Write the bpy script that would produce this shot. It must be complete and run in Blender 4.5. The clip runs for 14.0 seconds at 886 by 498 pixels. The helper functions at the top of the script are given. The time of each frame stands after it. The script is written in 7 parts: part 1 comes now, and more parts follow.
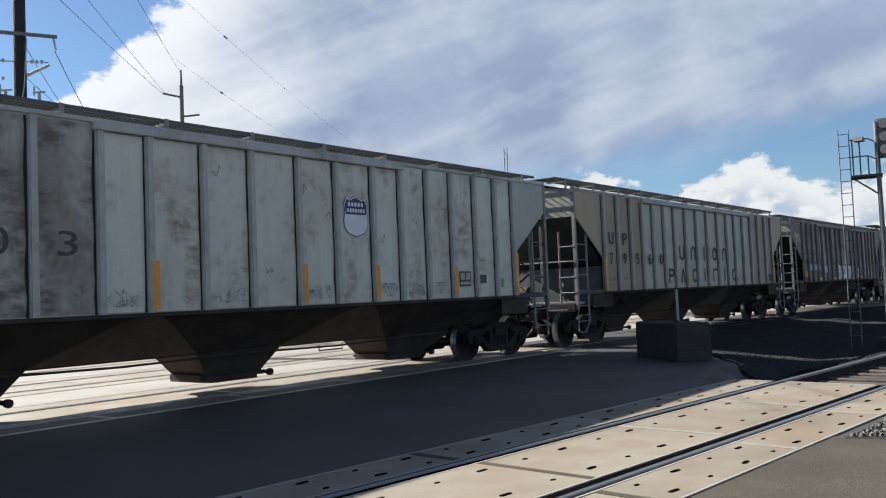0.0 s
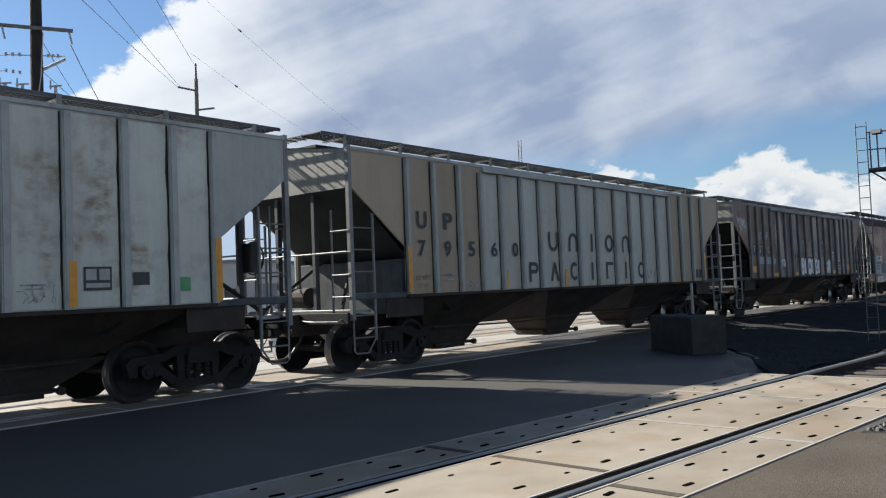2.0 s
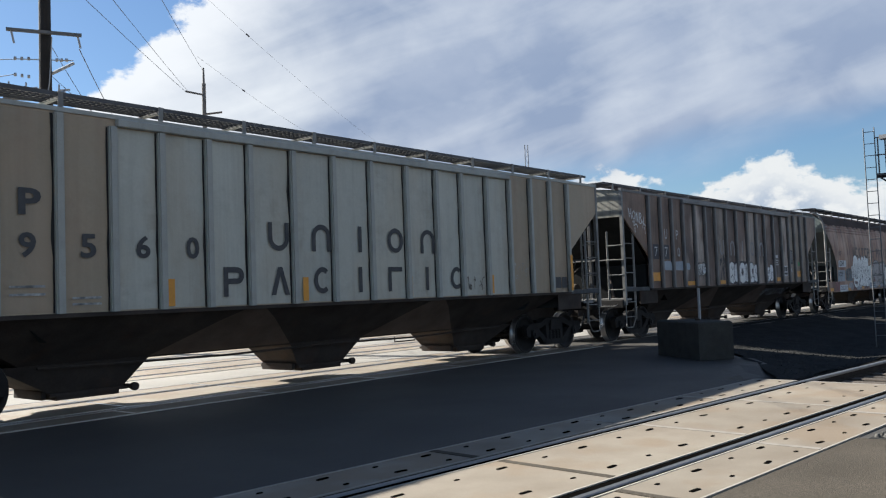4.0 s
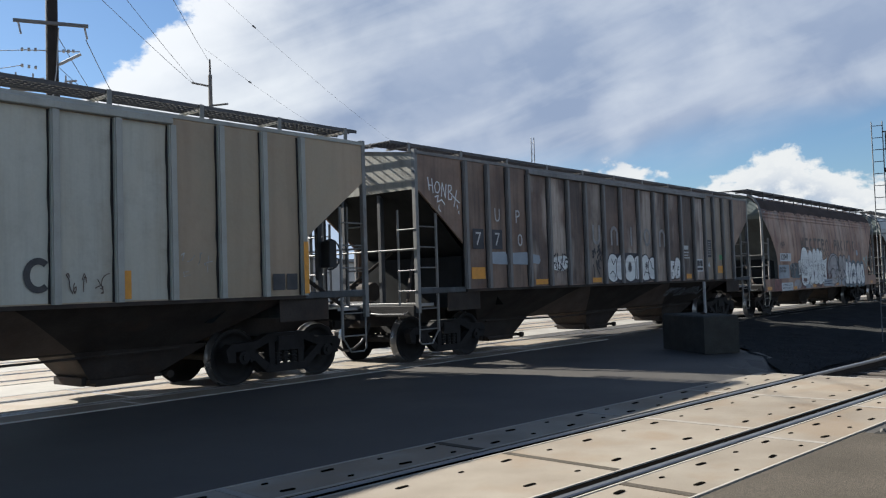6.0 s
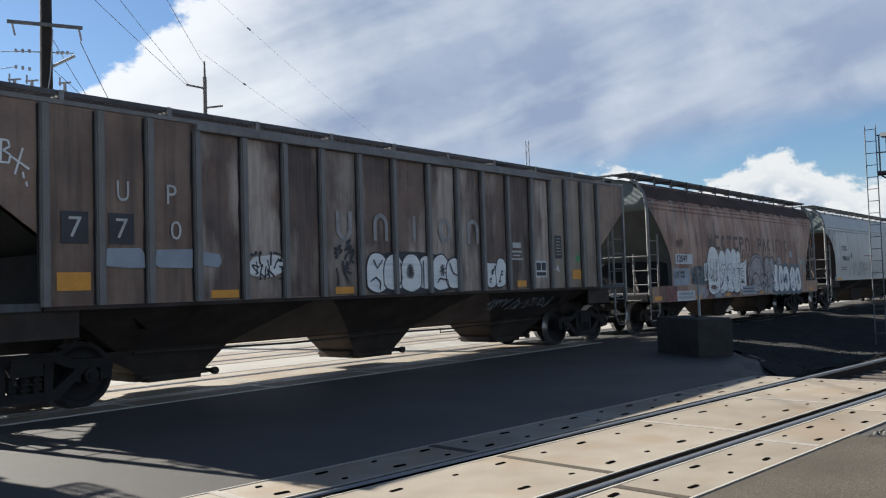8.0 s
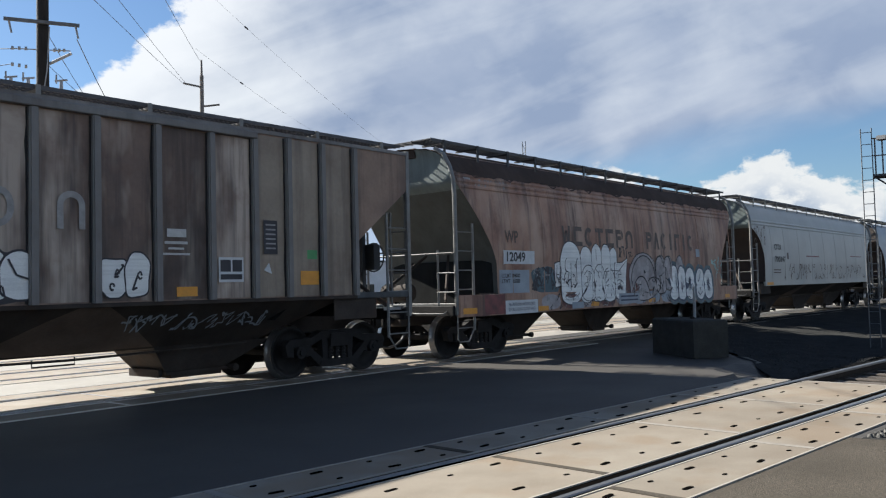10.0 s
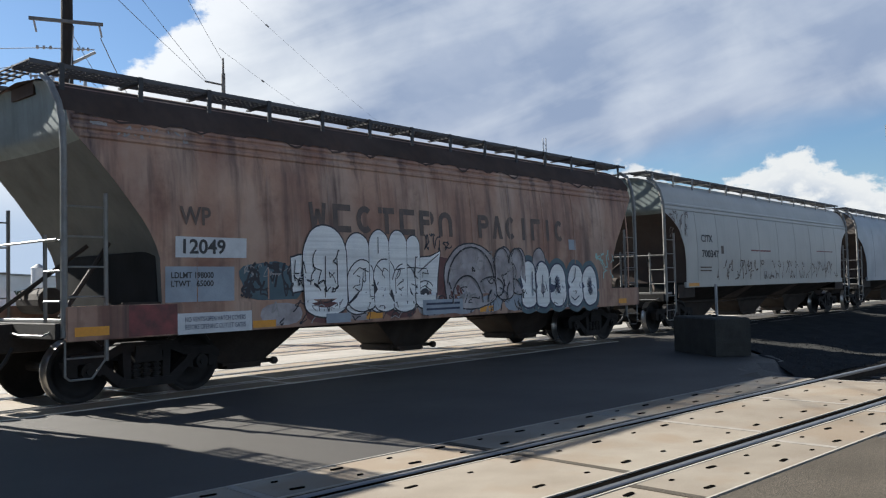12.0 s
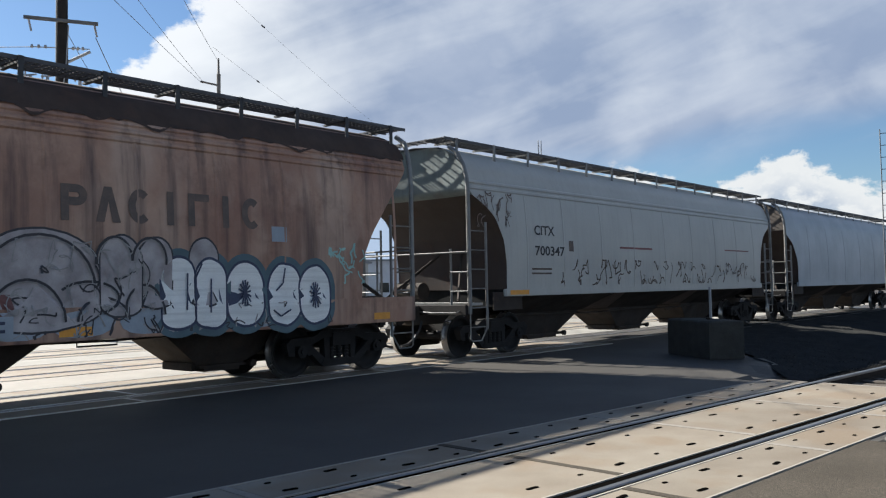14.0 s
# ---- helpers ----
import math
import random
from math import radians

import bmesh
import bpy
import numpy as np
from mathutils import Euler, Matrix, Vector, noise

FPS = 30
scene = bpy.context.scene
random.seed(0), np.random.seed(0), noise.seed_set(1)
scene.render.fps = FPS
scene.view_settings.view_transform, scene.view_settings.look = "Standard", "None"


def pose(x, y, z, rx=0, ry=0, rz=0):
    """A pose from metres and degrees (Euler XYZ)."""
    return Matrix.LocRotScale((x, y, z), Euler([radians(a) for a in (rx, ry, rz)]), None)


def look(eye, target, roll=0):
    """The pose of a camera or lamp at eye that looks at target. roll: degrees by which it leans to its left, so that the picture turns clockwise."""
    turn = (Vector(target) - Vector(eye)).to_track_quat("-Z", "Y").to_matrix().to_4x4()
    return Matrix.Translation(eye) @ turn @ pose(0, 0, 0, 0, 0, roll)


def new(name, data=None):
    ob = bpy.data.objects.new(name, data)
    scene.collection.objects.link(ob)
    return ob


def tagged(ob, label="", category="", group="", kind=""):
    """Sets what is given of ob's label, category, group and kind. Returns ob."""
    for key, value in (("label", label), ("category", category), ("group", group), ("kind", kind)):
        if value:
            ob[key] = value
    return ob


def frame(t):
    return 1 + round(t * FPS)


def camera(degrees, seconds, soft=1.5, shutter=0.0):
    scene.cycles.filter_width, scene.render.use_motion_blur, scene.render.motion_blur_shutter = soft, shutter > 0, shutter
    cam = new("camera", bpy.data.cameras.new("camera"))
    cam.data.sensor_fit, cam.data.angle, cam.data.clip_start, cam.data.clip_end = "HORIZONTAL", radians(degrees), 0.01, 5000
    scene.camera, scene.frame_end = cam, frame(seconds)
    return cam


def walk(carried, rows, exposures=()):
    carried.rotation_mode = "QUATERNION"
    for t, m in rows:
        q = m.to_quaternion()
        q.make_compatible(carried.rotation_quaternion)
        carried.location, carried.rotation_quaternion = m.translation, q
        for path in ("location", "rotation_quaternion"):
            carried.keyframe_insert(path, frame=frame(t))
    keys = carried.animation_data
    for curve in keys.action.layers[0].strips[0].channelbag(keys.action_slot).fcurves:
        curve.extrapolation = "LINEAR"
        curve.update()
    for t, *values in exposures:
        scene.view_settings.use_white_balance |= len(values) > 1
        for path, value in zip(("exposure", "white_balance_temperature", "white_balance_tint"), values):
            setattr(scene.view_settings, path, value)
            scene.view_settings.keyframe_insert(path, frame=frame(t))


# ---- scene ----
cam = camera(54.7, 14.0, soft=1.2)
EYE = 1.502
ROWS = [
    (0.0, -51.683, 3.063, 2.377), (0.5, -51.357, 2.926, 2.25), (1.0, -51.18, 2.822, 2.272), (1.5, -51.031, 2.727, 2.31),
    (2.0, -50.754, 2.636, 2.31), (2.5, -50.532, 2.654, 2.25), (3.0, -50.445, 2.819, 2.2), (3.5, -50.398, 2.975, 2.2),
    (6.0, -49.971, 2.458, 1.87), (6.5, -49.967, 2.417, 1.88), (7.0, -50.017, 2.416, 1.87), (7.5, -50.131, 2.46, 1.84),
    (8.0, -50.336, 2.62, 1.79), (10.5, -50.582, 2.622, 1.41), (11.0, -50.309, 2.605, 1.41), (11.5, -49.736, 2.531, 1.40),
    (12.0, -49.255, 2.479, 1.36), (12.5, -49.012, 2.481, 1.27), (13.0, -49.052, 2.624, 1.19), (13.5, -49.257, 2.633, 1.14),
    (14.0, -49.624, 2.581, 1.08),
]
walk(cam, [(t, pose(0, 0, EYE, 90 + pitch, roll, yaw)) for t, yaw, pitch, roll in ROWS], exposures=[(0, 1.55, 6160, 9), (14, 1.55, 6160, 9)])

# ---- light: one low sun behind the train, broken cloud ----
SUN_AZ, SUN_EL = 99.0, 33.3
sun = new("sun", bpy.data.lights.new("sun", "SUN"))
sun.data.energy, sun.data.angle, sun.data.color = 5.0, radians(0.5), (1.0, 0.93, 0.82)
sun.matrix_basis = look((40 * math.cos(radians(SUN_AZ)), 40 * math.sin(radians(SUN_AZ)), 40 * math.tan(radians(SUN_EL))), (0, 0, 0))


def make_sky():
    world = bpy.data.worlds.new("sky")
    scene.world = world
    world.use_nodes = True
    nt = world.node_tree
    nt.nodes.clear()
    N, L = nt.nodes.new, nt.links.new

    def math_node(op, a, b=None, c=None, clamp=False):
        n = N("ShaderNodeMath")
        n.operation, n.use_clamp = op, clamp
        for i, v in enumerate((a, b, c)):
            if v is None:
                continue
            if isinstance(v, (int, float)):
                n.inputs[i].default_value = v
            else:
                L(v, n.inputs[i])
        return n.outputs[0]

    def step(v, lo, hi):
        n = N("ShaderNodeMapRange")
        n.interpolation_type = "SMOOTHSTEP"
        L(v, n.inputs[0])
        n.inputs[1].default_value, n.inputs[2].default_value = lo, hi
        return n.outputs[0]

    def noise_node(vec, scale, detail, rough=0.55, distortion=0.0):
        n = N("ShaderNodeTexNoise")
        L(vec, n.inputs["Vector"])
        n.inputs["Scale"].default_value, n.inputs["Detail"].default_value = scale, detail
        n.inputs["Roughness"].default_value, n.inputs["Distortion"].default_value = rough, distortion
        return n.outputs["Fac"]

    def mix(fac, a, b):
        n = N("ShaderNodeMix")
        n.data_type = "RGBA"
        if isinstance(fac, float):
            n.inputs[0].default_value = fac
        else:
            L(fac, n.inputs[0])
        for i, v in ((6, a), (7, b)):
            if isinstance(v, tuple):
                n.inputs[i].default_value = (*v, 1)
            else:
                L(v, n.inputs[i])
        return n.outputs[2]

    sky = N("ShaderNodeTexSky")
    sky.sky_type, sky.sun_disc = "NISHITA", False
    sky.sun_elevation, sky.sun_rotation = radians(SUN_EL), radians(90 - SUN_AZ)
    sky.air_density, sky.dust_density, sky.ozone_density = 1.0, 0.4, 1.6
    blue = N("ShaderNodeVectorMath")
    blue.operation = "SCALE"
    L(sky.outputs[0], blue.inputs[0])
    blue.inputs["Scale"].default_value = 0.10
    co = N("ShaderNodeTexCoord").outputs["Generated"]
    xyz = N("ShaderNodeSeparateXYZ")
    L(co, xyz.inputs[0])
    x, y, z = xyz.outputs
    az = math_node("MULTIPLY", math_node("ARCTAN2", y, x), 57.2958)
    el = math_node("MULTIPLY", math_node("ARCSINE", z), 57.2958)
    comb = N("ShaderNodeCombineXYZ")
    L(math_node("MULTIPLY", az, 0.1), comb.inputs[0])
    L(math_node("MULTIPLY", el, 0.14), comb.inputs[1])
    ae = comb.outputs[0]
    big = noise_node(ae, 0.9, 5, 0.5, 0.2)
    puff = noise_node(ae, 2.6, 9, 0.58, 0.1)
    soft = noise_node(ae, 1.7, 5, 0.5, 0.4)
    billow = noise_node(ae, 6.5, 8, 0.6, 0.15)

    def streaked(angle, across, scale, detail):
        turn = N("ShaderNodeMapping")
        turn.inputs["Rotation"].default_value = (0, 0, radians(angle))
        L(ae, turn.inputs[0])
        squash = N("ShaderNodeMapping")
        squash.inputs["Scale"].default_value = (0.35, across, 1.0)
        L(turn.outputs[0], squash.inputs[0])
        return noise_node(squash.outputs[0], scale, detail, 0.5, 0.5)

    streak = streaked(23, 1.6, 1.5, 5)
    # wide cloud deck: its billowing edge over the pole, its thin lower edge towards the signal
    warp = math_node("MULTIPLY", math_node("SUBTRACT", puff, 0.5), 7.0)
    warp = math_node("ADD", warp, math_node("MULTIPLY", math_node("SUBTRACT", billow, 0.5), 2.6))
    edge1 = math_node("ADD", math_node("SUBTRACT", math_node("SUBTRACT", 74.6, az), math_node("MULTIPLY", el, 0.98)), warp)
    upper = step(edge1, -0.2, 0.8)
    low = math_node("SUBTRACT", el, math_node("SUBTRACT", 11.3, math_node("MULTIPLY", az, 0.13)))
    low = math_node("ADD", low, math_node("MULTIPLY", math_node("SUBTRACT", streak, 0.5), 5.0))
    lower = step(low, -1.6, 2.4)
    lower = math_node("MAXIMUM", lower, step(az, 30, 40))
    deck = math_node("MULTIPLY", upper, lower)
    # higher up and to the other side the cover breaks into scattered cloud over clear sky
    gap = math_node("MAXIMUM", step(el, 24, 40), step(az, -4, -24))
    gap = math_node("MAXIMUM", gap, step(az, 95, 120))
    facing = step(y, 0.35, -0.9)
    cover = math_node("ADD", noise_node(co, 2.6, 7, 0.55, 0.2), math_node("MULTIPLY", facing, 0.06))
    # unseen cover thinned towards the zenith, to darken the shaded ground
    cover = math_node("SUBTRACT", cover, math_node("MULTIPLY", step(el, 38, 62), 0.10))
    broken = step(cover, 0.56, 0.65)
    deck = math_node("ADD", math_node("MULTIPLY", deck, math_node("SUBTRACT", 1.0, gap)), math_node("MULTIPLY", broken, gap), clamp=True)

    # heaped cloud low on the horizon
    def mound(centre, width, height):
        d = math_node("MULTIPLY", math_node("SUBTRACT", az, centre), 1.0 / width)
        return math_node("MULTIPLY", math_node("EXPONENT", math_node("MULTIPLY", math_node("MULTIPLY", d, d), -1.0)), height)

    heap_top = math_node("ADD", mound(18.2, 4.0, 3.2), mound(29.0, 4.0, 3.2))
    heap_top = math_node("ADD", heap_top, mound(10.5, 2.0, 1.8))
    heap_top = math_node("ADD", heap_top, 4.5)
    heap_top = math_node("ADD", heap_top, math_node("MULTIPLY", math_node("SUBTRACT", billow, 0.5), 3.6))
    heap_top = math_node("ADD", heap_top, math_node("MULTIPLY", math_node("SUBTRACT", puff, 0.5), 2.4))
    heaped = step(math_node("SUBTRACT", heap_top, el), -0.25, 0.5)
    # colours
    white, grey, dim = (0.84, 0.86, 0.88), (0.42, 0.48, 0.60), (0.31, 0.38, 0.52)
    tone = math_node("ADD", math_node("MULTIPLY", step(az, 40, 60), 0.85), math_node("MULTIPLY", math_node("SUBTRACT", soft, 0.5), 1.0))
    tone = math_node("ADD", tone, math_node("MULTIPLY", math_node("SUBTRACT", streak, 0.46), 1.25))
    tone = math_node("ADD", tone, math_node("MULTIPLY", math_node("SUBTRACT", puff, 0.5), 0.25))
    tone = math_node("ADD", tone, 0.10, clamp=True)
    deck_col = mix(tone, mix(step(big, 0.38, 0.62), dim, grey), white)
    # lit rim of the billows
    rim = math_node("SUBTRACT", 1.0, step(edge1, 0.8, 9.0))
    deck_col = mix(math_node("MULTIPLY", rim, 0.8), deck_col, (0.97, 0.97, 0.97))
    # unseen cloud opposite the sun, brightened to fill the train's shaded sides
    deck_col = mix(math_node("MULTIPLY", facing, 0.5), deck_col, (0.97, 1.02, 1.08))
    shade = step(math_node("SUBTRACT", heap_top, el), 0.3, 2.6)
    heap_col = mix(math_node("MULTIPLY", math_node("MULTIPLY", shade, step(billow, 0.62, 0.40)), 0.85), (0.86, 0.855, 0.83), (0.42, 0.50, 0.61))
    tint = mix(1.0, blue.outputs[0], (0.82, 0.96, 1.10))
    tint.node.blend_type = "MULTIPLY"
    col = mix(heaped, tint, heap_col)
    col = mix(deck, col, deck_col)
    # clear hazy band along the horizon beneath the deck
    haze = math_node("MULTIPLY", math_node("MULTIPLY", step(el, 9.0, 3.5), step(az, 37, 45)), 0.9)
    col = mix(haze, col, (0.47, 0.58, 0.74))
    bg = N("ShaderNodeBackground")
    L(col, bg.inputs[0])
    bg.inputs[1].default_value = 0.345
    out = N("ShaderNodeOutputWorld")
    L(bg.outputs[0], out.inputs[0])


make_sky()


# ---- materials ----
def material(name, base, rough=0.6, metal=0.0, dark=None, scale=3.0, amount=0.4, fine_scale=60.0, fine=0.12, bump=0.15, rust=0.0,
             rust_col=(0.10, 0.045, 0.025), streak=0.0, streak_scale=5.0, streak_col=(0.03, 0.028, 0.026), island=0.0, spec=0.5, vary=0.0, patch=0.0, patch_col=(0.2, 0.1, 0.06), dent=0.0, smear=0.0, smear_col=(0.09, 0.062, 0.048), stripe=0.0, smear_wide=0.0):
    """A surface with broad blotches, fine grain, and optional rust spots, run-down streaks and per-piece change."""
    m = bpy.data.materials.new(name)
    m.use_nodes = True
    nt = m.node_tree
    N, L = nt.nodes.new, nt.links.new
    bsdf = nt.nodes["Principled BSDF"]
    bsdf.inputs["Roughness"].default_value = rough
    bsdf.inputs["Metallic"].default_value = metal
    bsdf.inputs["Specular IOR Level"].default_value = spec
    co = N("ShaderNodeTexCoord").outputs["Object"]

    def noise_tex(vec, sc, detail, ro=0.55):
        n = N("ShaderNodeTexNoise")
        L(vec, n.inputs["Vector"])
        n.inputs["Scale"].default_value, n.inputs["Detail"].default_value, n.inputs["Roughness"].default_value = sc, detail, ro
        return n.outputs["Fac"]

    def ramp(v, lo, hi, top=1.0):
        n = N("ShaderNodeMapRange")
        L(v, n.inputs[0])
        n.inputs[1].default_value, n.inputs[2].default_value, n.inputs[4].default_value = lo, hi, top
        return n.outputs[0]

    def mix(fac, a, b, mode="MIX"):
        n = N("ShaderNodeMix")
        n.data_type, n.blend_type = "RGBA", mode
        L(fac, n.inputs[0])
        for i, v in ((6, a), (7, b)):
            if isinstance(v, tuple):
                n.inputs[i].default_value = (*v, 1)
            else:
                L(v, n.inputs[i])
        return n.outputs[2]

    dark = dark or tuple(c * 0.55 for c in base)
    broad = noise_tex(co, scale, 6)
    grain = noise_tex(co, fine_scale, 3)
    col = mix(ramp(broad, 0.35, 0.72, amount * 2), base, dark)
    col = mix(ramp(grain, 0.35, 0.75, fine * 2), col, tuple(c * 0.45 for c in base))
    if patch:
        n3 = N("ShaderNodeMapping")
        n3.inputs["Scale"].default_value = (0.9, 0.9, 0.32)
        L(co, n3.inputs[0])
        col = mix(ramp(noise_tex(n3.outputs[0], 1.1, 4), 0.5, 0.62, patch), col, patch_col)
    if smear:
        n4, n5, ml = N("ShaderNodeMapping"), N("ShaderNodeMapping"), N("ShaderNodeMath")
        n4.inputs["Scale"].default_value, n5.inputs["Scale"].default_value = (1.7, 1.7, 1.0), (3.2, 3.2, 6.5)
        ml.operation = "MULTIPLY"
        L(co, n4.inputs[0])
        L(co, n5.inputs[0])
        L(ramp(noise_tex(n4.outputs[0], 1.0, 3), 0.52 - smear_wide, 0.66 - smear_wide), ml.inputs[0])
        L(ramp(noise_tex(n5.outputs[0], 1.0, 7, 0.62), 0.38, 0.62, smear), ml.inputs[1])
        col = mix(ml.outputs[0], col, smear_col)
    if stripe:
        n6 = N("ShaderNodeMapping")
        n6.inputs["Scale"].default_value = (0.5, 0.5, 16.0)
        L(co, n6.inputs[0])
        col = mix(ramp(noise_tex(n6.outputs[0], 1.0, 4, 0.6), 0.45, 0.70, stripe), col, tuple(c * 0.5 for c in base))
    if streak:
        n2 = N("ShaderNodeMapping")
        n2.inputs["Scale"].default_value = (streak_scale, streak_scale, 0.28 * streak_scale / 5)
        L(co, n2.inputs[0])
        col = mix(ramp(noise_tex(n2.outputs[0], 1.6, 7, 0.6), 0.47, 0.72, streak), col, streak_col)
    if rust:
        both = N("ShaderNodeMath")
        both.operation = "MULTIPLY"
        L(ramp(noise_tex(co, 1.5, 4), 0.48, 0.64), both.inputs[0])
        L(ramp(noise_tex(co, 4.5, 8, 0.62), 0.42, 0.66, rust), both.inputs[1])
        col = mix(both.outputs[0], col, rust_col)
    if vary or island:
        src = N("ShaderNodeObjectInfo").outputs["Random"] if vary else N("ShaderNodeNewGeometry").outputs["Random Per Island"]
        hsv = N("ShaderNodeHueSaturation")
        L(ramp(src, 0, 1, 1), hsv.inputs["Fac"])
        hsv.inputs["Fac"].default_value = 1.0
        nt.links.remove(hsv.inputs["Fac"].links[0])
        vv = N("ShaderNodeMapRange")
        L(src, vv.inputs[0])
        k = vary or island
        vv.inputs[3].default_value, vv.inputs[4].default_value = 1 - k, 1 + k
        L(vv.outputs[0], hsv.inputs["Value"])
        L(col, hsv.inputs["Color"])
        col = hsv.outputs[0]
    L(col, bsdf.inputs["Base Color"])
    rr = N("ShaderNodeMapRange")
    L(broad, rr.inputs[0])
    rr.inputs[3].default_value, rr.inputs[4].default_value = max(0.05, rough - 0.12), min(1.0, rough + 0.12)
    L(rr.outputs[0], bsdf.inputs["Roughness"])
    if bump:
        bn = N("ShaderNodeBump")
        bn.inputs["Strength"].default_value, bn.inputs["Distance"].default_value = bump, 0.01
        L(grain, bn.inputs["Height"])
        if dent:
            bd = N("ShaderNodeBump")
            bd.inputs["Strength"].default_value, bd.inputs["Distance"].default_value = dent, 0.05
            L(noise_tex(co, 1.6, 3), bd.inputs["Height"])
            L(bd.outputs[0], bn.inputs["Normal"])
        L(bn.outputs[0], bsdf.inputs["Normal"])
    return m


M = {}
M["asphalt"] = material("asphalt", (0.070, 0.064, 0.056), 0.65, scale=0.5, amount=0.35, fine_scale=75, fine=0.45, bump=0.5, dark=(0.052, 0.048, 0.043), spec=0.27)
M["worn_asphalt"] = material("worn_asphalt", (0.098, 0.083, 0.063), 0.9, scale=1.2, amount=0.4, fine_scale=95, fine=0.8, bump=0.8, spec=0.2)
M["concrete"] = material("concrete", (0.235, 0.204, 0.158), 0.75, scale=0.9, amount=0.5, dark=(0.15, 0.118, 0.083), fine_scale=90, fine=0.14, bump=0.25, vary=0.08, patch=0.6, patch_col=(0.175, 0.125, 0.076))
M["concrete_edge"] = material("concrete_edge", (0.31, 0.285, 0.245), 0.7, scale=4, amount=0.2, fine_scale=80, fine=0.1, bump=0.2)
M["block"] = material("block_concrete", (0.060, 0.061, 0.056), 0.95, spec=0.1, scale=4, amount=0.35, fine_scale=45, fine=0.3, bump=0.9)
M["rail"] = material("rail_steel", (0.045, 0.036, 0.03), 0.85, 0.0, spec=0.1, scale=6, amount=0.4, bump=0.15)
M["railtop"] = material("polished_rail_head", (0.30, 0.295, 0.29), 0.4, 0.9, scale=8, amount=0.2, fine=0.05, bump=0.04)
M["steel_edge"] = material("worn_steel_edge", (0.48, 0.47, 0.45), 0.34, 0.85, scale=6, amount=0.3, bump=0.05)
M["apron"] = material("sunlit_apron_concrete", (0.25, 0.235, 0.205), 0.8, scale=0.7, amount=0.3, fine_scale=60, fine=0.12, bump=0.2)
M["joint"] = material("joint_mortar", (0.26, 0.235, 0.20), 0.8, scale=6, amount=0.3, bump=0.2)
# near-black colour in place of the shade inside slots and flangeways
M["hole"] = material("recess_shade_black", (0.005, 0.0045, 0.004), 1.0, spec=0.0)
M["gravel"] = material("gravel", (0.125, 0.12, 0.11), 0.9, scale=6, amount=0.4, fine_scale=40, fine=0.3, bump=1.0, island=0.35)
# oily gravel, darkened further to paint in the train's shade
M["dark_gravel"] = material("oily_shade_dark_gravel", (0.06, 0.06, 0.058), 0.95, scale=6, amount=0.4, fine_scale=40, fine=0.3, bump=1.0, island=0.35, spec=0.0)
M["gravel_bed"] = material("gravel_bed", (0.055, 0.055, 0.053), 1.0, scale=2, amount=0.4, fine_scale=35, fine=0.5, bump=1.0, spec=0.0)
M["dark_bed"] = material("oil_blackened_ballast", (0.04, 0.038, 0.035), 1.0, scale=3, amount=0.4, fine_scale=35, fine=0.5, bump=1.0, spec=0.0)
M["tie"] = material("weathered_tie", (0.075, 0.06, 0.047), 0.9, scale=5, amount=0.4, fine_scale=50, fine=0.3, bump=0.6, vary=0.2)
M["galv"] = material("galvanised_steel", (0.36, 0.37, 0.38), 0.55, 0.3, scale=4, amount=0.25, bump=0.08)
M["wood"] = material("creosoted_wood", (0.012, 0.010, 0.009), 0.85, scale=3, amount=0.4, bump=0.4)
M["greywood"] = material("grey_weathered_wood", (0.22, 0.20, 0.18), 0.85, scale=3, amount=0.4, bump=0.4)
M["wire"] = material("wire", (0.10, 0.10, 0.11), 0.5, 0.3, bump=0)
M["porcelain"] = material("porcelain", (0.35, 0.36, 0.38), 0.3, bump=0)
# freight car paints
M["grey_paint"] = material("pale_grey_car_paint", (0.60, 0.615, 0.53), 0.5, scale=0.7, amount=0.25, dark=(0.49, 0.50, 0.43), fine_scale=25, fine=0.06, bump=0.06,
                           rust=0.35, rust_col=(0.19, 0.12, 0.075), streak=0.18, streak_col=(0.20, 0.195, 0.185), patch=0.22, patch_col=(0.36, 0.34, 0.29), vary=0.05, dent=0.5, smear=0.85, smear_col=(0.24, 0.155, 0.085), smear_wide=0.0)
M["grey_stained"] = material("brown_stained_grey_car_paint", (0.44, 0.43, 0.385), 0.5, scale=0.7, amount=0.35, dark=(0.31, 0.29, 0.265), fine_scale=25, fine=0.06, bump=0.06,
                             rust=0.95, rust_col=(0.14, 0.095, 0.07), streak=0.35, streak_scale=3.0, streak_col=(0.15, 0.13, 0.115), patch=0.7, patch_col=(0.20, 0.155, 0.125), vary=0.06, dent=0.5, smear=0.9, smear_wide=0.12)
M["grey_end"] = material("weathered_grey_end_paint", (0.44, 0.45, 0.40), 0.55, scale=0.8, amount=0.3, fine_scale=25, fine=0.06, bump=0.06, rust=0.3, rust_col=(0.19, 0.13, 0.09), streak=0.35, streak_col=(0.2, 0.19, 0.18), dent=0.5, vary=0.05)
M["grey_rib"] = material("pale_grey_rib_paint", (0.455, 0.465, 0.43), 0.5, scale=1.5, amount=0.3, fine_scale=25, fine=0.06, bump=0.06, rust=0.4, streak=0.2)
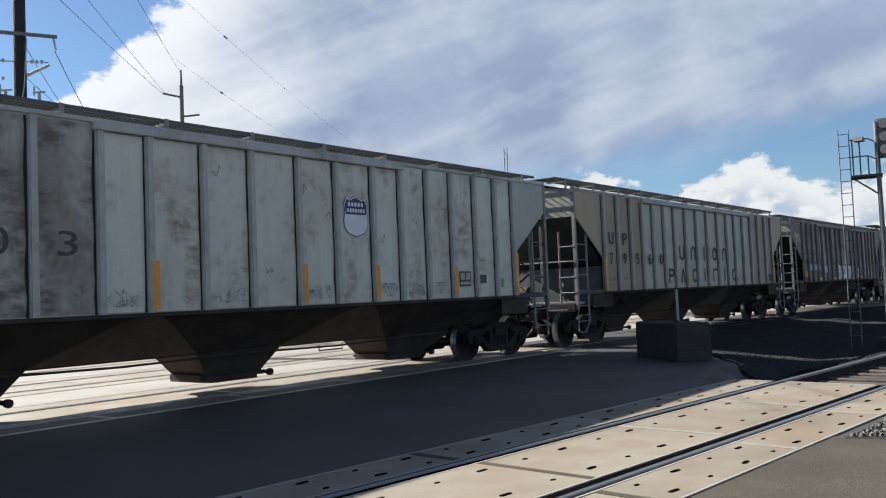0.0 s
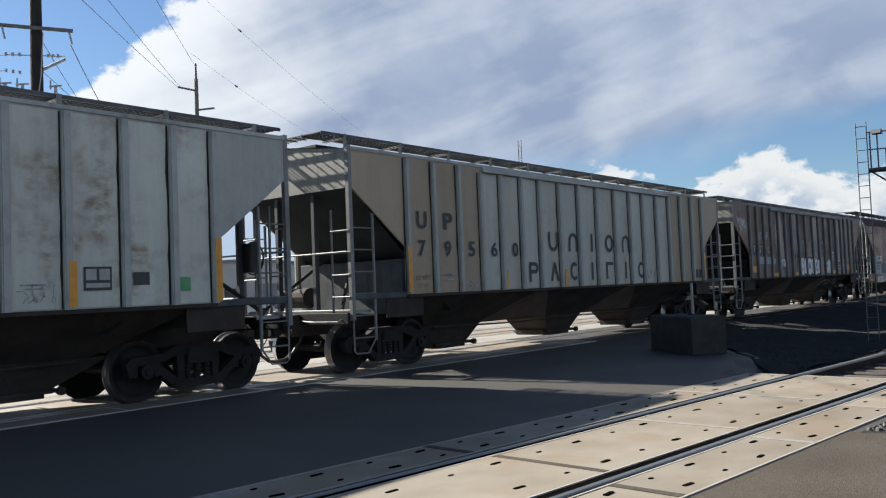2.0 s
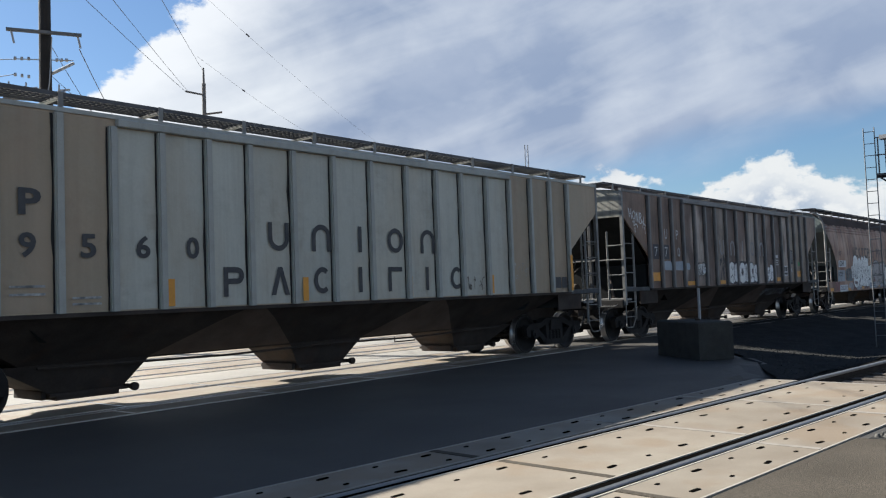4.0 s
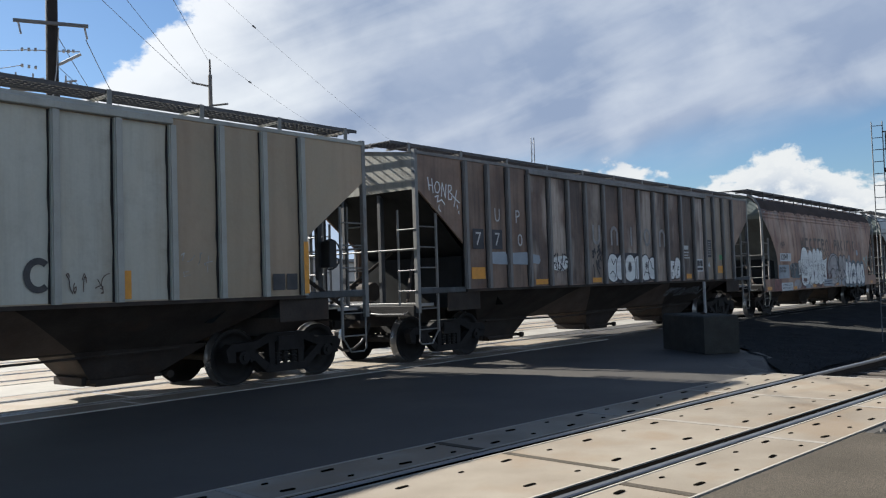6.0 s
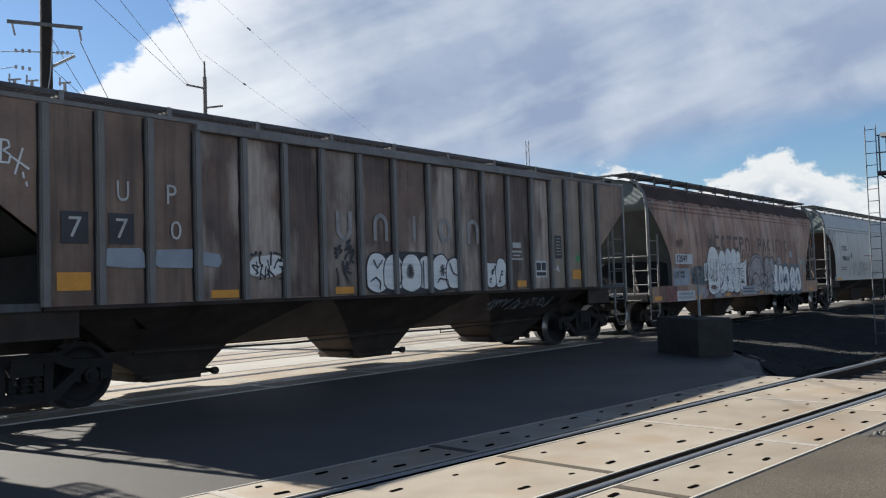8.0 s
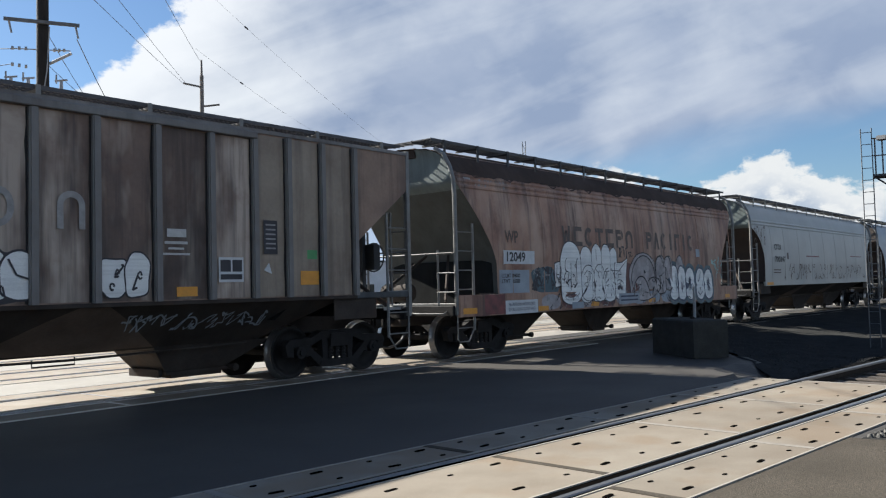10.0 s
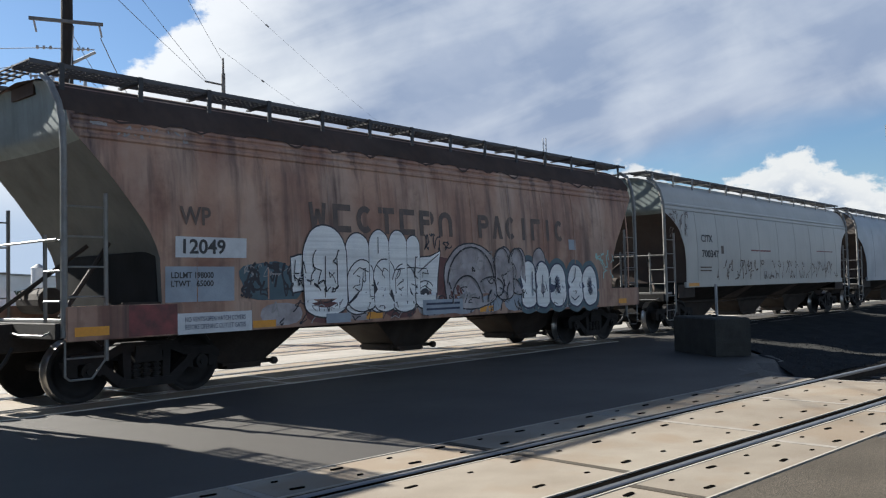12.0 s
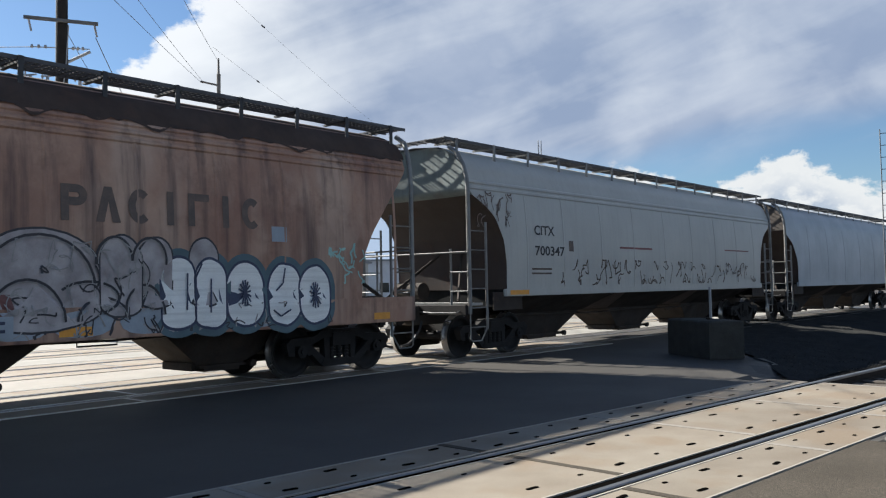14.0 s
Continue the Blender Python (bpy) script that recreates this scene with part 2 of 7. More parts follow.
M["tan_paint"] = material("faded_tan_grey_car_paint", (0.475, 0.48, 0.415), 0.55, scale=0.8, amount=0.3, dark=(0.40, 0.395, 0.335), fine_scale=25, fine=0.06, bump=0.06,
                          rust=0.12, streak=0.22, streak_col=(0.17, 0.14, 0.11), patch=0.35, patch_col=(0.42, 0.36, 0.26), vary=0.08, dent=0.5, smear=0.3, smear_col=(0.22, 0.19, 0.15))
M["tan_warm"] = material("stained_tan_car_paint", (0.345, 0.285, 0.20), 0.55, scale=0.9, amount=0.35, dark=(0.40, 0.30, 0.20), fine_scale=25, fine=0.06, bump=0.06,
                         rust=0.2, rust_col=(0.22, 0.14, 0.09), streak=0.3, streak_scale=3.0, streak_col=(0.22, 0.16, 0.11), patch=0.5, patch_col=(0.42, 0.315, 0.215), vary=0.12, dent=0.5)
M["brown_warm"] = material("sooty_red_brown_car_paint", (0.25, 0.17, 0.12), 0.6, scale=0.9, amount=0.45, dark=(0.09, 0.06, 0.05), fine_scale=22, fine=0.12, bump=0.08,
                           rust=0.35, rust_col=(0.15, 0.07, 0.04), streak=0.8, streak_scale=3.0, streak_col=(0.045, 0.033, 0.03), vary=0.42, dent=0.5)
M["brown_pale"] = material("faded_tan_brown_car_paint", (0.36, 0.295, 0.225), 0.6, scale=0.9, amount=0.4, dark=(0.17, 0.13, 0.10), fine_scale=22, fine=0.1, bump=0.08, rust=0.3, rust_col=(0.15, 0.08, 0.05), streak=0.6, streak_scale=3.0, streak_col=(0.09, 0.07, 0.058), vary=0.15, dent=0.5)
M["wpost"] = material("dark_galvanised_post", (0.15, 0.155, 0.16), 0.6, 0.3, bump=0.05)
M["tan_rib"] = material("faded_rib_paint", (0.40, 0.405, 0.365), 0.5, scale=1.5, amount=0.25, bump=0.06, rust=0.15, streak=0.15)
M["brown_paint"] = material("sooty_brown_car_paint", (0.195, 0.13, 0.098), 0.6, scale=0.9, amount=0.45, dark=(0.05, 0.042, 0.04), fine_scale=22, fine=0.12, bump=0.08,
                            rust=0.35, rust_col=(0.12, 0.055, 0.03), streak=0.7, streak_col=(0.035, 0.028, 0.026), patch=0.9, patch_col=(0.42, 0.35, 0.29), vary=0.34, dent=0.5)
M["brown_rib"] = material("sooty_rib_paint", (0.215, 0.205, 0.195), 0.55, scale=1.5, amount=0.35, bump=0.06, rust=0.2, streak=0.3)
M["rust_paint"] = material("rusted_brown_red_car_paint", (0.45, 0.275, 0.185), 0.6, scale=0.8, amount=0.5, dark=(0.22, 0.10, 0.07), fine_scale=22, fine=0.1, bump=0.08,
                           rust=0.4, rust_col=(0.10, 0.045, 0.03), streak=1.0, streak_scale=2.4, streak_col=(0.085, 0.052, 0.045), dent=0.6, patch=0.45, patch_col=(0.50, 0.38, 0.29))
M["rust_roof"] = material("soot_black_roof_paint", (0.085, 0.062, 0.052), 0.9, spec=0.15, scale=1.2, amount=0.4, bump=0.1, rust=0.3, rust_col=(0.14, 0.075, 0.05), streak=0.3)
M["pale_paint"] = material("pale_grey_tank_paint", (0.425, 0.425, 0.39), 0.45, scale=0.8, amount=0.25, dark=(0.35, 0.345, 0.32), fine_scale=25, fine=0.05, bump=0.05, streak=0.22, streak_col=(0.25, 0.24, 0.23))
M["blue_paint"] = material("bluish_grey_tank_paint", (0.35, 0.395, 0.43), 0.45, scale=0.8, amount=0.22, fine_scale=25, fine=0.05, bump=0.05, streak=0.2, streak_col=(0.2, 0.2, 0.21))
M["under"] = material("dark_brown_underbody", (0.060, 0.050, 0.043), 0.85, spec=0.2, scale=2, amount=0.5, fine_scale=30, fine=0.2, bump=0.3, rust=0.3, rust_col=(0.10, 0.05, 0.03))
# rust brown, lightened to paint light onto the hopper facets
M["underbrown"] = material("rusty_facet_lit_underbody", (0.13, 0.092, 0.068), 0.8, scale=2, amount=0.5, fine_scale=30, fine=0.2, bump=0.3, rust=0.3, rust_col=(0.12, 0.055, 0.03))
# near-black tone that paints the shade line along the ribs
M["rib_shade"] = material("rib_shade_tone", (0.03, 0.028, 0.027), 0.9, scale=4, amount=0.4, bump=0.1)
# slope sheets are coloured dark to carry the shade under the car ends
M["slope"] = material("shade_dark_slope_sheet", (0.022, 0.0235, 0.024), 0.9, scale=1.5, amount=0.45, bump=0.1, streak=0.3, spec=0.08)
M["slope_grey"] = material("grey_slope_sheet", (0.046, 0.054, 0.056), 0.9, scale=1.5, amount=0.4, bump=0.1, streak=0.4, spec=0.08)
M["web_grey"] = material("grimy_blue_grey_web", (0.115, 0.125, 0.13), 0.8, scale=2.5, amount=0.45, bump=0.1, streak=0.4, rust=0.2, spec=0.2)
# lighter steel colour that paints sunlight onto the end platforms
M["sunlit_plate"] = material("sun_pale_platform_steel", (0.34, 0.34, 0.33), 0.6, 0.3, scale=5, amount=0.35, bump=0.1)
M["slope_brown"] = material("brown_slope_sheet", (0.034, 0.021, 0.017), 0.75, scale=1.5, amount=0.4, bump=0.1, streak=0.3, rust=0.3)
M["slope_olive"] = material("olive_slope_sheet", (0.08, 0.088, 0.083), 0.75, scale=1.5, amount=0.4, bump=0.1, streak=0.3, rust=0.15)
M["end_tan"] = material("end_sheet_paint", (0.30, 0.29, 0.245), 0.6, scale=1.5, amount=0.3, bump=0.08, rust=0.2, streak=0.3)
# dark teal puts the shade on the upper end caps into colour
M["end_teal"] = material("shade_toned_teal_end_sheet", (0.15, 0.185, 0.18), 0.65, scale=1.5, amount=0.4, bump=0.08, rust=0.2, streak=0.3)
M["end_brown"] = material("dark_brown_end_sheet", (0.10, 0.082, 0.07), 0.65, scale=1.5, amount=0.4, bump=0.08, rust=0.3, streak=0.4)
M["truck"] = material("greasy_cast_steel", (0.024, 0.0225, 0.022), 0.8, 0.0, spec=0.2, scale=4, amount=0.4, bump=0.3)
M["wheel"] = material("wheel_steel", (0.020, 0.019, 0.0185), 0.7, 0.0, spec=0.25, scale=5, amount=0.4, bump=0.2)
M["tread"] = material("polished_tread", (0.5, 0.48, 0.46), 0.3, 0.9, bump=0.05)
M["grate"] = material("galvanised_grating", (0.10, 0.10, 0.105), 0.6, 0.5, scale=4, amount=0.3, bump=0.1)
M["ladder"] = material("painted_grab_iron", (0.22, 0.22, 0.21), 0.5, 0.2, scale=6, amount=0.3, bump=0.08, rust=0.35)
M["darkpost"] = material("dark_post_paint", (0.036, 0.038, 0.041), 0.6, scale=4, amount=0.3)
M["orange"] = material("orange_reflective_strip", (0.75, 0.33, 0.03), 0.45, scale=8, amount=0.25, dark=(0.5, 0.22, 0.04), bump=0.03)
M["navy"] = material("navy_emblem_paint", (0.03, 0.045, 0.10), 0.5, bump=0.03)
M["emblem"] = material("white_emblem_paint", (0.72, 0.74, 0.76), 0.5, scale=6, amount=0.15, bump=0.03)
M["black"] = material("faded_black_lettering", (0.035, 0.036, 0.04), 0.6, scale=7, amount=0.3, dark=(0.09, 0.09, 0.09), bump=0.03)
M["softblack"] = material("worn_black_lettering", (0.085, 0.065, 0.055), 0.6, scale=5, amount=0.5, dark=(0.16, 0.11, 0.085), bump=0.03)
M["faintmark"] = material("faint_pencil_marks", (0.13, 0.13, 0.125), 0.6, scale=9, amount=0.6, dark=(0.48, 0.49, 0.47), bump=0.0)
M["ghost"] = material("faded_white_lettering", (0.36, 0.35, 0.34), 0.6, scale=5, amount=0.5, bump=0.03)
M["stencil"] = material("white_stencil_paint", (0.55, 0.55, 0.53), 0.6, scale=6, amount=0.3, bump=0.03)
M["placard"] = material("white_placard", (0.62, 0.64, 0.65), 0.5, scale=5, amount=0.2, bump=0.03)
M["bluegrey"] = material("blue_grey_panel_paint", (0.32, 0.37, 0.42), 0.5, scale=3, amount=0.25, bump=0.03)
M["spray"] = material("silver_white_spray_paint", (0.86, 0.87, 0.84), 0.5, scale=2.5, amount=0.2, dark=(0.58, 0.60, 0.60), bump=0.03, stripe=0.5)
M["spraymaroon"] = material("maroon_spray_paint", (0.16, 0.06, 0.055), 0.5, scale=3, amount=0.4, bump=0.03)
M["spray2"] = material("dull_pink_grey_spray_paint", (0.46, 0.43, 0.43), 0.5, scale=2.5, amount=0.5, dark=(0.2, 0.17, 0.17), bump=0.03)
M["spray3"] = material("teal_blue_spray_paint", (0.08, 0.14, 0.17), 0.5, scale=2.5, amount=0.4, bump=0.03)
M["sprayred"] = material("red_spray_paint", (0.22, 0.05, 0.048), 0.5, scale=5, amount=0.5, dark=(0.06, 0.03, 0.03), bump=0.03)
M["sprayline"] = material("black_spray_paint", (0.03, 0.03, 0.04), 0.5, bump=0.03)
M["mint"] = material("mint_spray_paint", (0.35, 0.60, 0.55), 0.5, bump=0.03)
M["green"] = material("green_tag", (0.10, 0.38, 0.14), 0.5, bump=0.03)
M["hose"] = material("rubber_hose", (0.02, 0.02, 0.02), 0.6, bump=0.1)
# beyond the tracks
M["bldg"] = material("pale_metal_cladding", (0.74, 0.74, 0.74), 0.6, scale=0.4, amount=0.2)
M["bldg2"] = material("tan_wall", (0.62, 0.58, 0.52), 0.8, scale=0.4, amount=0.2)
M["roof"] = material("grey_roofing", (0.32, 0.33, 0.34), 0.7, scale=0.5, amount=0.3)
M["glass"] = material("dark_window_glass", (0.03, 0.035, 0.04), 0.1, bump=0)
M["redcar"] = material("red_car_paint", (0.35, 0.03, 0.03), 0.25, amount=0.1, bump=0)
M["whitecar"] = material("white_car_paint", (0.75, 0.75, 0.75), 0.3, amount=0.1, bump=0)
M["darkcar"] = material("dark_car_paint", (0.05, 0.055, 0.065), 0.25, amount=0.1, bump=0)
M["tyre"] = material("tyre_rubber", (0.02, 0.02, 0.02), 0.8, bump=0.1)
M["leaf"] = material("distant_foliage", (0.10, 0.12, 0.08), 0.9, scale=0.6, amount=0.5)
M["hill"] = material("distant_hill", (0.42, 0.50, 0.60), 1.0, scale=0.01, amount=0.3, bump=0)


# ---- building helpers ----
def part(name, bm, mat, parent=None, label=""):
    """Links a bmesh as one mesh object under a thing or part."""
    me = bpy.data.meshes.new(name)
    bm.normal_update()
    bm.to_mesh(me)
    bm.free()
    me.materials.append(M[mat])
    ob = new(name, me)
    if parent is not None:
        ob.parent = parent
    return tagged(ob, label)


def shared(name, me, parent, m):
    ob = new(name, me)
    ob.parent = parent
    ob.matrix_basis = m
    return ob


def box(bm, x0, x1, y0, y1, z0, z1):
    v = [bm.verts.new(p) for p in ((x0, y0, z0), (x1, y0, z0), (x1, y1, z0), (x0, y1, z0), (x0, y0, z1), (x1, y0, z1), (x1, y1, z1), (x0, y1, z1))]
    for f in ((3, 2, 1, 0), (4, 5, 6, 7), (0, 1, 5, 4), (1, 2, 6, 5), (2, 3, 7, 6), (3, 0, 4, 7)):
        bm.faces.new([v[i] for i in f])


def chamfered(bm, x0, x1, y0, y1, z0, z1, c):
    """A slab with its top edges cut back by c."""
    lo = [(x0, y0), (x1, y0), (x1, y1), (x0, y1)]
    hi = [(x0 + c, y0 + c), (x1 - c, y0 + c), (x1 - c, y1 - c), (x0 + c, y1 - c)]
    rings = [[bm.verts.new((*p, z0)) for p in lo], [bm.verts.new((*p, z1 - c)) for p in lo], [bm.verts.new((*p, z1)) for p in hi]]
    for a, b in zip(rings, rings[1:]):
        for i in range(4):
            bm.faces.new((a[i], a[(i + 1) % 4], b[(i + 1) % 4], b[i]))
    bm.faces.new(rings[2])
    bm.faces.new(rings[0][::-1])


def tube(bm, p, q, r, n=8, r2=None):
    p, q = Vector(p), Vector(q)
    d = (q - p).normalized()
    a = d.orthogonal().normalized()
    b = d.cross(a)
    r2 = r if r2 is None else r2
    rings = []
    for c, rr in ((p, r), (q, r2)):
        rings.append([bm.verts.new(c + (a * math.cos(k * math.tau / n) + b * math.sin(k * math.tau / n)) * rr) for k in range(n)])
    for k in range(n):
        bm.faces.new((rings[0][k], rings[0][(k + 1) % n], rings[1][(k + 1) % n], rings[1][k]))
    bm.faces.new(rings[0][::-1])
    bm.faces.new(rings[1])


def pipe(bm, pts, r, n=8):
    """A bent pipe through points."""
    pts = [Vector(p) for p in pts]
    rings = []
    for i, p in enumerate(pts):
        d = (pts[min(i + 1, len(pts) - 1)] - pts[max(i - 1, 0)]).normalized()
        a = d.cross(Vector((0.31, 0.17, 0.93))).normalized()
        b = d.cross(a)
        rings.append([bm.verts.new(p + (a * math.cos(k * math.tau / n) + b * math.sin(k * math.tau / n)) * r) for k in range(n)])
    for s, t in zip(rings, rings[1:]):
        for k in range(n):
            bm.faces.new((s[k], s[(k + 1) % n], t[(k + 1) % n], t[k]))
    bm.faces.new(rings[0][::-1])
    bm.faces.new(rings[-1])


def prism(bm, pts, y0, y1):
    """A polygon in x and z, drawn out along y."""
    a = [bm.verts.new((x, y0, z)) for x, z in pts]
    b = [bm.verts.new((x, y1, z)) for x, z in pts]
    n = len(pts)
    bm.faces.new(a)
    bm.faces.new(b[::-1])
    for i in range(n):
        bm.faces.new((a[(i + 1) % n], a[i], b[i], b[(i + 1) % n]))


def lathe(bm, profile, axis_y, n=28):
    """Turns a profile of (radius, y) about the y axis."""
    rings = [[bm.verts.new((r * math.cos(k * math.tau / n), y + axis_y, r * math.sin(k * math.tau / n))) for k in range(n)] for r, y in profile]
    for s, t in zip(rings, rings[1:]):
        for k in range(n):
            bm.faces.new((s[k], s[(k + 1) % n], t[(k + 1) % n], t[k]))


def done(bm):
    bmesh.ops.recalc_face_normals(bm, faces=bm.faces[:])
    return bm


def thing(name, m, label, category, group="", kind=""):
    ob = new(name)
    ob.matrix_basis = m
    return tagged(ob, label, category, group, kind)


# ---- ground ----
HD = 5.017
NEAR = pose(0, 0, 0, 0, 0, -HD)


def dip(x, y):
    """Depth of the drainage hollow between the two tracks, past the road's edge."""
    ly = y * math.cos(radians(HD)) + x * math.sin(radians(HD))
    rim = float(np.interp(x, (15.0, 19.5, 22.5, 26.0, 32.0), (5.0, 8.2, 10.0, 11.9, 12.1)))
    d = min(0.42, max(0.0, 0.085 * (rim - y)))
    lx = x * math.cos(radians(HD)) - y * math.sin(radians(HD))
    k = min(1.0, max(0.0, (11.0 - y) / 0.4)) * min(1.0, max(0.0, (70 - x) / 20))
    d *= k
    # the shoulder falls to the open ballast bed of the near track
    if ly < 7.0:
        b = max(0.0, (ly - 6.05) / 0.95)
        d = d * b + 0.165 * (1 - b) * min(1.0, max(0.0, (lx - 13.1) / 1.2)) if ly > 6.0 else 0.0
    return d * (1 + 0.25 * noise.noise(Vector((x * 0.7, y * 0.9, 2.0))))


def local_dip(x, y):
    c, s = math.cos(radians(HD)), math.sin(radians(HD))
    return dip(x * c + y * s, y * c - x * s)


def sunk(x, y):
    """How far the ground lies below the road: the hollow, and the open ballast bed of the near track."""
    c, s = math.cos(radians(HD)), math.sin(radians(HD))
    lx, ly = x * c - y * s, y * c + x * s
    d = dip(x, y) + 0.05 if dip(x, y) > 0.02 else 0.0
    return max(d, 0.3 if lx > 12.65 and 2.6 < ly < 6.25 and x < 88 else 0.0)


def make_ground():
    bm = bmesh.new()
    xs = [-1500, -300, -60, -20, 0, 6, 12] + [12.5 + 0.1 * k for k in range(15)] + [14 + 0.5 * k for k in range(93)] + [64, 70, 88, 120, 300, 900, 3000]
    ys = [-1500, -300, -60, -20, -5] + [-1 + 0.3 * k for k in range(42)] + [12, 18, 30, 60, 150, 400, 1200, 3500]
    grid = [[bm.verts.new((x, y, -0.012 - sunk(x, y))) for y in ys] for x in xs]
    for i in range(len(xs) - 1):
        for j in range(len(ys) - 1):
            bm.faces.new((grid[i][j], grid[i + 1][j], grid[i + 1][j + 1], grid[i][j + 1]))
    tagged(part("ground", bm, "asphalt"), "dark grey asphalt ground of the crossing and yard", "ground", kind="structure")
    # rough shoulder beside the near panels
    bm = bmesh.new()
    rnd = random.Random(4)
    top = []
    for i in range(60):
        x = -14 + i * 0.383
        top.append((x, 3.0))
    edge = [(8.6 + rnd.uniform(-0.1, 0.1) + (2.9 - y) * 0.55, y) for y in np.linspace(2.98, -14, 60)]
    poly = top + edge + [(-14, -14)]
    f = bm.faces.new([bm.verts.new((x, y, -0.006)) for x, y in poly])
    bmesh.ops.triangulate(bm, faces=[f])
    ob = done(bm)
    ob = part("pavement", ob, "worn_asphalt")
    ob.matrix_basis = NEAR
    tagged(ob, "worn brown-grey asphalt shoulder beside the crossing", "pavement", kind="structure")


def make_ballast():
    rnd = random.Random(11)
    # bed beyond the ends of the panels
    bm = bmesh.new()
    f = bm.faces.new([bm.verts.new((x, y, -0.004)) for x, y in ((8.5, 2.9), (90, 2.9), (90, -14), (14, -14))])
    bmesh.ops.triangulate(bm, faces=[f])
    gx = [13.7 + 0.3 * k for k in range(160)] + [62, 70, 90]
    cols = []
    for x in gx:
        reach = min(9.0, max(0.12, 0.7 * (x - 13.9) + 0.35 * noise.noise(Vector((x * 0.9, 3.0, 1.0))) + 0.12 * noise.noise(Vector((x * 3.1, 8.0, 1.0)))))
        col = []
        for k in range(31):
            y = 6.05 + reach * k / 30
            d = local_dip(x, y)
            col.append(bm.verts.new((x, y, -0.004 - d + (0.02 * noise.noise(Vector((x * 2.2, y * 2.2, 5.0))) if k and d > 0.05 else 0))))
        cols.append(col)
    for a, b in zip(cols, cols[1:]):
        for k in range(30):
            bm.faces.new((a[k], b[k], b[k + 1], a[k + 1])).smooth = True
    ob = part("gravel_bed", done(bm), "gravel_bed")
    bm = bmesh.new()
    bx = [12.86 + 0.4 * k for k in range(100)] + [60, 90]
    by = np.linspace(2.9, 6.06, 9)
    g2 = [[bm.verts.new((x, y, -0.172 + 0.02 * noise.noise(Vector((x * 2, y * 2, 7.0))))) for y in by] for x in bx]
    for a, b in zip(g2, g2[1:]):
        for k in range(8):
            bm.faces.new((a[k], b[k], b[k + 1], a[k + 1])).smooth = True
    for y in (2.9,):
        a = [bm.verts.new((x, y, z)) for x, z in ((12.86, -0.2), (90, -0.2), (90, -0.004), (12.86, -0.004))]
        bm.faces.new(a)
    low = part("track_bed", done(bm), "dark_bed")
    low.matrix_basis = NEAR
    tagged(low, "oil-blackened low ballast bed between the rails", "ballast", kind="structure")
    ob.matrix_basis = NEAR
    tagged(ob, "grey crushed-stone ballast bed beside the tracks", "ballast", kind="structure")
    # stones
    verts, faces = [], []

    def stone(x, y, s, low=0.0):
        o = len(verts)
        turn = rnd.uniform(0, 6.28)
        for k in range(5):
            a = turn + k * 1.2566
            r = s * rnd.uniform(0.7, 1.15)
            verts.append((x + r * math.cos(a), y + r * math.sin(a), -0.006 - low))
        for k in range(4):
            a = turn + 0.4 + k * 1.5708
            r = s * rnd.uniform(0.35, 0.7)
            verts.append((x + r * math.cos(a), y + r * math.sin(a), s * rnd.uniform(0.6, 1.1) - low))
        for k in range(5):
            faces.append((o + k, o + (k + 1) % 5, o + 5 + min(k, 3)))
        for k in range(4):
            faces.append((o + 5 + (k + 1) % 4, o + 5 + k, o + (k + 1) % 5))
        faces.append((o + 5, o + 6, o + 7, o + 8))

    def lay(mat, label):
        me = bpy.data.meshes.new("ballast_stones")
        me.from_pydata(verts, [], faces)
        me.materials.append(M[mat])
        ob = new("ballast_stones", me)
        ob.matrix_basis = NEAR
        tagged(ob, label, "gravel", kind="stuff")
        verts.clear(), faces.clear()

    for _ in range(12000):
        x = 8.6 + rnd.random() ** 1.3 * 12
        y = rnd.uniform(-0.5, 2.87)
        if x < 8.6 + (2.9 - y) * 0.55:
            continue
        stone(x, y, rnd.uniform(0.014, 0.036))
    lay("gravel", "loose pale grey crushed stones beside the road")
    for _ in range(4000):
        x = rnd.uniform(12.95, 27)
        y = rnd.uniform(2.5, 5.0 + 0.75 * (x - 12.9))
        if y > 13.2 or min(abs(y - 5.25), abs(y - 3.74)) < 0.07:
            continue
        stone(x, y, rnd.uniform(0.008, 0.018), 0.172 if 2.9 < y < 6.06 else local_dip(x, y))
    lay("dark_gravel", "crushed stones between the tracks, oil-stained and darkened for shade")


def rail(bm, y, x0, x1, z=0.0):
    """Rail web and foot under its head."""
    box(bm, x0, x1, y - 0.012, y + 0.012, z - 0.12, z - 0.03)
    box(bm, x0, x1, y - 0.07, y + 0.07, z - 0.155, z - 0.12)


def rail_head(bm, y, x0, x1, z=0.0):
    pts = [(y - 0.036, z - 0.035), (y - 0.036, z - 0.006), (y - 0.024, z + 0.004), (y + 0.024, z + 0.004), (y + 0.036, z - 0.006), (y + 0.036, z - 0.035)]
    a = [bm.verts.new((x0, p, q)) for p, q in pts]
    b = [bm.verts.new((x1, p, q)) for p, q in pts]
    for i in range(6):
        bm.faces.new((a[i], a[(i + 1) % 6], b[(i + 1) % 6], b[i]))
    bm.faces.new(a)
    bm.faces.new(b[::-1])


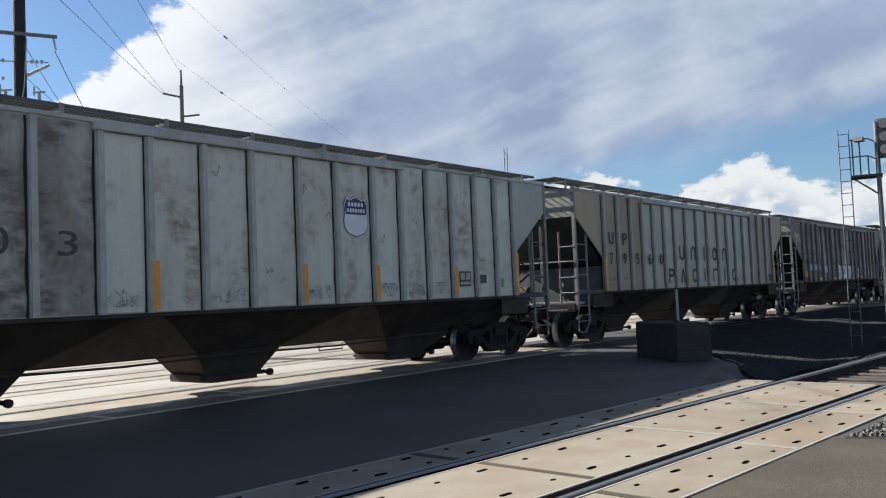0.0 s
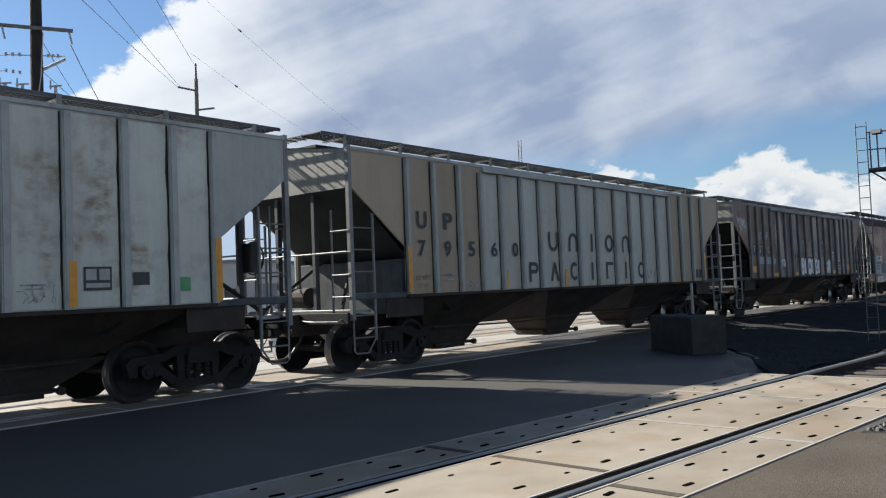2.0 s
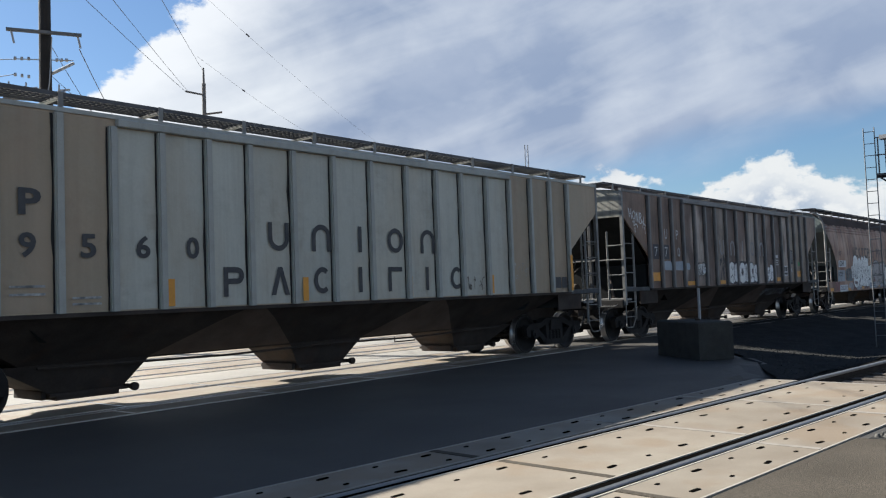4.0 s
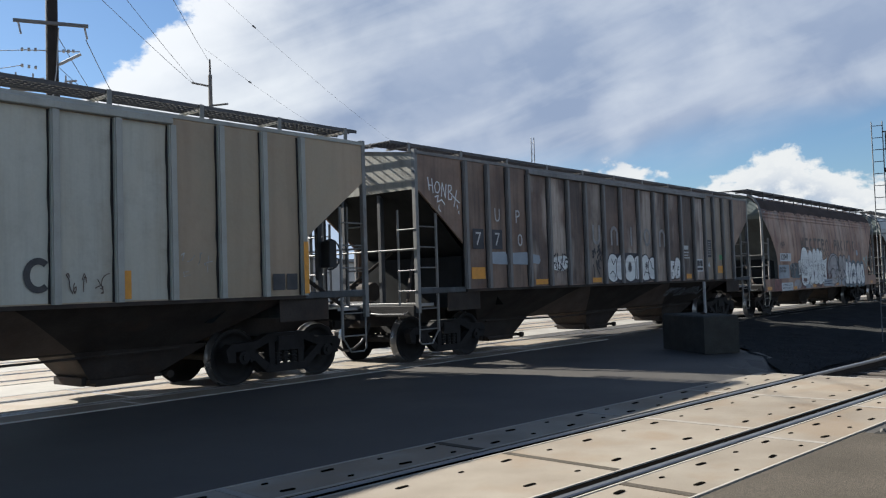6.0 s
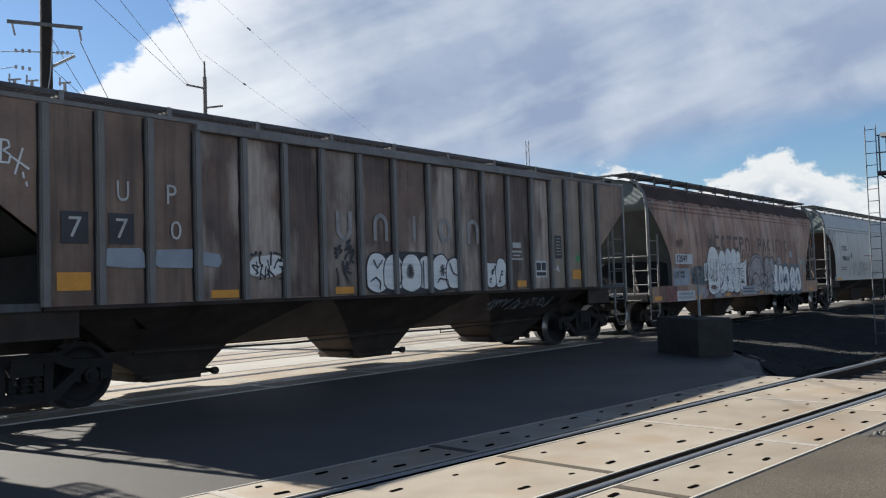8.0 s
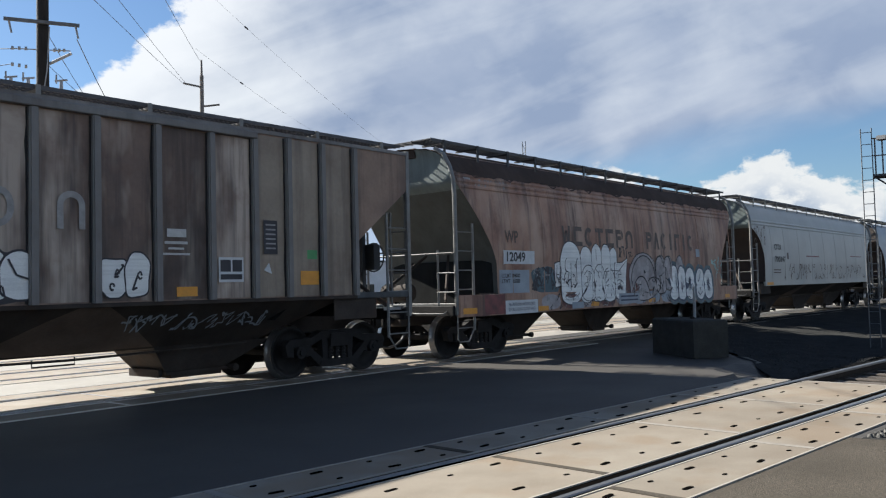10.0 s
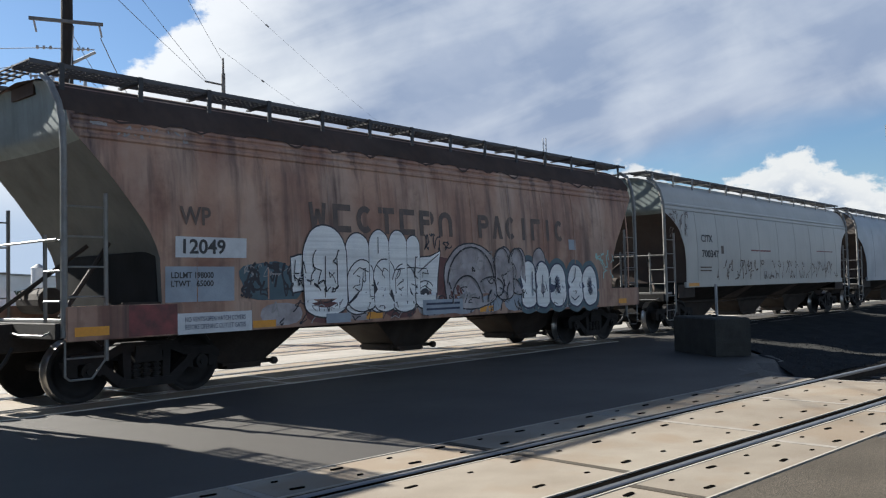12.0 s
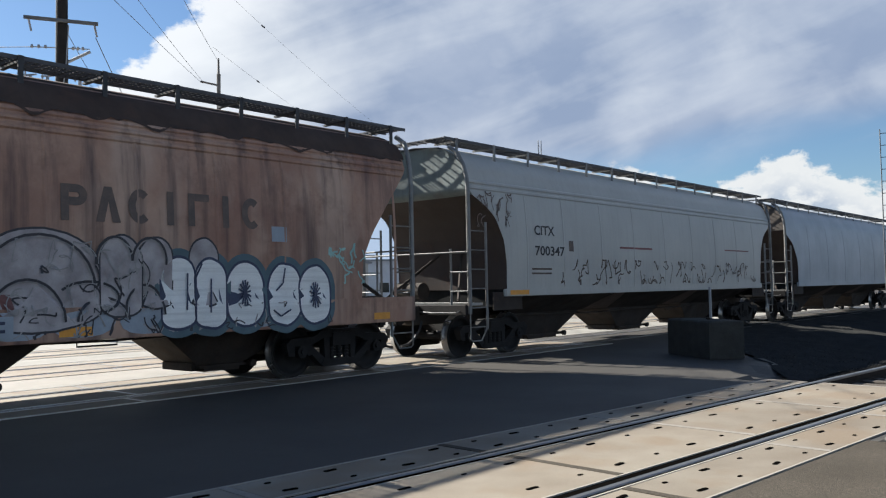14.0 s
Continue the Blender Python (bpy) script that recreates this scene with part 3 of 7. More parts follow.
def pocket_mesh(half, deep):
    """A round-ended near-black cap, coloured as the shade inside a sunken slot."""
    bm = bmesh.new()
    k = half - deep
    ring = [bm.verts.new((math.copysign(k, math.cos(q * math.tau / 12 + 0.26)) + deep * math.cos(q * math.tau / 12 + 0.26), deep * math.sin(q * math.tau / 12 + 0.26), 0.005)) for q in range(12)]
    low = [bm.verts.new((v.co.x, v.co.y, -0.03)) for v in ring]
    bm.faces.new(ring)
    for q in range(12):
        bm.faces.new((ring[q], low[q], low[(q + 1) % 12], ring[(q + 1) % 12]))
    me = bpy.data.meshes.new("lifting_pocket")
    bm.to_mesh(me)
    bm.free()
    me.materials.append(M["hole"])
    return me


POCKETS = (pocket_mesh(0.066, 0.020), pocket_mesh(0.030, 0.015))


def track(label, m, far_face, x0, x1, joints, end, holes=True):
    """A track with concrete crossing panels between and beside its rails. far_face: gauge face of the farther rail."""
    near_face = far_face - 1.435
    tr = thing("railway_track", m, label, "railway track", kind="structure")
    for yc in (far_face + 0.036, near_face - 0.036):
        bm = bmesh.new()
        rail(bm, yc, x0, x1)
        r = part("rail", done(bm), "rail", tr)
        bm = bmesh.new()
        rail_head(bm, yc, x0, x1)
        part("rail_head", done(bm), "railtop", r, "polished steel running surface")
    # shallow strips, painted near-black as the shaded flangeway gaps
    bm = bmesh.new()
    for y0, y1 in ((far_face + 0.08, far_face + 0.115), (near_face - 0.115, near_face - 0.08)):
        box(bm, joints[0], end, y0, y1, -0.1, -0.006)
    for y0, y1 in ((far_face - 0.098, far_face - 0.002), (near_face + 0.002, near_face + 0.098)):
        box(bm, joints[0], end, y0, y1, -0.12, -0.007)
    part("flangeway_filler", done(bm), "hole", tr, "near-black strips standing for the shade in the flangeways")
    rows = (("gauge_panel", near_face + 0.10, far_face - 0.10, 0.0), ("field_panel", far_face + 0.12, far_face + 0.76, 0.0), ("field_panel", near_face - 0.76, near_face - 0.12, -0.36))
    rnd = random.Random(int(far_face * 10))
    for name, y0, y1, off in rows:
        xs = [j + off for j in joints if j + off < end - 0.4] + [end]
        for e0, e1 in ((y0 + 0.001, y0 + 0.022), (y1 - 0.022, y1 - 0.001)):
            bm = bmesh.new()
            box(bm, xs[0], end - 0.01, e0, e1, -0.06, 0.0035)
            part("edge_angle", done(bm), "concrete_edge" if holes else "steel_edge", tr, "worn pale edging of the panels")
        for a, b in zip(xs, xs[1:]):
            bm = bmesh.new()
            chamfered(bm, a + 0.006, b - 0.006, y0, y1, -0.10, 0.0 + rnd.uniform(-0.003, 0.002), 0.012)
            p = part(name, done(bm), "concrete", tr)
            if not holes:
                bm = bmesh.new()
                box(bm, b - 0.05, b - 0.008, y0 + 0.03, y1 - 0.03, -0.02, 0.004)
                part("end_band", done(bm), "steel_edge", p)
            if not holes or b < -12 or a > 15:
                continue
            # patched band across the panel's end
            bm = bmesh.new()
            box(bm, b - 0.09, b - 0.008, y0 + 0.03, y1 - 0.03, -0.02, 0.004)
            part("end_band", done(bm), "worn_asphalt" if abs(b - 5.83) < 0.5 else "joint", p, "patched end of the panel")
            w = b - a
            ys = (y0 + 0.16, y1 - 0.16) if name == "field_panel" else (y0 + 0.26, y1 - 0.26)
            for yy in ys:
                for k, fx in enumerate((0.12, 0.37, 0.63, 0.88)):
                    hx = a + fx * w + rnd.uniform(-0.02, 0.02)
                    shared("lifting_pocket", POCKETS[(k + (yy > ys[0])) % 2], p, pose(hx, yy, 0, 0, 0, rnd.uniform(-8, 8)))
    return tr


def make_ties(parent_label, m, far_face, x0, x1):
    bm = bmesh.new()
    chamfered(bm, -0.11, 0.11, far_face - 0.72 - 1.3, far_face - 0.72 + 1.3, -0.14, 0.0, 0.015)
    me = part("crosstie", done(bm), "tie").data
    bpy.data.objects.remove(bpy.data.objects["crosstie"])
    bed = thing("crossties", m, parent_label, "railway ties", kind="structure")
    x = x0
    rnd = random.Random(3)
    while x < x1:
        shared("crosstie", me, bed, pose(x, rnd.uniform(-0.05, 0.05), -0.15 + rnd.uniform(-0.008, 0.02), 0, 0, rnd.uniform(-1.5, 1.5)))
        x += 0.53


make_ground()
make_ballast()
J = [12.85 - 2.34 * k for k in range(12)][::-1]
track("near railway track set in tan concrete crossing panels", NEAR, 5.2106, -14, 120, J[:-1], 12.85)
make_ties("grey weathered wooden ties in ballast past the crossing", NEAR, 5.2106, 13.1, 34)
D = 12.4
J2 = [-20 + 2.44 * k for k in range(17)]
track("railway track under the train, set in concrete panels", pose(0, 0, 0), D + 0.7175, -30, 200, J2, 19.5, holes=False)
J3 = [-20 + 2.44 * k for k in range(26)]
track("second railway track behind the train, set in concrete panels", pose(0, 0, 0), 17.9, -30, 200, J3, 40, holes=False)
track("third railway track behind the train, set in concrete panels", pose(0, 0, 0), 22.7, -30, 200, J3, 40, holes=False)


def make_apron():
    bm = bmesh.new()
    box(bm, -40, 60, 13.95, 15.65, -0.1, -0.004)
    box(bm, -40, 60, 18.72, 20.45, -0.1, -0.004)
    box(bm, -40, 60, 23.52, 34.0, -0.1, -0.004)
    tagged(part("pavement_apron", done(bm), "apron"), "pale sunlit concrete paving between the far tracks", "pavement", kind="structure")


make_apron()


# ---- the train ----
SPEED = 4.2573
WHEEL_R = 0.457
WHEELSETS, CARS = [], []


def flat_side(u, z, off):
    return (u, -1.572 - off, z)


def curved_width(z):
    return float(np.interp(z, (0.8, 1.5, 2.3, 2.9, 3.4, 3.75, 4.0, 4.2, 4.35, 4.46, 4.5), (1.58, 1.58, 1.60, 1.575, 1.53, 1.47, 1.38, 1.24, 1.02, 0.72, 0.35)))


def curved_side(u, z, off):
    return (u, -curved_width(z) - off, z)


def decal(name, polys, mat, car, side, off=0.006, label=""):
    """Paint or sheet laid on a car's side; polygons in (u, z). Plates, bars and patches become one piece each."""
    if len(polys) > 1 and name in ("stencil_bar", "data_mark", "paint_patch", "data_plate", "emblem_bar"):
        return [decal(name, [p], mat, car, side, off, label) for p in polys]
    bm = bmesh.new()
    for poly in polys:
        vs = [bm.verts.new((u, 0, z)) for u, z in poly]
        bm.faces.new(vs)
    if side is curved_side:
        big = [e for e in bm.edges if e.calc_length() > 0.5]
        if big and len(polys) < 4 and all(len(p) == 4 for p in polys):
            bmesh.ops.subdivide_edges(bm, edges=bm.edges[:], cuts=5, use_grid_fill=True)
    # crossing strokes lie a hair above one another
    lift = 0.00013 if name == "graffiti_scribble" else 0.0
    for k, v in enumerate(list(bm.verts)):
        p = Vector(side(v.co.x, v.co.z, off))
        p.y -= lift * ((k // 4) % 31)
        v.co = p
    bm.normal_update()
    for f in bm.faces:
        if f.normal.y > 0:
            f.normal_flip()
    return part(name, bm, mat, car, label)


def rect(u0, u1, z0, z1):
    return [(u0, z0), (u1, z0), (u1, z1), (u0, z1)]


def arc_band(uc, zc, ru, rz, s, a0, a1, n=14):
    """A curved band of width s along part of an oval, angles in degrees."""
    out = []
    for k in range(n):
        a, b = radians(a0 + (a1 - a0) * k / n), radians(a0 + (a1 - a0) * (k + 1) / n)
        out.append([(uc + ru * math.cos(a), zc + rz * math.sin(a)), (uc + ru * math.cos(b), zc + rz * math.sin(b)),
                    (uc + (ru - s) * math.cos(b), zc + (rz - s) * math.sin(b)), (uc + (ru - s) * math.cos(a), zc + (rz - s) * math.sin(a))])
    return out


def plain_shape(c, a, b, z0, z1, s):
    """One plain letter-sized shape: o ring, c open ring, u channel, n arch, i bar, a chevron, p half-height loop on a stem, g stem with cap, k comb, t cap on a bar, w zigzag."""
    m, zm, hw, hh = (a + b) / 2, (z0 + z1) / 2, (b - a) / 2, (z1 - z0) / 2
    stem = rect(a, a + s, z0, z1)
    if c == "i":
        return [rect(m - s / 2, m + s / 2, z0, z1)]
    if c == "o":
        return arc_band(m, zm, hw, hh, s, 0, 360, 22)
    if c == "c":
        return arc_band(m, zm, hw, hh, s, 48, 312, 18)
    if c == "u":
        return [rect(a, a + s, z0 + hw, z1), rect(b - s, b, z0 + hw, z1)] + arc_band(m, z0 + hw, hw, hw, s, 180, 360)
    if c == "n":
        return [rect(a, a + s, z0, z1 - hw), rect(b - s, b, z0, z1 - hw)] + arc_band(m, z1 - hw, hw, hw, s, 0, 180)
    if c == "a":
        return [[(a, z0), (a + s * 1.1, z0), (m + s * 0.5, z1), (m - s * 0.5, z1)], [(b - s * 1.1, z0), (b, z0), (m + s * 0.5, z1 - 0.001), (m, z1 - s * 1.6)]]
    if c == "p":
        r = (z1 - z0) * 0.29
        return [stem, rect(a + s, b - r, z1 - s, z1), rect(a + s, b - r, z1 - 2 * r, z1 - 2 * r + s)] + arc_band(b - r, z1 - r, r, r, s, -90, 90, 10)
    if c == "g":
        return [stem, rect(a + s, b, z1 - s, z1)]
    if c == "k":
        return [stem, rect(a + s, b, z1 - s, z1), rect(a + s, b, z0, z0 + s)]
    if c == "t":
        return [rect(m - s / 2, m + s / 2, z0, z1 - s), rect(a, b, z1 - s, z1)]
    if c == "w":
        pts = [(a + s / 2, z1), (a + hw * 0.55, z0 + s * 0.3), (m, z1 - s), (b - hw * 0.55, z0 + s * 0.3), (b - s / 2, z1)]
        return stroke_poly(pts, s * 0.75)
    return []


def sign_blocks(u0, u1, z0, z1, kinds, s):
    """A row of plain letter-sized shapes."""
    step = (u1 - u0) / len(kinds)
    out = []
    for k, c in enumerate(kinds):
        out += plain_shape(c, u0 + k * step + step * 0.12, u0 + (k + 1) * step - step * 0.12, z0, z1, s)
    return out


def sign_row(u0, u1, z0, z1, kinds, s, mat, car, side, off, label):
    step = (u1 - u0) / len(kinds)
    for k, c in enumerate(kinds):
        if c != " ":
            decal("sign", sign_blocks(u0 + k * step, u0 + (k + 1) * step, z0, z1, c, s), mat, car, side, off, label)


def lettering(text, u0, u1, z0, z1, mat, car, side, off=0.008, label="", bold=0.0):
    """Words and numbers in the built-in font, fitted to a box on a car's side."""
    cu = bpy.data.curves.new("lettering", "FONT")
    cu.body = text
    cu.resolution_u = 3
    cu.offset = bold
    ob = new("lettering_source", cu)
    bpy.context.view_layer.update()
    me = bpy.data.meshes.new_from_object(ob.evaluated_get(bpy.context.evaluated_depsgraph_get()))
    bpy.data.objects.remove(ob)
    xs, ys = [v.co.x for v in me.vertices], [v.co.y for v in me.vertices]
    x0, x1, y0, y1 = min(xs), max(xs), min(ys), max(ys)
    for v in me.vertices:
        v.co = side(u0 + (v.co.x - x0) / (x1 - x0) * (u1 - u0), z0 + (v.co.y - y0) / (y1 - y0) * (z1 - z0), off)
    # every character is a piece of its own
    src = bmesh.new()
    src.from_mesh(me)
    bpy.data.meshes.remove(me)
    todo = set(src.faces)
    while todo:
        grown, seen = [todo.pop()], []
        while grown:
            f = grown.pop()
            seen.append(f)
            for e in f.edges:
                for g in e.link_faces:
                    if g in todo:
                        todo.remove(g)
                        grown.append(g)
        bm, vmap = bmesh.new(), {}
        for f in sorted(seen, key=lambda f: f.index):
            for v in f.verts:
                if v not in vmap:
                    vmap[v] = bm.verts.new(v.co)
            bm.faces.new([vmap[v] for v in f.verts])
        part("letter", bm, mat, car, label)
    src.free()


def ring_poly(uc, zc, ru, rz, n=18, power=2.6, lean=0.0):
    out = []
    for k in range(n):
        a = k * math.tau / n
        c, s = math.cos(a), math.sin(a)
        du = ru * math.copysign(abs(c) ** (2 / power), c)
        dz = rz * math.copysign(abs(s) ** (2 / power), s)
        out.append((uc + du + lean * dz, zc + dz))
    return out


def stroke_poly(pts, w):
    """Quads along a line of points."""
    out = []
    for (a, b), (c, d) in zip(pts, pts[1:]):
        l = math.hypot(c - a, d - b) or 1
        nx, nz = -(d - b) / l * w / 2, (c - a) / l * w / 2
        out.append([(a - nx, b - nz), (c - nx, d - nz), (c + nx, d + nz), (a + nx, b + nz)])
    return out


def blob_poly(uc, zc, ru, rz, rnd, n=30):
    """A fat rounded letter form: a leaning superellipse with bites and swellings."""
    ph, ph2 = rnd.uniform(0, 6.28), rnd.uniform(0, 6.28)
    am, am2 = rnd.uniform(0.06, 0.16), rnd.uniform(0.03, 0.09)
    lean, pw = rnd.uniform(-0.15, 0.15), rnd.choice((2.2, 2.8, 3.4))
    out = []
    for k in range(n):
        a = k * math.tau / n
        c, s = math.cos(a), math.sin(a)
        g = 1 + am * math.cos(2 * a + ph) + am2 * math.cos(5 * a + ph2)
        out.append((uc + g * ru * math.copysign(abs(c) ** (2 / pw), c) + lean * rz * s, zc + g * rz * math.copysign(abs(s) ** (2 / pw), s)))
    return out


def swell(poly, d):
    uc, zc = sum(p[0] for p in poly) / len(poly), sum(p[1] for p in poly) / len(poly)
    return [(u + d * (u - uc) / math.hypot(u - uc, z - zc), z + d * (z - zc) / math.hypot(u - uc, z - zc)) for u, z in poly]


def fan(poly):
    uc, zc = sum(p[0] for p in poly) / len(poly), sum(p[1] for p in poly) / len(poly)
    mid = [((u + uc) / 2, (z + zc) / 2) for u, z in poly]
    n = len(poly)
    return [[poly[i], poly[(i + 1) % n], mid[(i + 1) % n], mid[i]] for i in range(n)] + [[mid[i], mid[(i + 1) % n], (uc, zc)] for i in range(n)]


def bubble_tag(car, side, u0, u1, z0, z1, count, fill, line, seed, label, fall=0.0, halo=None):
    """Sprayed fat letter forms in a row, overlapping: outline, pale fill, counters and loose inner lines. fall: how far the tops drop along the row."""
    rnd = random.Random(seed)
    step = (u1 - u0) / count
    marks = []
    for k in range(count):
        uc = u0 + (k + 0.5) * step
        top = z1 - fall * k / max(1, count - 1) - rnd.uniform(0, 0.1)
        zc, rz = (z0 + top) / 2, (top - z0) / 2
        form = blob_poly(uc, zc, step * rnd.uniform(0.50, 0.62), rz * 0.93, rnd)
        lift = 0.010 + 0.0024 * (k % 3)
        if halo:
            decal("graffiti_halo", fan(swell(form, 0.12)), halo, car, side, 0.0055 + 0.0004 * k, label)
        decal("graffiti_outline", fan(swell(form, 0.024)), line, car, side, lift, label)
        decal("graffiti_fill", fan(form), fill, car, side, lift + 0.0012, label)
        r = step * 0.10
        for _ in range(rnd.randint(1, 2)):
            cu, cz = uc + rnd.uniform(-0.25, 0.25) * step, zc + rnd.uniform(-0.5, 0.5) * rz
            pts = [(cu + r * rnd.uniform(0.5, 1.1) * math.cos(q * 0.7), cz + r * 1.6 * rnd.uniform(0.6, 1.1) * math.sin(q * 0.7)) for q in range(9)]
            marks += stroke_poly(pts, 0.026)
        marks += stroke_poly(pen_line(rnd, uc, zc, rz * 1.2, (uc - 0.4 * step, uc + 0.4 * step, zc - rz * 0.7, zc + rz * 0.7), 5.0), 0.03)
    tagged(decal("graffiti_scribble", marks, line, car, side, 0.019, label), kind="stuff")


def pen_line(rnd, u, z, length, box_, bend=9.0):
    """A run of points whose direction curls, kept inside (u0, u1, z0, z1)."""
    u0, u1, z0, z1 = box_
    h, k = rnd.uniform(0, math.tau), rnd.uniform(-bend, bend)
    pts, step = [(u, z)], 0.045
    for j in range(int(length / step)):
        if rnd.random() < 0.22:
            k = rnd.uniform(-bend, bend)
        if rnd.random() < 0.08:
            h += rnd.choice((-2.0, 2.0))
        h += k * step
        a, b = pts[-1]
        c, d = a + step * math.cos(h) * 0.9, b + step * math.sin(h) * 1.1
        if not (u0 < c < u1 and z0 < d < z1):
            h += 2.3
            c, d = min(u1, max(u0, c)), min(z1, max(z0, d))
        pts.append((c, d))
    return pts


def scrawl(car, side, u0, u1, z0, z1, n, mat, seed, label, w=0.025, length=0.55):
    """Loose hand-sprayed strokes, set side by side like writing."""
    rnd = random.Random(seed)
    polys = []
    cell = (u1 - u0) / n
    for k in range(n):
        u = u0 + (k + rnd.random()) * cell
        area = (max(u0, u - 1.2 * max(cell, 0.12)), min(u1, u + 1.2 * max(cell, 0.12)), z0, z1)
        polys += stroke_poly(pen_line(rnd, u, rnd.uniform(z0, z1), length * rnd.uniform(0.6, 1.3), area), w * rnd.uniform(0.7, 1.2))
    tagged(decal("graffiti_scribble", polys, mat, car, side, 0.009, label), kind="stuff")


def strokes(car, side, lines, w, mat, label):
    """Hand-sprayed strokes along given lines."""
    polys = [q for pts in lines for q in stroke_poly(pts, w)]
    tagged(decal("graffiti_scribble", polys, mat, car, side, 0.014, label), kind="stuff")


def spider(u, z, ru, rz, n=7):
    """Short strokes that cross in one spot."""
    out = []
    for k in range(n):
        a = math.pi * (k + 0.3) / n
        out.append([(u - ru * math.cos(a), z - rz * math.sin(a)), (u + ru * math.cos(a) * 0.9, z + rz * math.sin(a))])
    return out


def dome_poly(uc, hw, z0, z1, n=26, round_foot=0.5, lean=0.0):
    """A tall rounded letter form: arched top, straight flanks, softly rounded foot."""
    out = []
    rt, rb = min(hw * 1.15, (z1 - z0) * 0.5), hw * round_foot
    for k in range(n // 2 + 1):
        a = math.pi * k / (n // 2)
        out.append((uc + hw * math.cos(a), z1 - rt + rt * math.sin(a)))
    for k in range(n // 2 + 1):
        a = math.pi + math.pi * k / (n // 2)
        out.append((uc + hw * 0.97 * math.cos(a), z0 + rb + rb * math.sin(a)))
    return [(u + lean * (z - z0) + 0.05 * hw * noise.noise(Vector((uc * 7, z * 5, 1.0))), z + 0.02 * noise.noise(Vector((u * 6, uc, 4.0)))) for u, z in out]


def dome_tag(car, side, forms, fill, line, label, edge=0.03, halo=None, first=0):
    """Sprayed forms one beside another; each has its outline and its fill."""
    for k, form in enumerate(forms):
        lift = 0.010 + 0.0024 * ((k + first) % 3)
        if halo:
            decal("graffiti_halo", fan(swell(form, 0.14)), halo, car, side, 0.0055 + 0.0004 * k, label)
        decal("graffiti_outline", fan(swell(form, edge)), line, car, side, lift, label)
        decal("graffiti_fill", fan(form), fill, car, side, lift + 0.0012, label)


# shared pieces
def mesh_only(name, bm, mat):
    me = bpy.data.meshes.new(name)
    bm.normal_update()
    bm.to_mesh(me)
    bm.free()
    me.materials.append(M[mat])
    return me


def make_wheel_meshes():
    bm = bmesh.new()
    tube(bm, (0, -0.95, 0), (0, 0.95, 0), 0.075, 12)
    axle = mesh_only("axle", done(bm), "truck")
    bm = bmesh.new()
    prof = [(0.0, -0.075), (0.10, -0.075), (0.13, -0.05), (0.30, 0.0), (0.37, -0.03), (0.38, -0.066), (0.425, -0.07), (0.452, -0.066)]
    lathe(bm, prof, 0)
    lathe(bm, [(0.485, 0.07), (0.40, 0.074), (0.37, 0.03), (0.13, 0.05), (0.0, 0.06)], 0)
    disc = mesh_only("wheel", done(bm), "wheel")
    bm = bmesh.new()
    lathe(bm, [(0.452, -0.066), (0.457, -0.055), (0.462, 0.03), (0.485, 0.045), (0.485, 0.07)], 0)
    tread = mesh_only("tread", done(bm), "tread")
    for me in (disc, tread):
        for f in me.polygons:
            f.use_smooth = True
    return axle, disc, tread


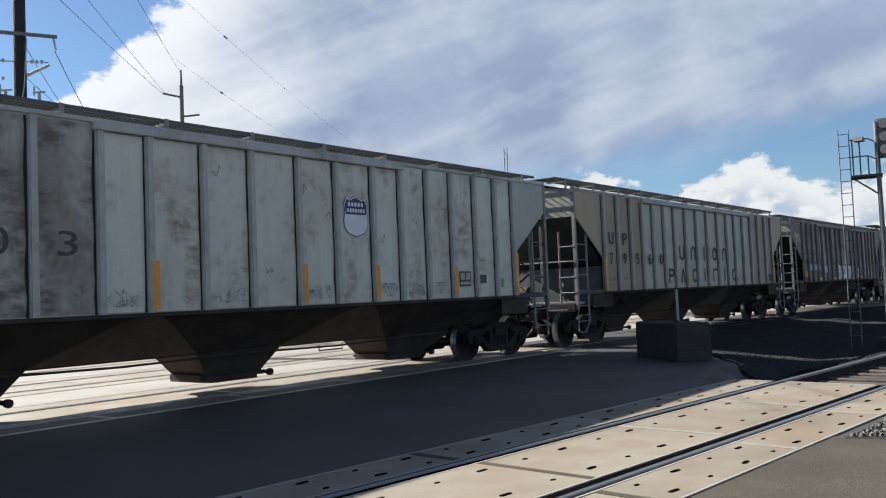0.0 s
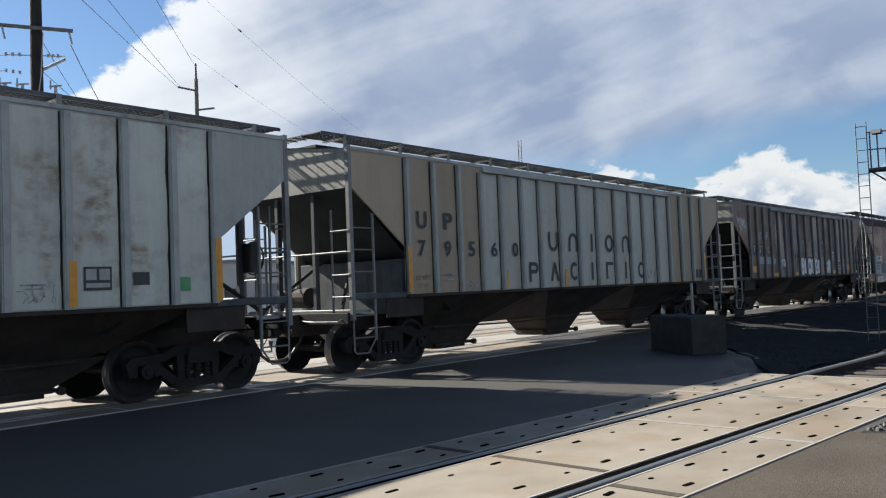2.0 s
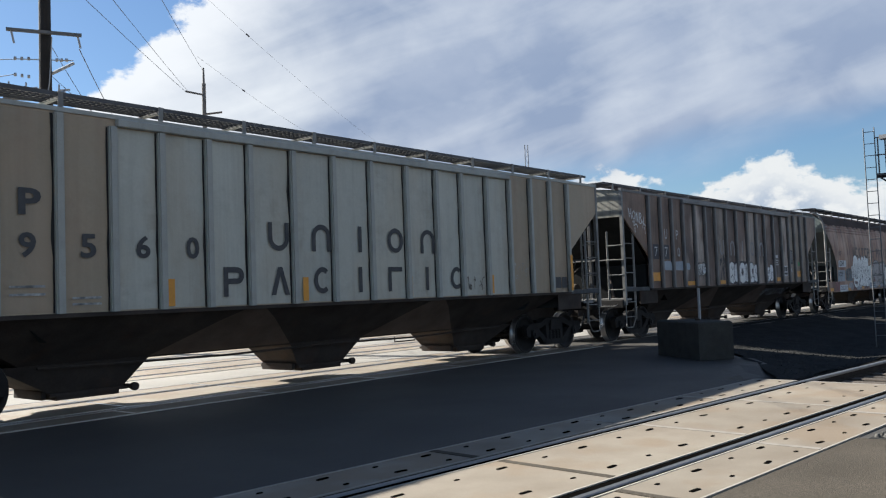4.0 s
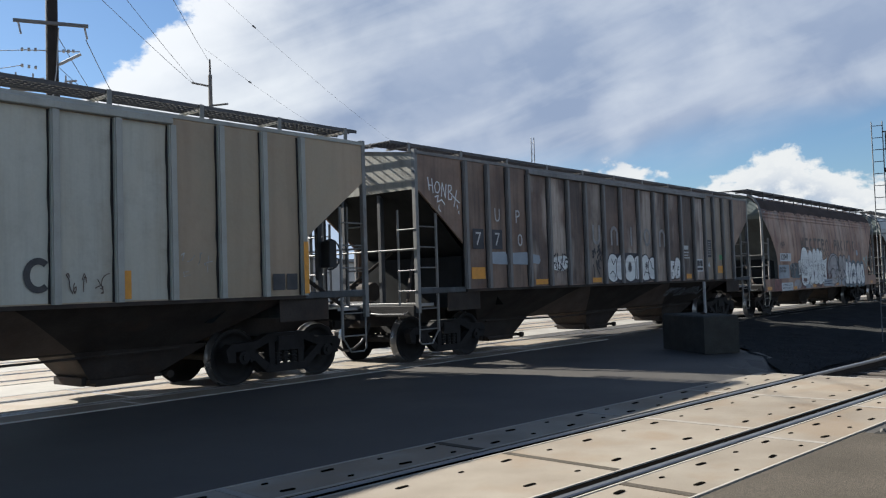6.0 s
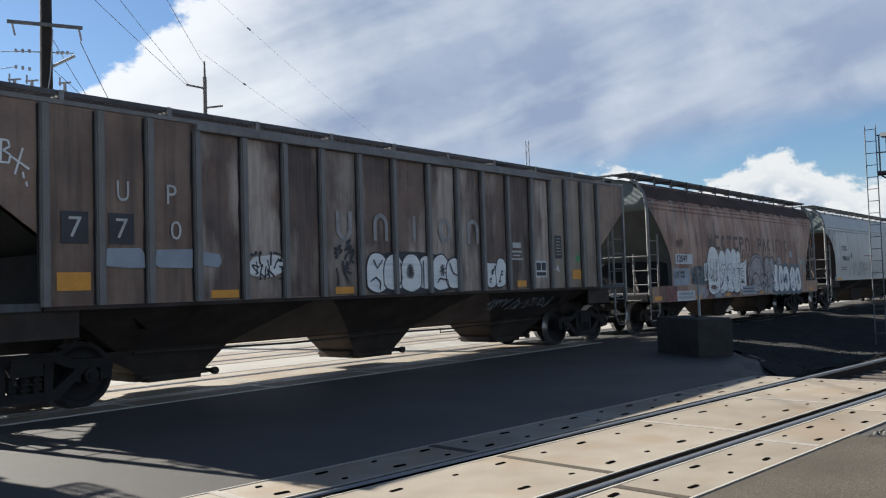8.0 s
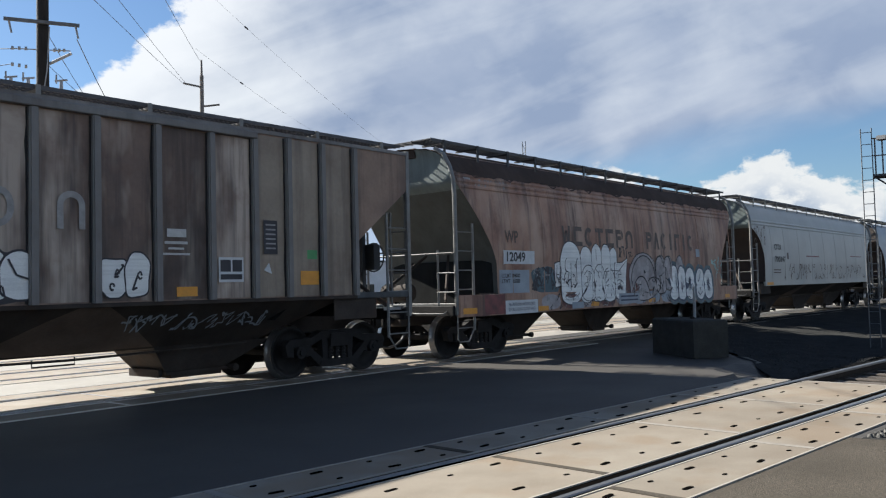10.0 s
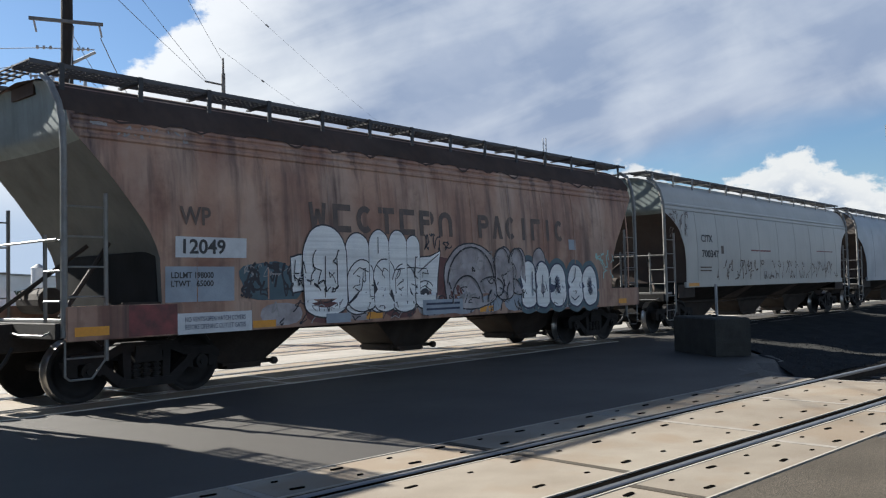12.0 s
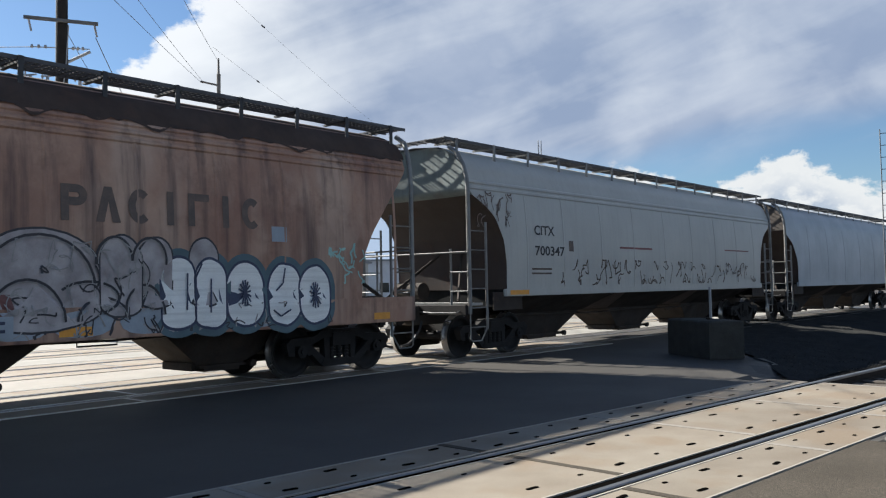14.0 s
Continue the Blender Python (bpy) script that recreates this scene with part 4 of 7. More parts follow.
def make_truck_meshes():
    # cast side frame: arched top chord, slanting tension members, columns, spring seat, pedestal jaws
    bm = bmesh.new()
    prism(bm, [(-1.22, 0.60), (-1.12, 0.68), (-0.62, 0.70), (-0.40, 0.81), (0.40, 0.81), (0.62, 0.70), (1.12, 0.68), (1.22, 0.60), (1.20, 0.50), (1.05, 0.55),
               (0.60, 0.58), (0.38, 0.67), (-0.38, 0.67), (-0.60, 0.58), (-1.05, 0.55), (-1.20, 0.50)], -0.08, 0.08)
    prism(bm, [(-0.46, 0.20), (-0.38, 0.17), (0.38, 0.17), (0.46, 0.20), (0.40, 0.29), (-0.40, 0.29)], -0.09, 0.09)
    for k in (-1, 1):
        prism(bm, [(0.86 * k, 0.57), (0.70 * k, 0.57), (0.32 * k, 0.28), (0.44 * k, 0.19)], -0.075, 0.075)
        prism(bm, [(0.25 * k, 0.28), (0.36 * k, 0.28), (0.38 * k, 0.68), (0.25 * k, 0.68)], -0.07, 0.07)
        prism(bm, [(1.03 * k, 0.38), (1.17 * k, 0.40), (1.20 * k, 0.57), (1.03 * k, 0.57)], -0.07, 0.07)
        prism(bm, [(0.63 * k, 0.40), (0.75 * k, 0.37), (0.76 * k, 0.57), (0.66 * k, 0.57)], -0.07, 0.07)
    frame_me = mesh_only("side_frame", done(bm), "truck")
    bm = bmesh.new()
    for k in (-0.16, 0.0, 0.16):
        for i in range(5):
            tube(bm, (k, 0, 0.27 + i * 0.06), (k, 0, 0.305 + i * 0.06), 0.072, 10)
        tube(bm, (k, 0, 0.25), (k, 0, 0.57), 0.045, 8)
    spring = mesh_only("spring_nest", done(bm), "wheel")
    bm = bmesh.new()
    prism(bm, [(-0.22, 0.52), (0.22, 0.52), (0.2, 0.75), (-0.2, 0.75)], -1.12, 1.12)
    tube(bm, (0, 0, 0.74), (0, 0, 0.9), 0.2, 14)
    bolster = mesh_only("bolster", done(bm), "truck")
    bm = bmesh.new()
    tube(bm, (0, -0.05, 0), (0, 0.09, 0), 0.105, 14)
    tube(bm, (0, -0.08, 0), (0, -0.05, 0), 0.05, 8)
    cap = mesh_only("bearing_cap", done(bm), "wheel")
    bm = bmesh.new()
    box(bm, -0.05, 0.05, -0.72, 0.72, 0.30, 0.40)
    for s in (-0.75, 0.75):
        prism(bm, [(-0.09, 0.28), (0.06, 0.30), (0.03, 0.62), (-0.04, 0.62)], s - 0.05, s + 0.05)
    beam = mesh_only("brake_beam", done(bm), "truck")
    return frame_me, spring, bolster, cap, beam


AXLE, DISC, TREAD = make_wheel_meshes()
SIDE_FRAME, SPRING, BOLSTER, CAP, BEAM = make_truck_meshes()


def add_truck(car, uc):
    t = new("truck")
    t.parent = car
    t.matrix_basis = pose(uc, 0, 0)
    shared("bolster", BOLSTER, t, pose(0, 0, 0))
    for v in (-1.0, 1.0):
        shared("side_frame", SIDE_FRAME, t, pose(0, v, 0))
        shared("spring_nest", SPRING, t, pose(0, v - 0.02, 0))
        for a in (-0.89, 0.89):
            shared("bearing_cap", CAP, t, pose(a, v * 1.06, WHEEL_R, 0, 0, 0 if v < 0 else 180))
    for a in (-0.42, 0.42):
        shared("brake_beam", BEAM, t, pose(a, 0, 0, 0, 0, 0 if a < 0 else 180))
    for a in (-0.89, 0.89):
        ws = new("wheelset", AXLE)
        ws.parent = car
        WHEELSETS.append((ws, uc + a))
        for v, turn in ((-0.757, 0), (0.757, 180)):
            shared("wheel", DISC, ws, pose(0, v, 0, 0, 0, turn))
            shared("tread", TREAD, ws, pose(0, v, 0, 0, 0, turn))


def add_grating(car, name, u0, u1, v0, v1, z, pitch=0.095, mat="grate"):
    bm = bmesh.new()
    for v in (v0, v1 - 0.012):
        box(bm, u0, u1, v, v + 0.012, z - 0.05, z + 0.008)
    n = 5
    for k in range(1, n):
        v = v0 + (v1 - v0) * k / n
        box(bm, u0, u1, v - 0.004, v + 0.004, z - 0.03, z)
    u = u0
    while u < u1:
        box(bm, u, u + 0.03, v0 + 0.012, v1 - 0.012, z - 0.018, z - 0.002)
        u += pitch
    return tagged(part(name, bm, mat, car, "dark steel grating walkway" if mat == "grate" else "steel platform grating, coloured pale as if sunlit"), kind="stuff")


def add_end(car, u, s, post_mat, slope_z, first, style, L, web="slope", sill_paint="under"):
    """End platform, ladders, posts, coupler at end u; s is +1 for the leading end, -1 for the trailing end (body lies at u + s * distance)."""
    def at(d, v, z):
        return (u + s * d, v, z)

    def bx(name, d0, d1, v0, v1, z0, z1, mat, label=""):
        bm = bmesh.new()
        a, b = sorted((u + s * d0, u + s * d1))
        box(bm, a, b, v0, v1, z0, z1)
        bmesh.ops.bevel(bm, geom=bm.edges[:], offset=min(0.012, (z1 - z0) * 0.2, (v1 - v0) * 0.2, (b - a) * 0.2), segments=1, affect="EDGES")
        return part(name, done(bm), mat, car, label)

    bx("end_sill", -0.05, 0.14, -1.5, 1.5, 0.93, 1.14, "truck")
    bx("centre_sill", -0.25, 2.4, -0.24, 0.24, 0.72, 1.12, "under")
    bx("bolster_web", first, first + 0.14, -1.45, 1.45, 1.05, 2.1, web, "grey bolster sheet, near-black on most cars")
    if style == "flat":
        for v in (-1.57, 1.50):
            bx("sill_extension", 0.09, first - 0.01, v, v + 0.07, 1.36, 1.47, sill_paint, "side sill running on to the corner post")
    bx("corner_plate", first - 0.55, first + 0.5, -1.53, -1.50, 1.0, 1.38, "under")
    # platform grating gets the pale colour for its sunlit top
    add_grating(car, "platform", min(u + s * 0.14, u + s * 0.62), max(u + s * 0.14, u + s * 0.62), -1.42, 1.42, 1.17, 0.05, "sunlit_plate")
    bx("platform_lip", 0.10, 0.14, -1.45, 1.45, 1.14, 1.19, "ladder", "pale worn step edge")
    # coupler with knuckle
    bm = bmesh.new()
    tube(bm, at(0, 0, 0.86), at(-0.42, 0, 0.86), 0.085, 10)
    a, b = sorted((u - s * 0.42, u - s * 0.66))
    box(bm, a, b, -0.16, 0.14, 0.72, 1.0)
    bmesh.ops.bevel(bm, geom=[e for e in bm.edges if e.calc_length() > 0.2], offset=0.04, segments=2, affect="EDGES")
    part("coupler", done(bm), "truck", car, "rusty steel coupler")
    bm = bmesh.new()
    pts = [at(-0.10, -0.35, 0.80), at(-0.20, -0.36, 0.62), at(-0.34, -0.33, 0.44), at(-0.50, -0.30, 0.34), at(-0.68, -0.28, 0.31)]
    pipe(bm, pts, 0.028, 7)
    part("air_hose", done(bm), "hose", car, "black rubber brake hose")
    bm = bmesh.new()
    pipe(bm, [at(0.0, -1.35, 1.05), at(-0.12, -1.3, 0.98), at(-0.16, -0.7, 0.98), at(-0.10, -0.3, 1.0)], 0.014, 6)
    part("uncoupling_lever", done(bm), "ladder", car)
    # corner posts, both sides
    top = 4.14 if style == "flat" else 4.05
    for v in (-1.53, 1.53):
        bm = bmesh.new()
        if style == "flat":
            w = 0.07
            a, b = sorted((u + s * 0.0, u + s * 0.085))
            box(bm, a, b, v - 0.04, v + 0.04, 1.0, top)
        else:
            inn = -1 if v < 0 else 1
            pipe(bm, [at(0.05, v, 0.95), at(0.05, v, 3.4), at(0.05, v * 0.985, 3.75), at(0.03, v * 0.94, 4.02), at(-0.02, v * 0.86, 4.28), at(-0.02, v * 0.72, 4.42)], 0.045, 8)
        part("corner_post", done(bm), post_mat, car)
        # side ladder
        vs = v
        bm = bmesh.new()
        zt = slope_z - 0.45
        tube(bm, at(0.62, vs, 0.62), at(0.62, vs, zt), 0.03, 6)
        part("ladder_stile", done(bm), "ladder", car)
        z, k = 0.68, 0
        while z < zt:
            bm = bmesh.new()
            tube(bm, at(0.05, vs, z), at(0.62, vs, z), 0.013, 6)
            part("rung", done(bm), "ladder", car)
            z += 0.395
        # sill step
        bm = bmesh.new()
        pipe(bm, [at(0.06, vs, 1.0), at(0.06, vs, 0.45), at(0.12, vs, 0.40), at(0.42, vs, 0.40), at(0.62, vs, 0.66)], 0.016, 6)
        part("step_iron", done(bm), "ladder", car)
        # end ladder
        inn = 0.46 if v < 0 else -0.46
        bm = bmesh.new()
        tube(bm, at(0.02, v + inn, 1.0), at(0.02, v + inn, 3.0 if style == "flat" else 2.3), 0.025, 6)
        part("ladder_stile", done(bm), "ladder", car)
        z = 1.42
        while z < (2.95 if style == "flat" else 2.3):
            bm = bmesh.new()
            tube(bm, at(0.0, v, z), at(0.0, v + inn, z), 0.014, 6)
            part("rung", done(bm), "ladder", car)
            z += 0.395
    # long hand rail and dark support posts of the slope sheet
    bm = bmesh.new()
    tube(bm, at(-0.03, -1.5, 2.22), at(-0.03, 1.5, 2.22), 0.016, 6)
    part("hand_rail", done(bm), "ladder", car)
    for v in (-0.46, 0.58, 1.25) if style == "flat" else ():
        bx("support_post", 0.13, 0.23, v - 0.05, v + 0.05, 1.12, slope_z + 0.02, "darkpost", "dark upright end post")
    for v in (-0.2, 0.2):
        bm = bmesh.new()
        tube(bm, at(0.2, v * 5.5, 1.2), at(1.3, v * 1.6, 2.25), 0.035, 6)
        part("brace", done(bm), "under", car)
    # brake cylinder and reservoir on the platform
    bm = bmesh.new()
    tube(bm, at(0.75, 0.35, 1.42), at(0.75, 1.1, 1.42), 0.2, 14)
    part("air_reservoir", done(bm), "under", car)
    if s < 0 and style == "flat":
        bm = bmesh.new()
        cxx = u + 0.03
        for k in range(20):
            a0, a1 = k * math.tau / 20, (k + 1) * math.tau / 20
            tube(bm, (cxx, -0.55 + 0.28 * math.cos(a0), 2.15 + 0.28 * math.sin(a0)), (cxx, -0.55 + 0.28 * math.cos(a1), 2.15 + 0.28 * math.sin(a1)), 0.016, 5)
        for k in range(4):
            a0 = k * math.tau / 4 + 0.4
            tube(bm, (cxx, -0.55, 2.15), (cxx, -0.55 + 0.28 * math.cos(a0), 2.15 + 0.28 * math.sin(a0)), 0.013, 5)
        part("brake_wheel", done(bm), "darkpost", car, "round hand-brake wheel")
        bx("brake_box", -0.02, 0.16, -0.75, -0.38, 1.9, 2.4, "darkpost")


def add_hoppers(car, L, zs, shape, half=1.5, lean=0.0):
    """Sloped trough under the side sill, outlet bays, gates. shape: bay pitch, half length of a bay below and above, heights below and above."""
    pitch, h0, h1, z0, z1 = shape
    c = L / 2
    a, b = c - pitch - h1 - 0.35, c + pitch + h1 + 0.35
    bm = bmesh.new()
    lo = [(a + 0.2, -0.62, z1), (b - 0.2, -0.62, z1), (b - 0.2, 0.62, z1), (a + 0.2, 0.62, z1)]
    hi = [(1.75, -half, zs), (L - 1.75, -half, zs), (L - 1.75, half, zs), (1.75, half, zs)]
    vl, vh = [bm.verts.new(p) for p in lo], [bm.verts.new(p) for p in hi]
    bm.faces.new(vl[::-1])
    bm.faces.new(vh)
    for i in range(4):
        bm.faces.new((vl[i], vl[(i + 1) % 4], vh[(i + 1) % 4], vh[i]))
    part("hopper_trough", done(bm), "under", car, "dark sloping hopper underside")
    for k in (-1, 0, 1):
        uc = c + k * pitch
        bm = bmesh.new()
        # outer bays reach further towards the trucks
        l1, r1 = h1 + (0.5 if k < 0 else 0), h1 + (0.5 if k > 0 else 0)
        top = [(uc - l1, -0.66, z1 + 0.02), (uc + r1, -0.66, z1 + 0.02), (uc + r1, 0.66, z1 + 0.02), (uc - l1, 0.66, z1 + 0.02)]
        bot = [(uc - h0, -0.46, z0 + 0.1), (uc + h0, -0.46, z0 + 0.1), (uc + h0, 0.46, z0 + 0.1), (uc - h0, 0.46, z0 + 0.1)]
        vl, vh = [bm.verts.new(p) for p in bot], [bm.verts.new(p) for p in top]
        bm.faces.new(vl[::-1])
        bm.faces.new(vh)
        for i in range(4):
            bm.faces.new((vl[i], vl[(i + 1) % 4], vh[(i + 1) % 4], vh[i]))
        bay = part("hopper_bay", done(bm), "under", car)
        bm = bmesh.new()
        box(bm, uc - h0 - 0.03, uc + h0 + 0.03, -0.54, 0.54, z0 + 0.06, z0 + 0.105)
        box(bm, uc - h0 + 0.08, uc + h0 - 0.08, -0.5, 0.5, z0, z0 + 0.06)
        box(bm, uc - h0 - 0.10, uc - h0 - 0.03, -0.42, 0.42, z0 + 0.02, z0 + 0.14)
        part("outlet_gate", done(bm), "under", bay, "rusty outlet gate")
        bm = bmesh.new()
        tube(bm, (uc + h0 + 0.1, -0.62, z0 + 0.09), (uc + h0 + 0.1, 0.62, z0 + 0.09), 0.035, 8)
        tube(bm, (uc + h0 + 0.1, -0.66, z0 + 0.09), (uc + h0 + 0.1, -0.58, z0 + 0.09), 0.06, 10)
        part("gate_shaft", done(bm), "under", bay)
    # partition sheets over the openings between bays; lighter brown paints in facet shading
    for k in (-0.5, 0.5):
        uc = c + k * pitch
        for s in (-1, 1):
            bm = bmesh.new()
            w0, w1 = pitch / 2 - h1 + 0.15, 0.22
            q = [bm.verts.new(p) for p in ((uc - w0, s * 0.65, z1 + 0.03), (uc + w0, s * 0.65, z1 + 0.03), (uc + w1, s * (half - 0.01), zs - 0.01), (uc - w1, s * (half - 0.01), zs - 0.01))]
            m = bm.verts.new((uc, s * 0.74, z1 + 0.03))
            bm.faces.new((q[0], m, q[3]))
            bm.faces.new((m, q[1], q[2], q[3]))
            part("partition_sheet", done(bm), "underbrown", car, "rust-brown hopper partition, lighter colour standing for facet shading")
    bm = bmesh.new()
    pipe(bm, [(a + 0.4, -0.70, z1 - 0.02), (c - pitch / 2, -0.72, z1 - 0.07), (c, -0.72, z1 - 0.04), (c + pitch / 2, -0.72, z1 - 0.07), (b - 0.4, -0.70, z1 - 0.02)], 0.02, 6)
    part("brake_pipe", done(bm), "under", car)
    bm = bmesh.new()
    u0 = c + pitch / 2
    pipe(bm, [(u0 - 0.5, -0.72, z1 - 0.03), (u0 - 0.5, -0.72, z1 - 0.13), (u0 + 0.1, -0.72, z1 - 0.13), (u0 + 0.1, -0.72, z1 - 0.03)], 0.014, 6)
    part("brake_rigging", done(bm), "under", car)


def add_roof_walk(car, L, zroof, zwalk, v_edge, posts, over=0.22, hatch_mat="slope", post_mat="ladder"):
    for v0, v1 in ((-v_edge, -v_edge + 0.52), (v_edge - 0.52, v_edge)):
        add_grating(car, "roof_walk", -over, L + over, v0, v1, zwalk)
    for a, b in ((-over, 0.12), (L - 0.12, L + over)):
        add_grating(car, "cross_walk", a, b, -v_edge + 0.53, v_edge - 0.53, zwalk)
    for u in posts:
        for v in (-v_edge - 0.015, v_edge + 0.015):
            bm = bmesh.new()
            box(bm, u - 0.035, u + 0.035, v - 0.012, v + 0.012, zroof - 0.02, zwalk + 0.01)
            box(bm, u - 0.03, u + 0.03, min(v, v * 0.5), max(v, v * 0.5), zwalk - 0.085, zwalk - 0.052)
            part("walk_bracket", bm, post_mat, car)
    for k in range(5):
        uc = L * (k + 0.5) / 5
        bm = bmesh.new()
        chamfered(bm, uc - 1.35, uc + 1.35, -0.36, 0.36, zroof + 0.1, zwalk - 0.06, 0.05)
        part("hatch_cover", done(bm), hatch_mat, car, "long roof hatch cover")


def ribbed_car(s0, L, paint, rib, end_mat, label, ribs, chord, posts, walk_z, end_paint, rear_paint=None, slope="slope", web="slope"):
    car = thing("hopper_car", pose(s0, D, 0), label, "freight car", "hopper cars of the train")
    CARS.append((car, s0))
    Z0, ZT, ZS, ZC = 1.41, 4.08, 3.38, 2.32
    F = 1.48
    # body: side sheets, sloping ends, shallow roof
    prof = [(0.08, ZT), (0.08, ZS), (F, ZC), (F, Z0), (L - F, Z0), (L - F, ZC), (L - 0.08, ZS), (L - 0.08, ZT)]
    for v, o in ((-1.56, 0.035), (1.56, -0.035)):
        bm = bmesh.new()
        prism(bm, prof, min(v, v + o), max(v, v + o))
        part("side_sheet", done(bm), {"grey_paint": "grey_end", "brown_pale": "brown_warm"}.get(rear_paint, rear_paint or end_paint), car)
    bm = bmesh.new()
    a = [bm.verts.new((u, v, z)) for u, v, z in ((0.06, -1.56, ZT), (0.06, 0, ZT + 0.2), (0.06, 1.56, ZT), (L - 0.06, 1.56, ZT), (L - 0.06, 0, ZT + 0.2), (L - 0.06, -1.56, ZT))]
    bm.faces.new((a[0], a[5], a[4], a[1]))
    bm.faces.new((a[1], a[4], a[3], a[2]))
    part("roof", done(bm), paint, car)
    for e, s in ((0.0, 1), (L, -1)):
        bm = bmesh.new()
        q = lambda d, v, z: bm.verts.new((e + s * d, v, z))
        lo = [q(0.085, -1.52, ZS), q(0.085, 1.52, ZS)]
        up = [q(0.085, -1.52, ZT), q(0.085, 0, ZT + 0.19), q(0.085, 1.52, ZT)]
        bm.faces.new((lo[0], lo[1], up[2], up[1], up[0]))
        part("end_sheet", done(bm), end_mat, car, "upper end sheet catching sun")
        # slope sheet in a darker colour that paints in its shade
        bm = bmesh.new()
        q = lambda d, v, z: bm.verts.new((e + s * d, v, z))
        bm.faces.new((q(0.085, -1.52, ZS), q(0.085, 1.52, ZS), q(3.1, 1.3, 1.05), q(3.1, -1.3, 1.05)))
        part("slope_sheet", done(bm), slope, car, "sloping end sheet, coloured dark for its shaded underside")
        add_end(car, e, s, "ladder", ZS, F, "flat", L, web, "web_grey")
    # side sill flange and top plate
    for v in (-1.0, 1.0):
        bm = bmesh.new()
        box(bm, F, L - F, min(1.50 * v, 1.60 * v), max(1.50 * v, 1.60 * v), Z0 - 0.045, Z0 + 0.012)
        part("side_sill", done(bm), "under", car)
        bm = bmesh.new()
        box(bm, 0.06, L - 0.06, min(1.5 * v, 1.585 * v), max(1.5 * v, 1.585 * v), ZT - 0.03, ZT + 0.03)
        part("top_plate", done(bm), rib, car)
        bm = bmesh.new()
        box(bm, chord[0], chord[1], min(1.56 * v, 1.655 * v), max(1.56 * v, 1.655 * v), ZT - 0.14, ZT - 0.03)
        bmesh.ops.bevel(bm, geom=bm.edges[:], offset=0.012, segments=1, affect="EDGES")
        part("top_chord", done(bm), rib, car)
    bm = bmesh.new()
    box(bm, -0.06, 0.06, -0.085, 0.0, Z0 + 0.01, ZT - 0.05)
    bmesh.ops.bevel(bm, geom=[e for e in bm.edges if abs(e.verts[0].co.z - e.verts[1].co.z) > 1], offset=0.018, segments=2, affect="EDGES")
    rib_me = mesh_only("side_rib", done(bm), rib)
    bm = bmesh.new()
    box(bm, -0.06, 0.06, -0.085, 0.0, Z0 + 0.01, ZT - 0.145)
    bmesh.ops.bevel(bm, geom=[e for e in bm.edges if abs(e.verts[0].co.z - e.verts[1].co.z) > 1], offset=0.018, segments=2, affect="EDGES")
    rib_short = mesh_only("side_rib", done(bm), rib)
    for u in ribs:
        me = rib_short if chord[0] - 0.1 < u < chord[1] + 0.1 else rib_me
        shared("side_rib", me, car, pose(u, -1.56, 0))
        shared("side_rib", me, car, pose(u, 1.56, 0, 0, 0, 180))
        # dark strip painted beside the rib in place of its shadow line
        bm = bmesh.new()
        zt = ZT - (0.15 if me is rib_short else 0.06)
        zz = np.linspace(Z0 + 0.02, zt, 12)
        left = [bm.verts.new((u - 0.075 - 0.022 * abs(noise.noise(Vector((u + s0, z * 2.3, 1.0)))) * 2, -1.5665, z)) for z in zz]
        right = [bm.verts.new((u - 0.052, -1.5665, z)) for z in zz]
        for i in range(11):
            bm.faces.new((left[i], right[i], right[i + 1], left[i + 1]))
        part("grime_seam", bm, "rib_shade", car)
    for a, b in zip(ribs, ribs[1:]):
        bm = bmesh.new()
        zt = ZT - (0.15 if chord[0] - 0.1 < (a + b) / 2 < chord[1] + 0.1 else 0.06)
        m, w = (a + b) / 2, (b - a) / 2 - 0.06
        # each sheet is slightly pillowed between its ribs
        us, zz = np.linspace(m - w, m + w, 5), np.linspace(Z0 + 0.03, zt, 7)
        rows = [[bm.verts.new((u, -1.562 - 0.012 * (1 - ((u - m) / w) ** 2) * (0.35 + 0.65 * abs(noise.noise(Vector((s0 + u * 0.9, z * 0.8, 3.1)))) * 2), z)) for u in us] for z in zz]
        for r0, r1 in zip(rows, rows[1:]):
            for k in range(4):
                f = bm.faces.new((r0[k], r0[k + 1], r1[k + 1], r1[k]))
                f.smooth = True
        part("side_panel", bm, paint if chord[0] - 0.1 < m < chord[1] + 0.1 else end_paint if m < chord[0] else rear_paint or end_paint, car)
    add_hoppers(car, L, Z0 - 0.04, (4.5, 0.55, 0.88, 0.20, 0.70))
    add_roof_walk(car, L, ZT, walk_z, 1.15, posts)
    for uc in (1.48, L - 1.48):
        add_truck(car, uc)
    return car


